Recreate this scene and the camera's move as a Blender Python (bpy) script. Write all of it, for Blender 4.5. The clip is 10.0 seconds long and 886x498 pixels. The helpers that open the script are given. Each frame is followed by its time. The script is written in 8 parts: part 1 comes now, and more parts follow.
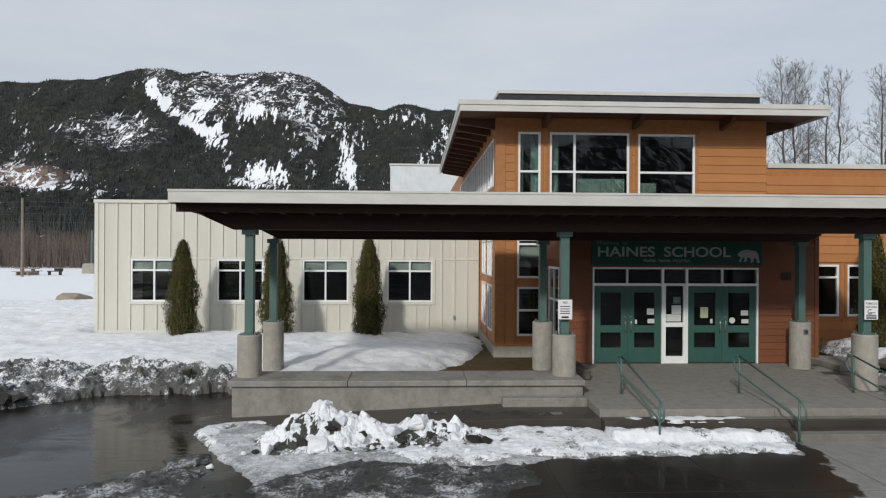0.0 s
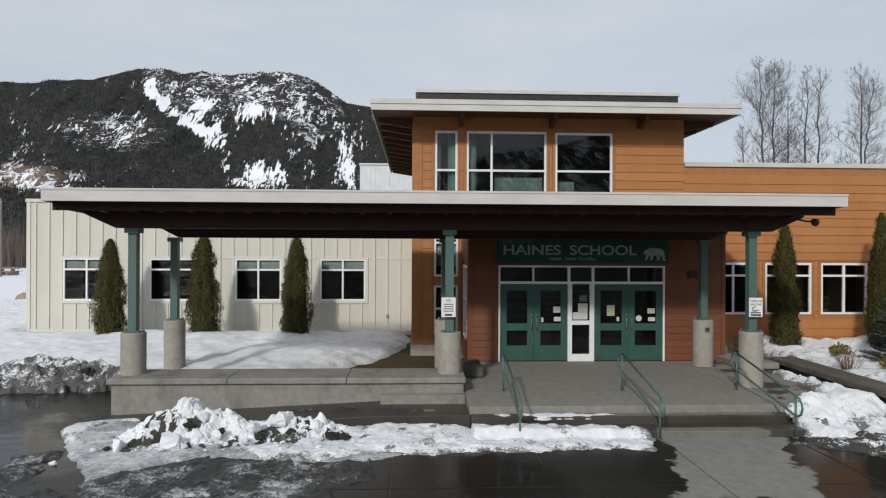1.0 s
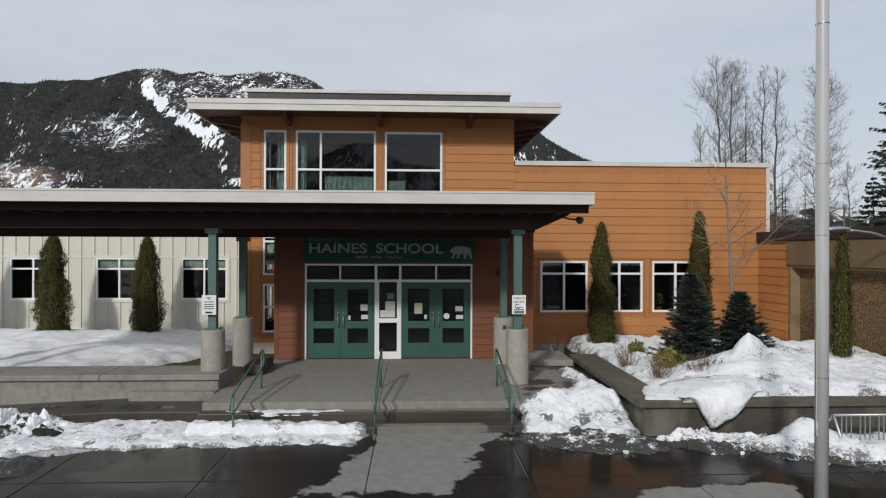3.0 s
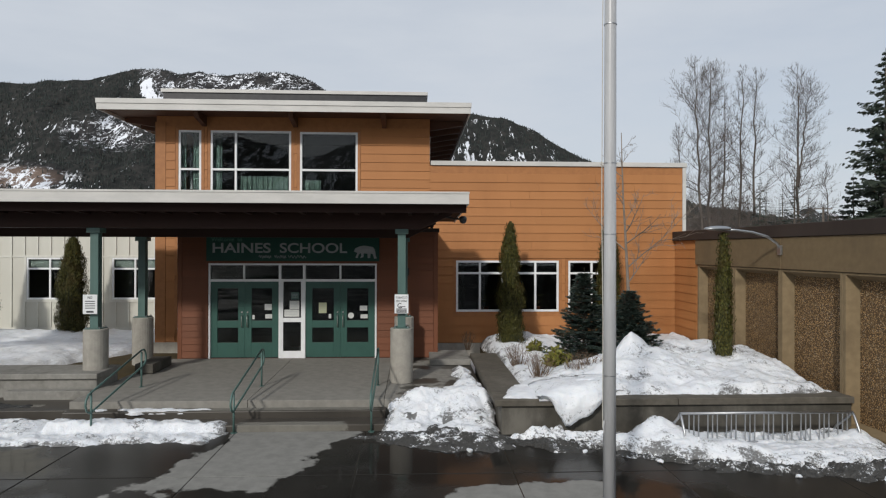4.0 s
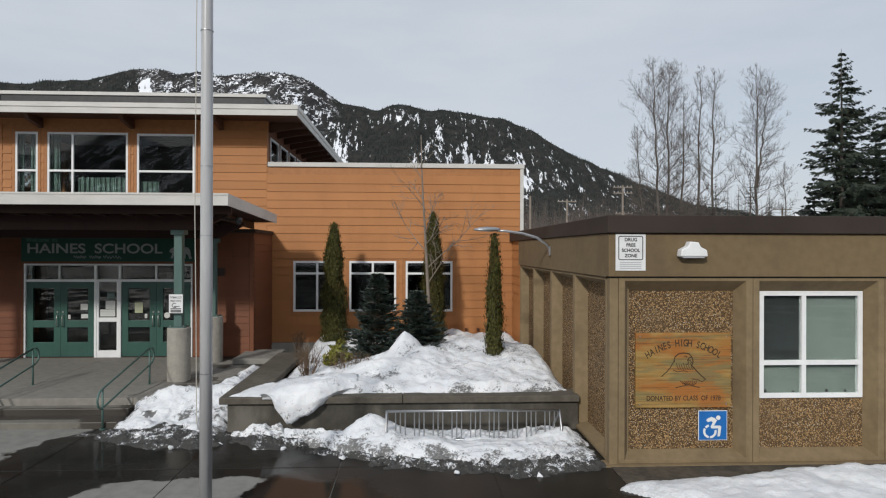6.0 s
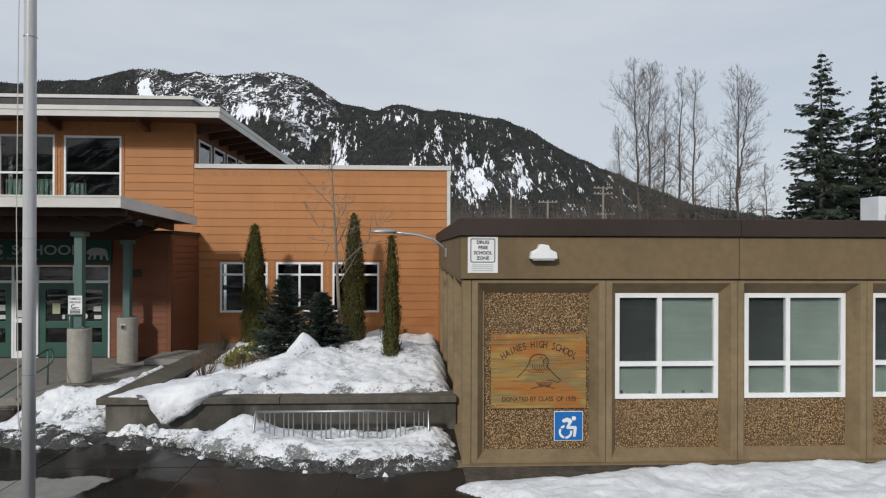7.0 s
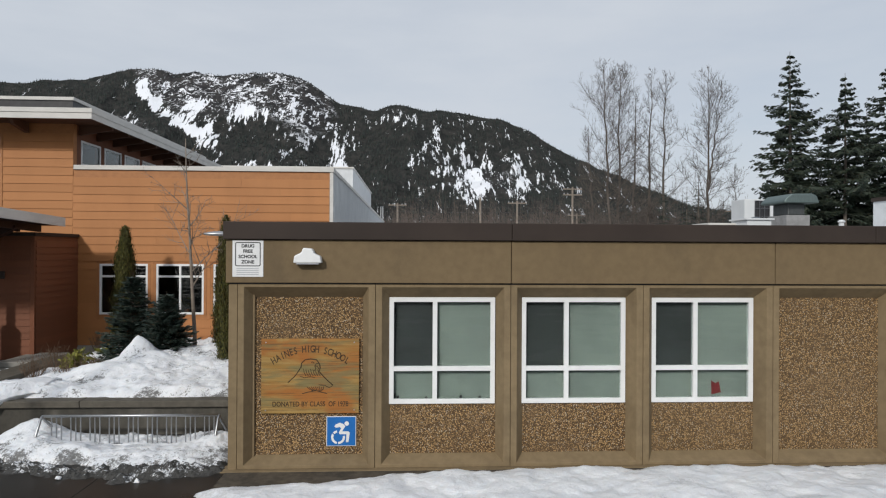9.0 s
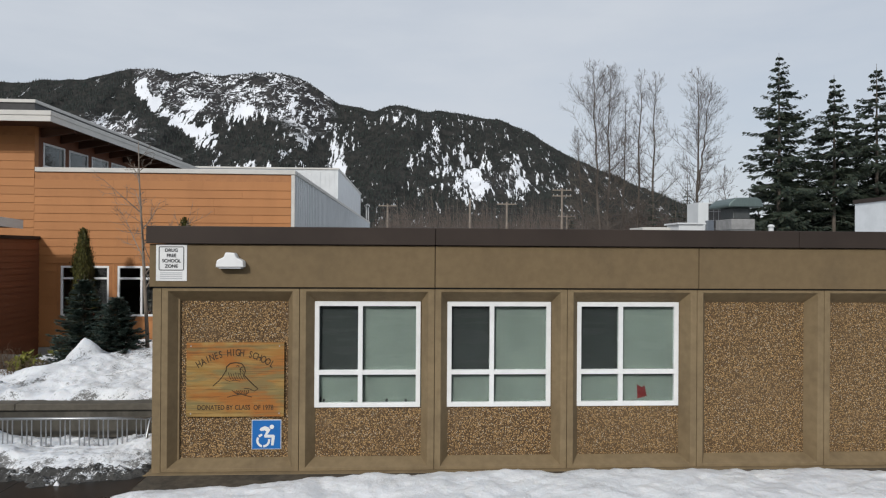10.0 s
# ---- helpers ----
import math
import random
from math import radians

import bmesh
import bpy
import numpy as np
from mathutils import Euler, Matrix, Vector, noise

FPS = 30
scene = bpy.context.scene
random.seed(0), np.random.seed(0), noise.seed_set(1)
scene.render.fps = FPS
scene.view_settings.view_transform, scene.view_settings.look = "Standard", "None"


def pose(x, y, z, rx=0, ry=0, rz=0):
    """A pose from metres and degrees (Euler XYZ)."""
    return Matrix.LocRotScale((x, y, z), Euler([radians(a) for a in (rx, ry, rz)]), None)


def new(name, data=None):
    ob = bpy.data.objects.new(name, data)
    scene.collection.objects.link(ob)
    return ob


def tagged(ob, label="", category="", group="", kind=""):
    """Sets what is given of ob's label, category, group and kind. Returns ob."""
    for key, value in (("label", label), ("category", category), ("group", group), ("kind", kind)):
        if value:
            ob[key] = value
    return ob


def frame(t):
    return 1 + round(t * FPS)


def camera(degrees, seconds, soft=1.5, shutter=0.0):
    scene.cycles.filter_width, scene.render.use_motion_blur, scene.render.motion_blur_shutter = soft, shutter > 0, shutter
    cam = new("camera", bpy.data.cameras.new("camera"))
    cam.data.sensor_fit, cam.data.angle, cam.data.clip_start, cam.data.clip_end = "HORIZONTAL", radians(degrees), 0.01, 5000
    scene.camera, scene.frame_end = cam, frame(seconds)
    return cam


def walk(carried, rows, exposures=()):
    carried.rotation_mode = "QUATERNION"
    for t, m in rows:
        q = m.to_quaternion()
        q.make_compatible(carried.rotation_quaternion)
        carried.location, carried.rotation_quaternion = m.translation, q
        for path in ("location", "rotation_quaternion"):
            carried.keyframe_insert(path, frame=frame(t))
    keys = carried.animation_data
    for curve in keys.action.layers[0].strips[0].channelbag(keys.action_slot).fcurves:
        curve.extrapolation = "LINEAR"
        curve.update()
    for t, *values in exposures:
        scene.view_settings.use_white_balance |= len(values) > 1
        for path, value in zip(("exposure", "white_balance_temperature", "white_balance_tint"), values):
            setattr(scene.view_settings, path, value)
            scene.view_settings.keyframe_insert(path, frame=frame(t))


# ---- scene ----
cam = camera(70.0, 10.0, soft=1.2)
ROWS = [
    (0.0, 0.238, -0.109, 3.141, -2.47, 0.065, 0.312),
    (0.5, 1.516, -0.208, 3.132, -2.496, 0.061, 0.278),
    (1.0, 2.825, -0.279, 3.112, -2.52, 0.058, 0.249),
    (1.5, 4.158, -0.35, 3.099, -2.542, 0.055, 0.223),
    (2.0, 5.506, -0.435, 3.095, -2.561, 0.054, 0.201),
    (2.5, 6.855, -0.537, 3.09, -2.579, 0.053, 0.184),
    (4.0, 10.916, -0.81, 3.081, -2.626, 0.058, 0.153),
    (4.5, 12.25, -0.93, 3.079, -2.641, 0.061, 0.15),
    (5.0, 13.586, -1.03, 3.101, -2.655, 0.065, 0.152),
    (5.5, 14.908, -1.135, 3.1, -2.669, 0.07, 0.157),
    (7.0, 18.618, -1.491, 3.151, -2.715, 0.092, 0.195),
    (7.5, 19.708, -1.548, 3.186, -2.733, 0.101, 0.216),
    (8.0, 20.738, -1.527, 3.2, -2.752, 0.111, 0.24),
    (8.5, 21.672, -1.568, 3.195, -2.774, 0.122, 0.269),
    (9.0, 22.493, -1.584, 3.223, -2.797, 0.134, 0.301),
    (9.5, 23.18, -1.638, 3.262, -2.823, 0.147, 0.337),
    (10.0, 23.766, -1.708, 3.302, -2.852, 0.161, 0.377),
]
walk(cam, [(t, pose(x, y, z, 90 + pitch, 0, yaw) @ pose(0, 0, 0, 0, 0, roll)) for t, x, y, z, yaw, pitch, roll in ROWS],
     exposures=[(0.0, 0.0), (10.0, 0.0)])

# ---------------------------------------------------------------- sky and sun
SUN_AZ, SUN_EL = radians(24), radians(29)          # the sun stands to the front left, low
SUN_WAY = Vector((math.sin(SUN_AZ) * math.cos(SUN_EL), math.cos(SUN_AZ) * math.cos(SUN_EL), -math.sin(SUN_EL)))
world = bpy.data.worlds.new("sky")
scene.world = world
world.use_nodes = True
wn, wl = world.node_tree.nodes, world.node_tree.links
wn.clear()
w_out, w_bg, w_sky = wn.new("ShaderNodeOutputWorld"), wn.new("ShaderNodeBackground"), wn.new("ShaderNodeTexSky")
w_sky.sky_type, w_sky.sun_disc = "NISHITA", False
w_sky.sun_elevation, w_sky.sun_rotation = SUN_EL, math.pi + SUN_AZ
w_sky.air_density, w_sky.dust_density = 1.0, 1.5
w_co, w_map, w_noise, w_ramp, w_mix = (wn.new("ShaderNodeTexCoord"), wn.new("ShaderNodeMapping"), wn.new("ShaderNodeTexNoise"),
                                       wn.new("ShaderNodeValToRGB"), wn.new("ShaderNodeMix"))
w_map.inputs["Scale"].default_value = (1.3, 1.3, 5.0)
w_map.inputs["Rotation"].default_value = (0.0, 0.22, 0.0)
w_noise.inputs["Scale"].default_value, w_noise.inputs["Detail"].default_value = 1.7, 6.0
w_noise.inputs["Roughness"].default_value = 0.55
w_ramp.color_ramp.elements[0].position, w_ramp.color_ramp.elements[1].position = 0.30, 0.62
w_ramp.color_ramp.elements[0].color = (0.72, 0.72, 0.72, 1)
w_ramp.color_ramp.elements[1].color = (0.93, 0.93, 0.93, 1)
w_mix.data_type = "RGBA"
w_mix.inputs["B"].default_value = (6.5, 6.95, 7.6, 1)     # thin high cloud
wl.new(w_co.outputs["Generated"], w_map.inputs["Vector"])
wl.new(w_map.outputs["Vector"], w_noise.inputs["Vector"])
wl.new(w_noise.outputs["Fac"], w_ramp.inputs["Fac"])
wl.new(w_ramp.outputs["Color"], w_mix.inputs["Factor"])
wl.new(w_sky.outputs["Color"], w_mix.inputs["A"])
wl.new(w_mix.outputs["Result"], w_bg.inputs["Color"])
wl.new(w_bg.outputs["Background"], w_out.inputs["Surface"])
w_bg.inputs["Strength"].default_value = 0.095
sun = new("sun", bpy.data.lights.new("sun", "SUN"))
sun.data.energy, sun.data.angle, sun.data.color = 2.2, radians(4.0), (1.0, 0.965, 0.91)
sun.rotation_euler = SUN_WAY.to_track_quat("-Z", "Y").to_euler()


# ---------------------------------------------------------------- materials
class Mat:
    """A node material: principled surface with colour mixed by noises, and bump."""

    def __init__(self, name, rough=0.6, metal=0.0, spec=0.5):
        self.m = bpy.data.materials.new(name)
        self.m.use_nodes = True
        self.n, self.l = self.m.node_tree.nodes, self.m.node_tree.links
        self.b = self.n["Principled BSDF"]
        self.b.inputs["Roughness"].default_value = rough
        self.b.inputs["Metallic"].default_value = metal
        self.b.inputs["Specular IOR Level"].default_value = spec
        self.co = self.n.new("ShaderNodeTexCoord").outputs["Object"]
        self.geo = self.n.new("ShaderNodeNewGeometry")
        self.height = None

    def world(self):
        self.co = self.geo.outputs["Position"]
        return self

    def noise(self, scale, detail=4.0, rough=0.55, stretch=(1, 1, 1), dist=0.0):
        n = self.n.new("ShaderNodeTexNoise")
        n.inputs["Scale"].default_value, n.inputs["Detail"].default_value = scale, detail
        n.inputs["Roughness"].default_value, n.inputs["Distortion"].default_value = rough, dist
        p = self.n.new("ShaderNodeMapping")
        p.inputs["Scale"].default_value = stretch
        self.l.new(self.co, p.inputs["Vector"])
        self.l.new(p.outputs["Vector"], n.inputs["Vector"])
        return n.outputs["Fac"]

    def voronoi(self, scale, out="Distance", feature="F1"):
        n = self.n.new("ShaderNodeTexVoronoi")
        n.feature = feature
        n.inputs["Scale"].default_value = scale
        self.l.new(self.co, n.inputs["Vector"])
        return n.outputs[out]

    def ramp(self, fac, a, b):
        r = self.n.new("ShaderNodeMapRange")
        r.interpolation_type = "SMOOTHSTEP"
        r.inputs["From Min"].default_value, r.inputs["From Max"].default_value = a, b
        self.l.new(fac, r.inputs["Value"])
        return r.outputs["Result"]

    def math(self, op, a, b=None):
        m = self.n.new("ShaderNodeMath")
        m.operation = op
        for i, v in enumerate((a, b)):
            if v is None:
                continue
            if isinstance(v, (int, float)):
                m.inputs[i].default_value = v
            else:
                self.l.new(v, m.inputs[i])
        return m.outputs[0]

    def rand(self):
        return self.n.new("ShaderNodeObjectInfo").outputs["Random"]

    def attr(self, name):
        a = self.n.new("ShaderNodeAttribute")
        a.attribute_name = name
        return a.outputs["Fac"]

    def mix(self, fac, a, b):
        m = self.n.new("ShaderNodeMix")
        m.data_type = "RGBA"
        for key, v in (("Factor", fac), ("A", a), ("B", b)):
            if isinstance(v, (int, float)):
                m.inputs[key].default_value = v
            elif isinstance(v, tuple):
                m.inputs[key].default_value = (*v, 1)
            else:
                self.l.new(v, m.inputs[key])
        return m.outputs["Result"]

    def colour(self, c):
        if isinstance(c, tuple):
            self.b.inputs["Base Color"].default_value = (*c, 1)
        else:
            self.l.new(c, self.b.inputs["Base Color"])
        return self

    def rough(self, fac, a, b):
        r = self.n.new("ShaderNodeMapRange")
        r.inputs["To Min"].default_value, r.inputs["To Max"].default_value = a, b
        self.l.new(fac, r.inputs["Value"])
        self.l.new(r.outputs["Result"], self.b.inputs["Roughness"])
        return self

    def bump(self, fac, strength=0.3, dist=0.01):
        n = self.n.new("ShaderNodeBump")
        n.inputs["Strength"].default_value, n.inputs["Distance"].default_value = strength, dist
        self.l.new(fac, n.inputs["Height"])
        if self.height is not None:
            self.l.new(self.height, n.inputs["Normal"])
        self.height = n.outputs["Normal"]
        self.l.new(self.height, self.b.inputs["Normal"])
        return self


def painted(name, c, c2, rough=0.55, scale=6.0, grain=90.0, spec=0.4, bump=0.12, streak=(1, 1, 1)):
    k = Mat(name, rough, 0, spec).world()
    a, b = k.noise(scale, 5, 0.6, streak), k.noise(grain, 3)
    k.colour(k.mix(k.ramp(a, 0.32, 0.72), c, c2)).bump(b, bump, 0.004)
    return k.m


def siding(name, c, c2, c3):
    """Painted fibre-cement boards: each board a shade of its own, faint wood grain and streaks."""
    k = Mat(name, 0.62, 0, 0.35).world()
    shade = k.mix(k.rand(), c, c2)
    stain = k.ramp(k.noise(0.9, 6, 0.6, (1, 1, 0.35)), 0.42, 0.8)
    k.colour(k.mix(k.math("MULTIPLY", stain, 0.55), shade, c3))
    k.bump(k.noise(24, 4, 0.6, (0.35, 0.35, 5.0)), 0.16, 0.004)
    return k.m


def concrete(name, c, c2, stain, amount=0.55, scale=1.4):
    k = Mat(name, 0.8, 0, 0.35).world()
    base = k.mix(k.ramp(k.noise(7, 6, 0.62), 0.3, 0.7), c, c2)
    base = k.mix(k.math("MULTIPLY", k.ramp(k.noise(scale, 6, 0.65, (1, 1, 0.5)), 0.46, 0.72), amount), base, stain)
    pits = k.ramp(k.voronoi(38), 0.0, 0.16)
    k.colour(base).bump(k.noise(60, 4), 0.25, 0.005).bump(pits, 0.12, 0.004)
    return k.m


def aggregate():
    k = Mat("exposed_aggregate", 0.75, 0, 0.35).world()
    col = k.voronoi(46, "Color")
    sep = k.n.new("ShaderNodeSeparateColor")
    k.l.new(col, sep.inputs[0])
    c = k.mix(sep.outputs[0], (0.095, 0.050, 0.020), (0.54, 0.345, 0.155))
    c = k.mix(k.ramp(sep.outputs[1], 0.86, 0.96), c, (0.52, 0.43, 0.31))
    d = k.voronoi(46, "Distance")
    c = k.mix(k.ramp(d, 0.38, 0.60), c, (0.070, 0.042, 0.020))
    c = k.mix(k.math("MULTIPLY", k.rand(), 0.22), c, (0.20, 0.135, 0.065))
    c = k.mix(k.math("MULTIPLY", k.ramp(k.noise(1.6, 5), 0.45, 0.75), 0.4), c, (0.15, 0.10, 0.055))
    k.colour(c).bump(k.math("SUBTRACT", 1.0, d), 0.9, 0.012)
    return k.m


def glass(name="window_glass", tint=(0.50, 0.55, 0.55)):
    k = Mat(name, 0.0, 0, 0.5)
    k.b.inputs["Transmission Weight"].default_value = 1.0
    k.b.inputs["IOR"].default_value = 1.42
    k.colour(tint)
    k.bump(k.noise(1.1, 2), 0.02, 0.02)
    return k.m


def steel(name, c, rough, c2=None):
    k = Mat(name, rough, 1.0).world()
    a = k.noise(9, 5, 0.6, (3, 3, 0.4))
    k.colour(k.mix(a, c, c2 or tuple(v * 0.7 for v in c))).rough(k.noise(30, 3), rough * 0.75, rough * 1.3)
    return k.m


def snow_mat(name, dirt, lo, hi, grit=(0.07, 0.065, 0.058), edge=0.10, blot=1.5, rough=0.72, pale=1.0):
    """Old snow: crusted and pitted, with grit melted out in patches."""
    k = Mat(name, rough, 0, 0.25).world()
    k.b.inputs["Subsurface Weight"].default_value = 0.12
    k.b.inputs["Subsurface Radius"].default_value = (0.06, 0.08, 0.10)
    k.b.inputs["Subsurface Scale"].default_value = 0.5
    base = k.mix(k.ramp(k.noise(2.2, 6, 0.6), 0.35, 0.7), (0.69 * pale, 0.71 * pale, 0.74 * pale), (0.80 * pale, 0.815 * pale, 0.83 * pale))
    d = k.math("ADD", k.math("MULTIPLY", k.noise(blot, 8, 0.66), 0.60), k.math("ADD", k.math("MULTIPLY", k.noise(13, 6, 0.7), 0.34), k.math("MULTIPLY", k.math("SUBTRACT", k.noise(34, 3, 0.7), 0.30), 0.30)))
    d = k.ramp(k.math("ADD", d, k.math("MULTIPLY", k.attr("thin"), edge)), lo, hi)
    k.colour(k.mix(k.math("MULTIPLY", d, dirt), base, grit))
    k.bump(k.noise(5, 8, 0.62), 0.5, 0.08).bump(k.noise(42, 5, 0.65), 0.3, 0.015)
    return k.m


def leaf_mat(name, a, b, c, rough=0.6):
    k = Mat(name, rough, 0, 0.3).world()
    island = k.geo.outputs["Random Per Island"]
    x = k.mix(island, a, b)
    k.colour(k.mix(k.ramp(k.noise(1.7, 4), 0.45, 0.7), x, c))
    k.b.inputs["Subsurface Weight"].default_value = 0.05
    return k.m


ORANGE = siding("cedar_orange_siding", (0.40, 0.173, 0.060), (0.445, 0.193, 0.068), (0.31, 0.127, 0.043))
# Rust paint, darkened further for the deep shade under the entrance canopy
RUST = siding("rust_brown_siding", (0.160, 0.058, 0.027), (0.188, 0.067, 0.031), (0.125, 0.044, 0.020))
ORANGE_TRIM = painted("orange_trim_paint", (0.40, 0.172, 0.060), (0.34, 0.142, 0.049))
CREAM = painted("cream_siding_paint", (0.60, 0.585, 0.515), (0.545, 0.53, 0.46), 0.6, 0.9, 60, 0.35, 0.12, (1, 1, 0.25))
CREAM_TRIM = painted("cream_trim_paint", (0.64, 0.63, 0.565), (0.58, 0.565, 0.50))
WHITE = painted("white_vinyl", (0.80, 0.81, 0.81), (0.74, 0.75, 0.75), 0.4, 4, 90)
WHITE_METAL = painted("white_metal_siding", (0.66, 0.68, 0.69), (0.59, 0.61, 0.62), 0.45, 1.2)
ROOF_EDGE = painted("pale_grey_metal_fascia", (0.60, 0.585, 0.55), (0.52, 0.51, 0.48), 0.5, 1.3, 60, 0.4, 0.08, (1, 1, 3))
ROOF_TOP = painted("grey_roof_membrane", (0.30, 0.30, 0.30), (0.22, 0.22, 0.22), 0.8)
# Brown timber taken near black: the canopy's deep shade is put into its colour
DARK_WOOD = siding("shade_dark_timber", (0.028, 0.0105, 0.0065), (0.038, 0.014, 0.0085), (0.018, 0.008, 0.005))
SOFFIT = siding("brown_soffit_boards", (0.085, 0.038, 0.020), (0.105, 0.046, 0.024), (0.060, 0.027, 0.015))
BLACK_BAND = painted("black_clerestory_band", (0.025, 0.025, 0.027), (0.04, 0.04, 0.042), 0.35)
TEAL = painted("teal_green_paint", (0.038, 0.102, 0.082), (0.032, 0.086, 0.070), 0.4, 2.0)
TEAL_POST = painted("teal_steel_paint", (0.085, 0.152, 0.135), (0.066, 0.122, 0.108), 0.45, 3.0, 70, 0.45, 0.2, (1, 1, 0.3))
SIGN_GREEN = painted("dark_green_sign_face", (0.005, 0.058, 0.040), (0.004, 0.046, 0.032), 0.6, 1.0)
SIGN_WHITE = painted("white_sign_face", (0.78, 0.79, 0.79), (0.70, 0.71, 0.71), 0.45, 3)
SIGN_INK = painted("black_sign_ink", (0.025, 0.027, 0.03), (0.05, 0.05, 0.055), 0.5, 12)
PALE_INK = painted("pale_grey_lettering", (0.34, 0.36, 0.36), (0.27, 0.29, 0.29), 0.5, 5)
GREEN_INK = painted("green_script", (0.10, 0.24, 0.18), (0.08, 0.20, 0.15), 0.5, 5)
GREY_INK = painted("grey_small_print", (0.42, 0.44, 0.47), (0.5, 0.5, 0.52), 0.5, 12)
SIGN_BLUE = painted("blue_sign_face", (0.012, 0.145, 0.46), (0.010, 0.125, 0.40), 0.4, 4)
PRECAST = concrete("tan_precast_concrete", (0.235, 0.174, 0.098), (0.195, 0.143, 0.080), (0.115, 0.083, 0.047), 0.55, 1.1)
FASCIA_TAN = concrete("tan_painted_fascia", (0.182, 0.130, 0.069), (0.157, 0.111, 0.059), (0.105, 0.077, 0.045), 0.55, 0.8)
CAP_BROWN = painted("dark_brown_roof_metal", (0.046, 0.034, 0.028), (0.034, 0.025, 0.021), 0.7, 0.7, 60, 0.25)
PEBBLE = aggregate()
GREY_CONCRETE = concrete("grey_site_concrete", (0.275, 0.265, 0.238), (0.215, 0.207, 0.186), (0.105, 0.098, 0.084), 0.7)
WET_WALL = concrete("stained_planter_concrete", (0.070, 0.064, 0.052), (0.050, 0.046, 0.038), (0.185, 0.172, 0.146), 0.75, 0.9)
WET_CAP = concrete("wet_dark_coping", (0.105, 0.094, 0.075), (0.078, 0.069, 0.055), (0.16, 0.145, 0.12), 0.6, 1.2)
PED_CONCRETE = concrete("pale_column_concrete", (0.36, 0.34, 0.295), (0.305, 0.285, 0.25), (0.18, 0.168, 0.145), 0.5, 2.5)
GLASS = glass()
BLIND = painted("sage_window_blind", (0.265, 0.305, 0.27), (0.21, 0.24, 0.215), 0.7, 0.9)
BLIND_GREY = painted("grey_roller_blind", (0.046, 0.052, 0.050), (0.030, 0.034, 0.033), 0.7, 1.5)
CURTAIN = painted("green_curtain_cloth", (0.14, 0.20, 0.175), (0.09, 0.14, 0.12), 0.85, 4)
# Near-black room surfaces: the dimness behind the glass is put into the colour
INSIDE = painted("darkened_interior", (0.060, 0.060, 0.058), (0.042, 0.042, 0.041), 0.8, 0.7)
PAPER = painted("notice_paper", (0.62, 0.63, 0.60), (0.55, 0.56, 0.53), 0.6, 6)
PAPER_TINT = painted("tinted_notice_paper", (0.50, 0.52, 0.34), (0.44, 0.47, 0.30), 0.6, 6)
GALV = steel("galvanised_steel", (0.50, 0.51, 0.52), 0.42)
ALU = painted("satin_aluminium_pole", (0.50, 0.505, 0.51), (0.43, 0.435, 0.44), 0.32, 5, 80, 0.7, 0.06, (3, 3, 0.3))
CHROME = steel("satin_door_hardware", (0.60, 0.59, 0.56), 0.3)
BLACK_PLASTIC = painted("black_plastic", (0.02, 0.02, 0.022), (0.03, 0.03, 0.03), 0.35)
ROPE = painted("pale_rope", (0.55, 0.53, 0.47), (0.45, 0.43, 0.38), 0.9, 60)
BARK = painted("grey_brown_bark", (0.135, 0.115, 0.095), (0.085, 0.070, 0.058), 0.9, 5, 50, 0.2, 0.5, (1, 1, 0.3))
BIRCH = painted("pale_grey_bark", (0.115, 0.098, 0.084), (0.070, 0.058, 0.049), 0.9, 1.5, 40, 0.2, 0.3, (1, 1, 0.4))
TWIG = painted("dry_twig", (0.17, 0.115, 0.075), (0.11, 0.075, 0.05), 0.9, 8)
ARBOR = leaf_mat("arborvitae_foliage", (0.020, 0.023, 0.006), (0.100, 0.092, 0.019), (0.060, 0.047, 0.012))
# Darker than the leaves: shade deep inside the crown is put into this colour
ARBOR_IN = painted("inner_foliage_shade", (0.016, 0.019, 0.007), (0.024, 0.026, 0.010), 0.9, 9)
BLUE_SPRUCE = leaf_mat("blue_spruce_needles", (0.050, 0.078, 0.062), (0.110, 0.145, 0.128), (0.046, 0.070, 0.052))
DARK_SPRUCE = leaf_mat("dark_spruce_needles", (0.020, 0.031, 0.021), (0.040, 0.052, 0.036), (0.030, 0.036, 0.020))
OLIVE_BUSH = leaf_mat("yellow_green_leaves", (0.13, 0.135, 0.02), (0.20, 0.19, 0.035), (0.09, 0.10, 0.02))
# Needle tones lifted and greyed: distance haze is put into the colour
FAR_WOOD = leaf_mat("hazed_conifer_needles", (0.024, 0.030, 0.027), (0.044, 0.051, 0.048), (0.032, 0.036, 0.033), 0.9)
FAR_BRUSH = leaf_mat("far_bare_brush", (0.080, 0.064, 0.055), (0.155, 0.128, 0.112), (0.105, 0.082, 0.070), 0.95)
SAPLING = painted("pale_sapling_bark", (0.24, 0.20, 0.165), (0.17, 0.14, 0.11), 0.85, 3, 40)
SNOW = snow_mat("clean_old_snow", 0.40, 0.55, 0.72, (0.25, 0.24, 0.22), 0.12)
SNOW_HEAP = snow_mat("crusted_heap_snow", 0.85, 0.57, 0.66, (0.070, 0.066, 0.058), 0.11, 2.0)
SNOW_DIRTY = snow_mat("gritty_ploughed_snow", 0.92, 0.475, 0.56, (0.040, 0.037, 0.032), 0.07, 2.6)
SNOW_PILE = snow_mat("shovelled_snow_with_soil", 0.96, 0.585, 0.68, (0.026, 0.025, 0.016), 0.22, 3.0)
SNOW_GRIT = snow_mat("dark_melting_grit", 0.96, 0.455, 0.525, (0.024, 0.022, 0.018), 0.07, 3.4)
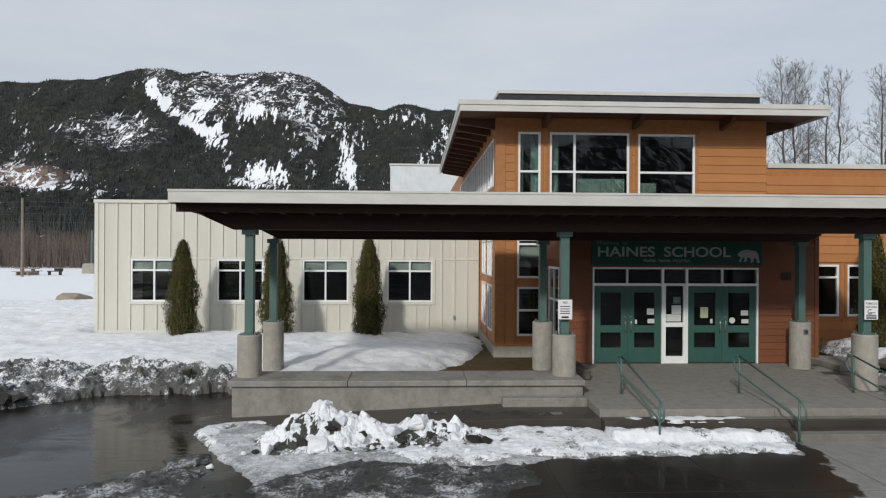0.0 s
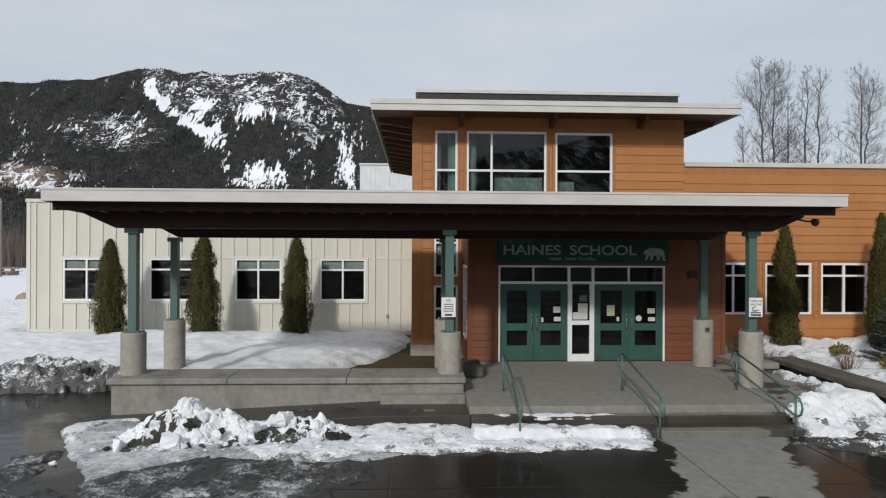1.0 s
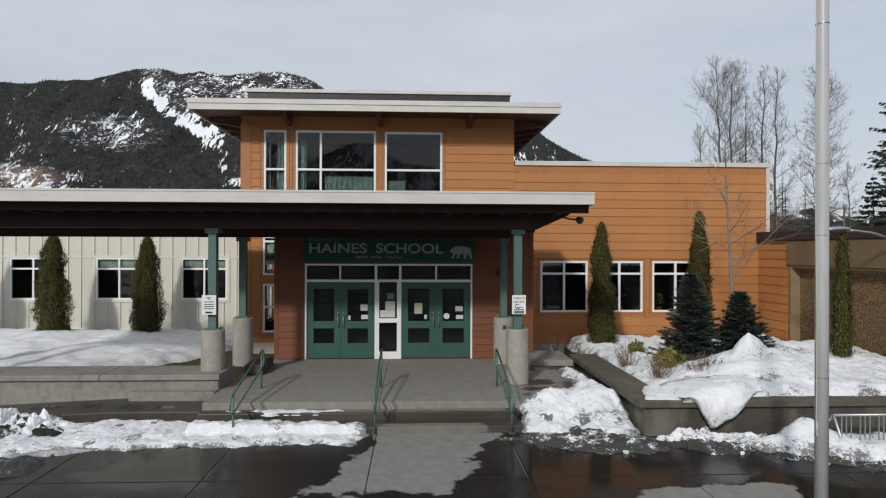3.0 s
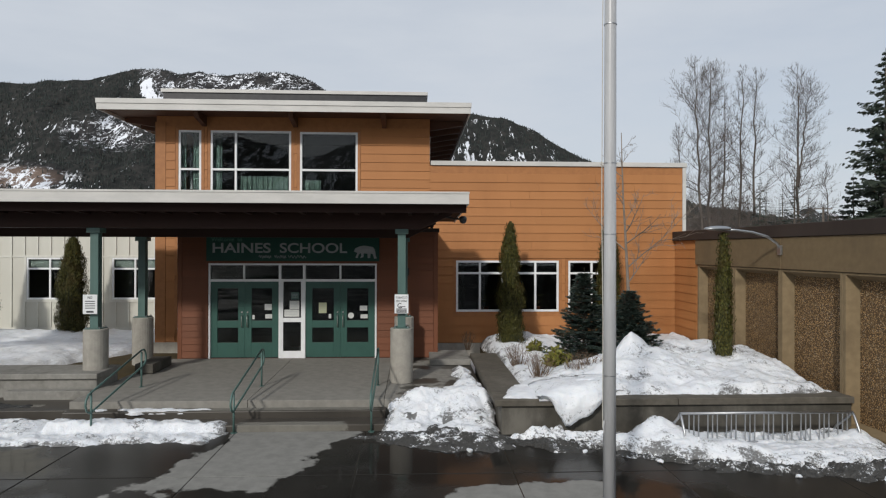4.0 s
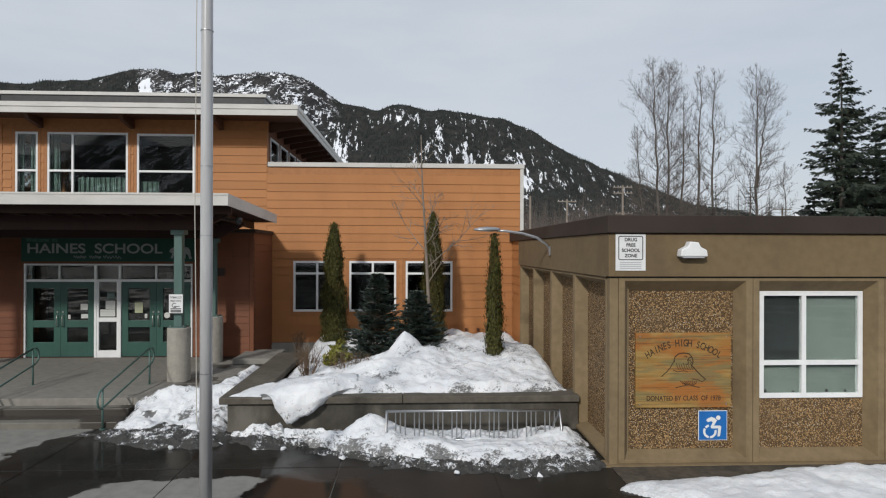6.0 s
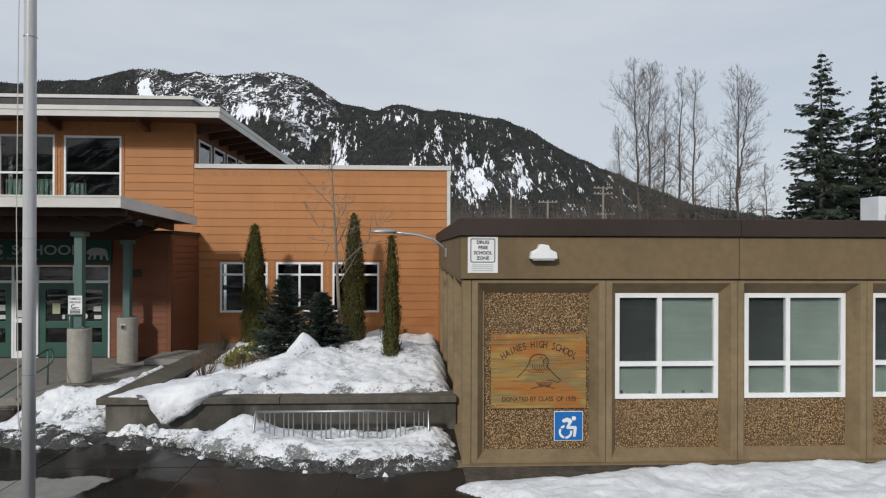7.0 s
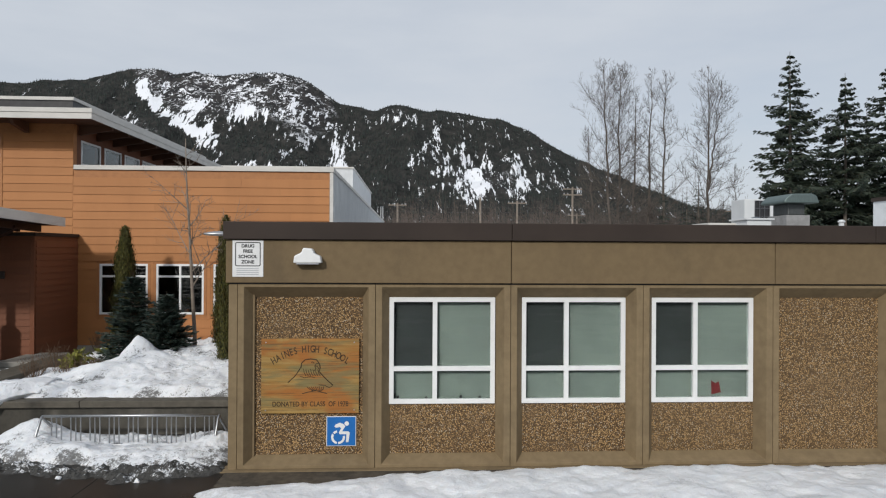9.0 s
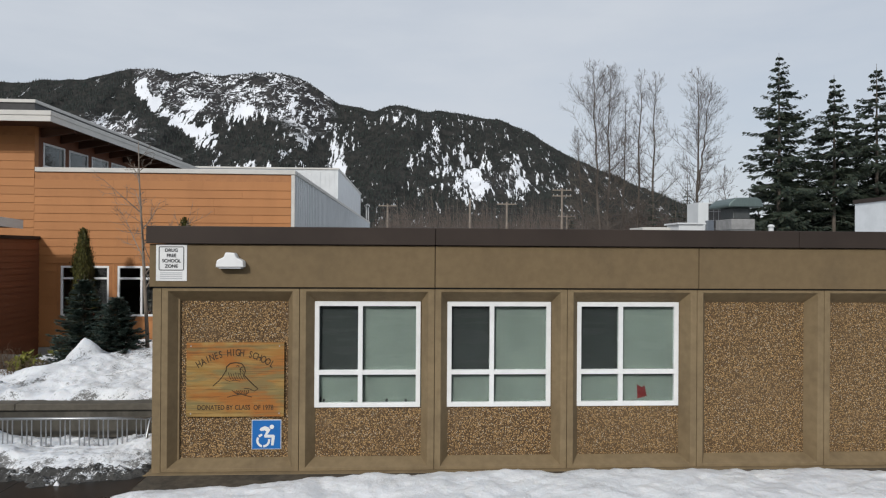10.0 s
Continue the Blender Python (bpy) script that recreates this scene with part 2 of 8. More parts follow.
ICE_CRUST = snow_mat("grey_icy_crust", 0.70, 0.48, 0.62, (0.10, 0.10, 0.098), 0.05, 1.4, 0.42, 0.80)
SLUSH = snow_mat("thin_grey_slush", 0.95, 0.405, 0.545, (0.020, 0.020, 0.018), 0.08, 1.6, 0.40, 0.66)
ROCK = concrete("lichened_boulder", (0.34, 0.28, 0.225), (0.25, 0.205, 0.165), (0.10, 0.085, 0.07), 0.5, 1.5)
CLOD = concrete("dark_earth_clod", (0.022, 0.020, 0.017), (0.034, 0.030, 0.025), (0.012, 0.011, 0.010), 0.6, 6)


def wet_paving(name, dry, wet, patches, puddle=0.5, spec=0.5, damp=0.33, ripple=0.0, ior=1.33):
    """Paving soaked by melt water: dark and mirror-like where wet, pale and matt in the dried patches."""
    k = Mat(name, 0.3, 0, spec).world()
    k.b.inputs["IOR"].default_value = ior
    sep = k.n.new("ShaderNodeSeparateXYZ")
    k.l.new(k.geo.outputs["Position"], sep.inputs[0])
    edge = k.math("MULTIPLY", k.math("SUBTRACT", k.noise(0.9, 7, 0.62), 0.5), 1.5)
    dryness = None
    for cx, cy, rx, ry, lean in patches:
        dx = k.math("DIVIDE", k.math("SUBTRACT", k.math("SUBTRACT", sep.outputs[0], cx), k.math("MULTIPLY", k.math("SUBTRACT", sep.outputs[1], cy), lean)), rx)
        dy = k.math("DIVIDE", k.math("SUBTRACT", sep.outputs[1], cy), ry)
        far = k.math("MAXIMUM", k.math("ABSOLUTE", dx), k.math("ABSOLUTE", dy))
        one = k.ramp(k.math("ADD", far, edge), 1.02, 0.94)
        dryness = one if dryness is None else k.math("MAXIMUM", dryness, one)
    if dryness is None:
        dryness = k.ramp(k.noise(0.5, 5, 0.6), 0.72, 0.8)
    c_wet = k.mix(k.ramp(k.noise(0.45, 6, 0.6), 0.35, 0.7), wet, tuple(v * 0.62 for v in wet))
    c_dry = k.mix(k.ramp(k.noise(5, 6, 0.62), 0.3, 0.72), dry, tuple(v * 0.8 for v in dry))
    k.colour(k.mix(dryness, c_wet, c_dry))
    pool = k.ramp(k.noise(0.33, 4, 0.55), puddle - 0.06, puddle + 0.05)
    r = k.math("ADD", k.math("MULTIPLY", dryness, 0.7), k.math("ADD", 0.07, k.math("MULTIPLY", k.math("SUBTRACT", 1.0, pool), damp)))
    k.l.new(r, k.b.inputs["Roughness"])
    rub = k.math("MULTIPLY", k.noise(75, 5, 0.7), k.math("ADD", 0.03, k.math("MULTIPLY", k.math("ADD", dryness, k.math("SUBTRACT", 1.0, pool)), 0.5)))
    k.bump(rub, 0.12, 0.006)
    if ripple:
        k.bump(k.noise(2.2, 5, 0.6, (1, 2.2, 1), 0.8), ripple, 0.03)
    return k.m


ASPHALT = wet_paving("wet_asphalt", (0.045, 0.043, 0.039), (0.015, 0.0135, 0.011), [], 0.50, 0.5, 0.26, 0.12, 1.32)
PLAZA = wet_paving("wet_concrete_paving", (0.235, 0.23, 0.212), (0.027, 0.025, 0.022), [(8.2, 10.2, 1.12, 1.75, 0.33), (12.6, 7.9, 1.2, 0.75, 0.1), (4.9, 7.4, 0.7, 0.5, 0.0)], 0.56, 0.45, 0.22, 0.03, 1.22)
LANDING = wet_paving("damp_landing_concrete", (0.255, 0.242, 0.215), (0.075, 0.070, 0.060), [(7.0, 15.3, 4.3, 4.2, 0.0)], 0.8)
STEP_WET = wet_paving("wet_step_concrete", (0.19, 0.18, 0.155), (0.070, 0.062, 0.052), [(8.6, 12.36, 1.7, 0.20, 0.0), (8.5, 11.62, 0.95, 0.16, 0.0), (2.9, 12.7, 0.35, 0.10, 0.0)], 0.65)
GRAVEL = concrete("wet_gravel_and_soil", (0.105, 0.088, 0.066), (0.060, 0.050, 0.038), (0.028, 0.025, 0.020), 0.8, 2.4)
EARTH = painted("wet_brown_turf", (0.078, 0.057, 0.024), (0.048, 0.035, 0.016), 0.85, 3, 40, 0.2, 0.9)


def ground_mat():
    k = Mat("snow_covered_field", 0.8, 0, 0.2).world()
    c = k.mix(k.ramp(k.noise(0.05, 7, 0.6), 0.62, 0.72), (0.80, 0.82, 0.85), (0.20, 0.165, 0.12))
    k.colour(c).bump(k.noise(0.6, 6), 0.5, 0.15)
    return k.m


def mountain_mat():
    """Forest floor and rock, with snow lying by the cover that the slope carries."""
    k = Mat("mountain_forest_rock_snow", 0.95, 0, 0.1).world()
    # rock and wood tones are lifted to take in the distance haze
    rock = k.mix(k.ramp(k.noise(0.02, 8, 0.7), 0.35, 0.7), (0.026, 0.026, 0.028), (0.062, 0.058, 0.056))
    rock = k.mix(k.ramp(k.attr("scree"), 0.2, 0.7), rock, (0.17, 0.125, 0.10))
    wood = k.mix(k.ramp(k.noise(0.03, 8, 0.7), 0.4, 0.65), (0.022, 0.024, 0.023), (0.048, 0.046, 0.043))
    cliff = k.ramp(k.attr("rock"), 0.25, 0.6)
    base = k.mix(cliff, wood, rock)
    fine = k.math("ADD", k.math("MULTIPLY", k.math("SUBTRACT", k.noise(0.060, 5, 0.65, (1.2, 0.10, 0.40)), 0.5), 1.7), k.math("MULTIPLY", k.math("SUBTRACT", k.noise(0.018, 4, 0.6, (1.5, 0.10, 0.32)), 0.5), 1.5))
    cover = k.ramp(k.math("ADD", k.attr("cover"), fine), 0.35, 0.41)
    ledge = k.ramp(k.math("ADD", k.noise(0.055, 4, 0.6, (0.8, 0.25, 1.3), 1.2), k.math("MULTIPLY", k.math("SUBTRACT", k.noise(0.012, 4), 0.5), 0.9)), 0.60, 0.64)
    vein = k.math("ABSOLUTE", k.math("SUBTRACT", k.noise(0.020, 3, 0.55, (0.7, 0.3, 1.4), 1.6), 0.5))
    vein = k.math("MULTIPLY", k.ramp(vein, 0.024, 0.008), k.ramp(k.noise(0.011, 4, 0.6), 0.47, 0.58))
    ledge = k.math("MAXIMUM", ledge, vein)
    cover = k.math("MAXIMUM", cover, k.math("MULTIPLY", ledge, k.ramp(k.attr("rock"), 0.15, 0.75)))
    speck = k.ramp(k.math("ADD", k.noise(0.07, 5, 0.66, (1, 0.10, 0.6)), k.math("MULTIPLY", k.math("SUBTRACT", k.noise(0.006, 4), 0.5), 1.2)), 0.74, 0.79)
    cover = k.math("MAXIMUM", cover, k.math("MULTIPLY", speck, 0.7))
    k.colour(k.mix(cover, base, (0.80, 0.82, 0.86)))
    k.bump(k.noise(0.03, 8, 0.7), 0.6, 14.0)
    return k.m


FIELD, MOUNTAIN = ground_mat(), mountain_mat()


# ---------------------------------------------------------------- building tools
class Mesh:
    """Collects vertices and faces and links them as one mesh object."""

    def __init__(self):
        self.v, self.f = [], []

    def add(self, verts, faces):
        n = len(self.v)
        self.v.extend(verts)
        self.f.extend(tuple(i + n for i in q) for q in faces)
        return self

    def box(self, x0, y0, z0, x1, y1, z1):
        return self.add([(x0, y0, z0), (x1, y0, z0), (x1, y1, z0), (x0, y1, z0), (x0, y0, z1), (x1, y0, z1), (x1, y1, z1), (x0, y1, z1)],
                        [(0, 3, 2, 1), (4, 5, 6, 7), (0, 1, 5, 4), (1, 2, 6, 5), (2, 3, 7, 6), (3, 0, 4, 7)])

    def mbox(self, at, u0, d0, z0, u1, d1, z1):
        """A box in a wall's own measures: along the wall, inwards, up."""
        a, b = at(u0, d0, z0), at(u1, d1, z1)
        return self.box(*(min(p, q) for p, q in zip(a, b)), *(max(p, q) for p, q in zip(a, b)))

    def tube(self, points, radii, sides=8, cap=True):
        """A round tube along points; radii: one, or one a point."""
        pts = [Vector(p) for p in points]
        rad = radii if isinstance(radii, (list, tuple)) else [radii] * len(pts)
        n0, side = len(self.v), None
        for i, p in enumerate(pts):
            way = (pts[min(i + 1, len(pts) - 1)] - pts[max(i - 1, 0)]).normalized()
            if side is None:
                side = way.orthogonal().normalized()
            side = (side - way * side.dot(way)).normalized()
            up = way.cross(side)
            for k in range(sides):
                a = 2 * math.pi * k / sides
                self.v.append(tuple(p + (side * math.cos(a) + up * math.sin(a)) * rad[i]))
        for i in range(len(pts) - 1):
            for k in range(sides):
                a, b = n0 + i * sides + k, n0 + i * sides + (k + 1) % sides
                self.f.append((a, b, b + sides, a + sides))
        if cap:
            self.f.append(tuple(n0 + k for k in reversed(range(sides))))
            self.f.append(tuple(n0 + (len(pts) - 1) * sides + k for k in range(sides)))
        return self

    def prism(self, outline, at, d0, d1):
        """An outline (u, z) drawn out between depths d0 and d1 of a wall."""
        n = len(outline)
        verts = [at(u, d0, z) for u, z in outline] + [at(u, d1, z) for u, z in outline]
        return self.add(verts, [tuple(range(n)), tuple(range(2 * n - 1, n - 1, -1))] + [(i, n + i, n + (i + 1) % n, (i + 1) % n) for i in range(n)])

    def data(self, name):
        me = bpy.data.meshes.new(name)
        me.from_pydata(self.v, [], self.f)
        me.update()
        return me


def smooth(me):
    me.polygons.foreach_set("use_smooth", [True] * len(me.polygons))
    return me


def part(name, mesh, material, parent=None, label="", bevel=0.0, soft=False, fix=True):
    """Links a Mesh as one object under a thing or a part."""
    me = mesh.data(name) if isinstance(mesh, Mesh) else mesh
    if fix:
        bm = bmesh.new()
        bm.from_mesh(me)
        bmesh.ops.recalc_face_normals(bm, faces=bm.faces)
        bm.to_mesh(me)
        bm.free()
    me.materials.clear()
    me.materials.append(material)
    if soft:
        smooth(me)
    ob = new(name, me)
    if parent is not None:
        ob.parent = parent
        ob.matrix_parent_inverse = parent.matrix_basis.inverted() if parent.parent is None else Matrix.Identity(4)
    if label:
        ob["label"] = label
    if bevel:
        b = ob.modifiers.new("edge", "BEVEL")
        b.width, b.segments, b.limit_method, b.angle_limit = bevel, 2, "ANGLE", radians(40)
    return ob


def thing(name, at, label, category, group="", kind=""):
    ob = new(name)
    ob.location = at
    ob.empty_display_size = 0.1
    ob.matrix_basis = Matrix.Translation(at)
    return tagged(ob, label, category, group, kind)


def front(y0):
    return lambda u, d, z: (u, y0 + d, z)


def right_side(x0):
    return lambda u, d, z: (x0 - d, u, z)


def left_side(x0):
    return lambda u, d, z: (x0 + d, u, z)


def walled(mesh, at, u0, u1, z0, z1, holes, thick):
    """A wall with openings that go through it."""
    us = sorted({u0, u1, *(v for h in holes for v in h[:2] if u0 < v < u1)})
    zs = sorted({z0, z1, *(v for h in holes for v in h[2:4] if z0 < v < z1)})
    solid = {}
    for i, (a, b) in enumerate(zip(us, us[1:])):
        for j, (c, d) in enumerate(zip(zs, zs[1:])):
            u, z = (a + b) / 2, (c + d) / 2
            solid[i, j] = not any(h[0] < u < h[1] and h[2] < z < h[3] for h in holes)
    index, n0 = {}, len(mesh.v)

    def node(i, j, k):
        if (i, j, k) not in index:
            index[i, j, k] = len(mesh.v)
            mesh.v.append(at(us[i], thick * k, zs[j]))
        return index[i, j, k]

    for (i, j), full in solid.items():
        if not full:
            continue
        for k in (0, 1):
            mesh.f.append((node(i, j, k), node(i + 1, j, k), node(i + 1, j + 1, k), node(i, j + 1, k)))
        for di, dj, p, q in ((-1, 0, (0, 0), (0, 1)), (1, 0, (1, 0), (1, 1)), (0, -1, (0, 0), (1, 0)), (0, 1, (0, 1), (1, 1))):
            if not solid.get((i + di, j + dj), False):
                a, b = (i + p[0], j + p[1]), (i + q[0], j + q[1])
                mesh.f.append((node(*a, 0), node(*b, 0), node(*b, 1), node(*a, 1)))
    return mesh


PLANK = {}


def plank_mesh(at, height, material):
    """One lap board, a metre long, thicker at its lower edge; shared by all boards of one wall."""
    key = (id(at), height, material.name)
    if key not in PLANK:
        m = Mesh()
        verts = [at(u, d, z) for u in (0, 1) for d, z in ((0, 0), (-0.031, 0.002), (-0.008, height + 0.010), (0, height + 0.012))]
        o = Vector(at(0, 0, 0))
        verts = [tuple(Vector(v) - o) for v in verts]
        m.add(verts, [(0, 1, 2, 3), (7, 6, 5, 4), (0, 4, 5, 1), (1, 5, 6, 2), (2, 6, 7, 3), (3, 7, 4, 0)])
        me = m.data("board")
        bm = bmesh.new()
        bm.from_mesh(me)
        bmesh.ops.recalc_face_normals(bm, faces=bm.faces)
        bm.to_mesh(me)
        bm.free()
        me.materials.append(material)
        PLANK[key] = (me, at)
    return PLANK[key][0]


BOARDS = []


def boards(wall, at, u0, u1, z0, z1, course, holes, material, axis, seed):
    """Puts by a wall's lap boards, to be laid at the end."""
    BOARDS.append((wall, at, u0, u1, z0, z1, course, holes, material, axis, seed))


def lay_boards():
    for wall, at, u0, u1, z0, z1, course, holes, material, axis, seed in BOARDS:
        rng = random.Random(seed)
        rows = int((z1 - z0) / course + 0.01)
        for r in range(rows):
            z = z0 + r * course
            cuts = sorted((h[0], h[1]) for h in holes if h[2] < z + course - 0.03 and h[3] > z + 0.03)
            spans, a = [], u0
            for lo, hi in cuts:
                if lo > a:
                    spans.append((a, lo))
                a = max(a, hi)
            if u1 > a:
                spans.append((a, u1))
            for lo, hi in spans:
                p = lo
                while hi - p > 0.04:
                    q = min(hi, p + rng.uniform(2.4, 3.66))
                    if hi - q < 0.5:
                        q = hi
                    ob = new("board", plank_mesh(at, course, material))
                    ob.parent = wall
                    ob.location = at(p, 0, z)
                    ob.scale = (q - p - 0.004, 1, 1) if axis == "x" else (1, q - p - 0.004, 1)
                    p = q


def window(house, at, u0, u1, z0, z1, mull=(), cross=(), bar=0.068, deep=0.06, blind=None, label="white vinyl window"):
    """A framed window with its panes; blind: (u0, u1, z0, z1, material) cells behind the glass."""
    us = [u0 + bar, *mull, u1 - bar]
    zs = [z0 + bar, *cross, z1 - bar]
    h = bar / 2
    cells = [(a + (h if a in mull else 0), b - (h if b in mull else 0), c + (h if c in cross else 0), d - (h if d in cross else 0)) for a, b in zip(us, us[1:]) for c, d in zip(zs, zs[1:])]
    m = walled(Mesh(), lambda u, d, z: at(u, d - 0.02, z), u0, u1, z0, z1, cells, deep + 0.02)
    w = part("window", m, WHITE, house, label, bevel=0.006)
    for a, b, c, d in cells:
        g = part("pane", Mesh().mbox(at, a, 0.018, c, b, 0.024, d), GLASS, w)
        g.visible_shadow = False
    for bu0, bu1, bz0, bz1, mat in (blind or ()):
        q = Mesh()
        n = max(2, int((bu1 - bu0) / 0.05)) if mat is CURTAIN else 1
        if n == 1:
            q.mbox(at, bu0, 0.085, bz0, bu1, 0.092, bz1)
        else:
            for i in range(n):
                wob = 0.03 * math.sin(i * 1.9)
                q.mbox(at, bu0 + (bu1 - bu0) * i / n, 0.12 + wob, bz0, bu0 + (bu1 - bu0) * (i + 1) / n, 0.15 + wob, bz1)
        part("blind" if mat is not CURTAIN else "curtain", q, mat, w, "lowered window blind" if mat is not CURTAIN else "dark green curtain")
    return w


def lettering(name, text, at, u, z, size, material, parent, label="", squash=1.0, depth=0.006, align="CENTER", bold=0.0):
    """Raised letters on a wall; at maps the wall's measures."""
    cu = bpy.data.curves.new(name, "FONT")
    cu.body, cu.size, cu.align_x, cu.extrude, cu.offset = text, size, align, 0.001, bold
    tmp = bpy.data.objects.new(name, cu)
    scene.collection.objects.link(tmp)
    bpy.context.view_layer.update()
    me = bpy.data.meshes.new_from_object(tmp.evaluated_get(bpy.context.evaluated_depsgraph_get()))
    bpy.data.objects.remove(tmp)
    for v in me.vertices:
        v.co = Vector(at(u + v.co.x * squash, -depth - v.co.z, z + v.co.y))
    return part(name, me, material, parent, label)


def bars(name, at, rows, material, parent, depth=0.004):
    m = Mesh()
    for u0, u1, z0, z1 in rows:
        m.mbox(at, u0, -depth, z0, u1, -depth + 0.003, z1)
    return part(name, m, material, parent)


# ---------------------------------------------------------------- ground
GROUND = -0.45
m = Mesh()
ring = [-4600, -1500, -500, -200, -90, -45, -20, 0, 20, 45, 90, 200, 500, 1500, 4600]
for i, y in enumerate(ring):
    for j, x in enumerate(ring):
        m.v.append((x, y, GROUND - 0.03))
for i in range(len(ring) - 1):
    for j in range(len(ring) - 1):
        a = i * len(ring) + j
        m.f.append((a, a + 1, a + 1 + len(ring), a + len(ring)))
tagged(part("ground", m, FIELD), "flat snow-covered field reaching the far woods", "ground", kind="structure")

# The drive is carried on unseen behind the camera, so low panes reflect dark ground
m = Mesh()
for i in range(20):
    for j in range(10):
        x, y = -80 + i * 8.2, -100 + j * 11.66
        m.add([(x, y, GROUND - 0.008), (x + 8.2, y, GROUND - 0.008), (x + 8.2, y + 11.66, GROUND - 0.008), (x, y + 11.66, GROUND - 0.008)], [(0, 1, 2, 3)])
road_mesh = m.data("road")
bm = bmesh.new()
bm.from_mesh(road_mesh)
bmesh.ops.remove_doubles(bm, verts=bm.verts, dist=0.001)
bm.to_mesh(road_mesh)
bm.free()
tagged(part("road", road_mesh, ASPHALT), "wet dark asphalt drive with melt puddles", "road", kind="structure")

plaza = tagged(thing("pavement", (9, 8, GROUND), "wet concrete paving slabs with dried pale patches", "pavement", kind="structure"), kind="structure")

# ---------------------------------------------------------------- entrance landing, steps, low walls
site = thing("landing", (7.5, 15, GROUND), "concrete entrance landing with steps under the canopy", "landing", kind="structure")
for a, b in ((3.93, 7.50), (7.508, 10.30), (10.308, 12.45)):
    m = Mesh().box(a, 12.38, GROUND - 0.1, b, 17.26, 0.0)
    m.v = [(x, y, -0.035 if z == 0.0 and y < 13 else z) for x, y, z in m.v]
    part("slab", m, LANDING, site, bevel=0.008)
m = Mesh().box(2.1, 13.22, GROUND - 0.1, 3.92, 13.475, 0.0)
part("kerb", m, GREY_CONCRETE, site, bevel=0.012)
for i, (y0, y1, z) in enumerate(((12.08, 12.377, -0.18), (11.55, 12.077, -0.32))):
    part("step", Mesh().box(3.94, y0, GROUND - 0.1, 10.35, y1, z), STEP_WET, site, bevel=0.015)
m = Mesh()
m.add([(x, y, z) for x, z in ((-3.60, -0.458), (2.1, -0.185), (3.936, -0.185)) for y in (12.28, 13.545)] + [(x, y, GROUND - 0.1) for x in (-3.60, 2.1, 3.936) for y in (12.28, 13.545)],
      [(0, 2, 3, 1), (2, 4, 5, 3), (0, 6, 8, 2), (2, 8, 10, 4), (1, 3, 9, 7), (3, 5, 11, 9), (4, 10, 11, 5), (0, 1, 7, 6)])
part("ramp", m, STEP_WET, site, "wet concrete ramp along the low wall", bevel=0.01)
m = Mesh().box(11.35, 16.0, 0.0, 12.44, 17.6, 0.16)
part("ledge", m, GREY_CONCRETE, site, bevel=0.02)

wall = thing("retaining_wall", (0, 14, GROUND), "low grey concrete retaining wall with a wide cap", "retaining wall", kind="structure")
part("wall", Mesh().box(-3.66, 13.55, GROUND - 0.1, 3.90, 14.55, 0.197), GREY_CONCRETE, wall, bevel=0.012)
for a, b in ((-3.74, -1.2), (-1.192, 1.35), (1.358, 3.94)):
    part("cap_stone", Mesh().box(a, 13.48, 0.20, b, 14.62, 0.325), GREY_CONCRETE, wall, bevel=0.018)

plant = thing("planter_wall", (16, 12, GROUND), "stained concrete planter wall with a dark wet cap", "planter wall", kind="structure")
part("wall", Mesh().box(12.60, 11.22, GROUND - 0.1, 19.50, 11.55, 0.10), WET_WALL, plant, bevel=0.012)
part("return_wall", Mesh().box(12.60, 11.553, GROUND - 0.1, 13.05, 16.5, 0.10), WET_WALL, plant, bevel=0.012)
part("cap_stone", Mesh().box(12.46, 11.13, 0.102, 16.0, 11.72, 0.235), WET_CAP, plant, bevel=0.018)
part("cap_stone", Mesh().box(16.008, 11.13, 0.102, 19.50, 11.72, 0.235), WET_CAP, plant, bevel=0.018)
part("cap_stone", Mesh().box(12.46, 11.725, 0.102, 13.18, 14.1, 0.235), WET_CAP, plant, bevel=0.018)
part("cap_stone", Mesh().box(12.46, 14.108, 0.102, 13.18, 16.56, 0.235), WET_CAP, plant, bevel=0.018)
part("soil", Mesh().box(13.06, 11.56, GROUND, 19.45, 19.6, -0.02), EARTH, plant)

lawn = tagged(part("lawn", Mesh().box(-60, 16.4, GROUND, -3.9, 24.4, -0.26).box(-3.9, 14.6, GROUND, 3.9, 24.4, -0.22), EARTH),
              "brown wet turf of the school lawn beside the wall", "lawn", kind="structure")

# ---------------------------------------------------------------- canopy
can = thing("entrance_canopy", (3.7, 15.4, 0), "flat entrance canopy on teal steel posts with dark timber beams", "canopy")
CX0, CX1, CY0, CY1 = -4.78, 12.113, 12.917, 17.9


def slope(y):
    return -0.19 * (y - CY0) / (CY1 - CY0)


m = Mesh()
outline = [(CY0 + 0.03, 4.10), (CY1, 4.10 + slope(CY1)), (CY1, 4.30 + slope(CY1)), (CY0 + 0.03, 4.30)]
n = len(outline)
m.add([(CX0 + 0.03, y, z) for y, z in outline] + [(CX1 - 0.03, y, z) for y, z in outline],
      [(3, 2, 1, 0), (4, 5, 6, 7)] + [(i, (i + 1) % n, n + (i + 1) % n, n + i) for i in range(n)])
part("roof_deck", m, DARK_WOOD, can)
m = Mesh()
for x0, x1 in ((CX0 + 0.05, CX1 - 0.05),):
    m.add([(x0, CY0 + 0.05, 4.304), (x1, CY0 + 0.05, 4.304), (x1, CY1, 4.304 + slope(CY1)), (x0, CY1, 4.304 + slope(CY1))], [(0, 1, 2, 3)])
part("roofing", m, ROOF_TOP, can)
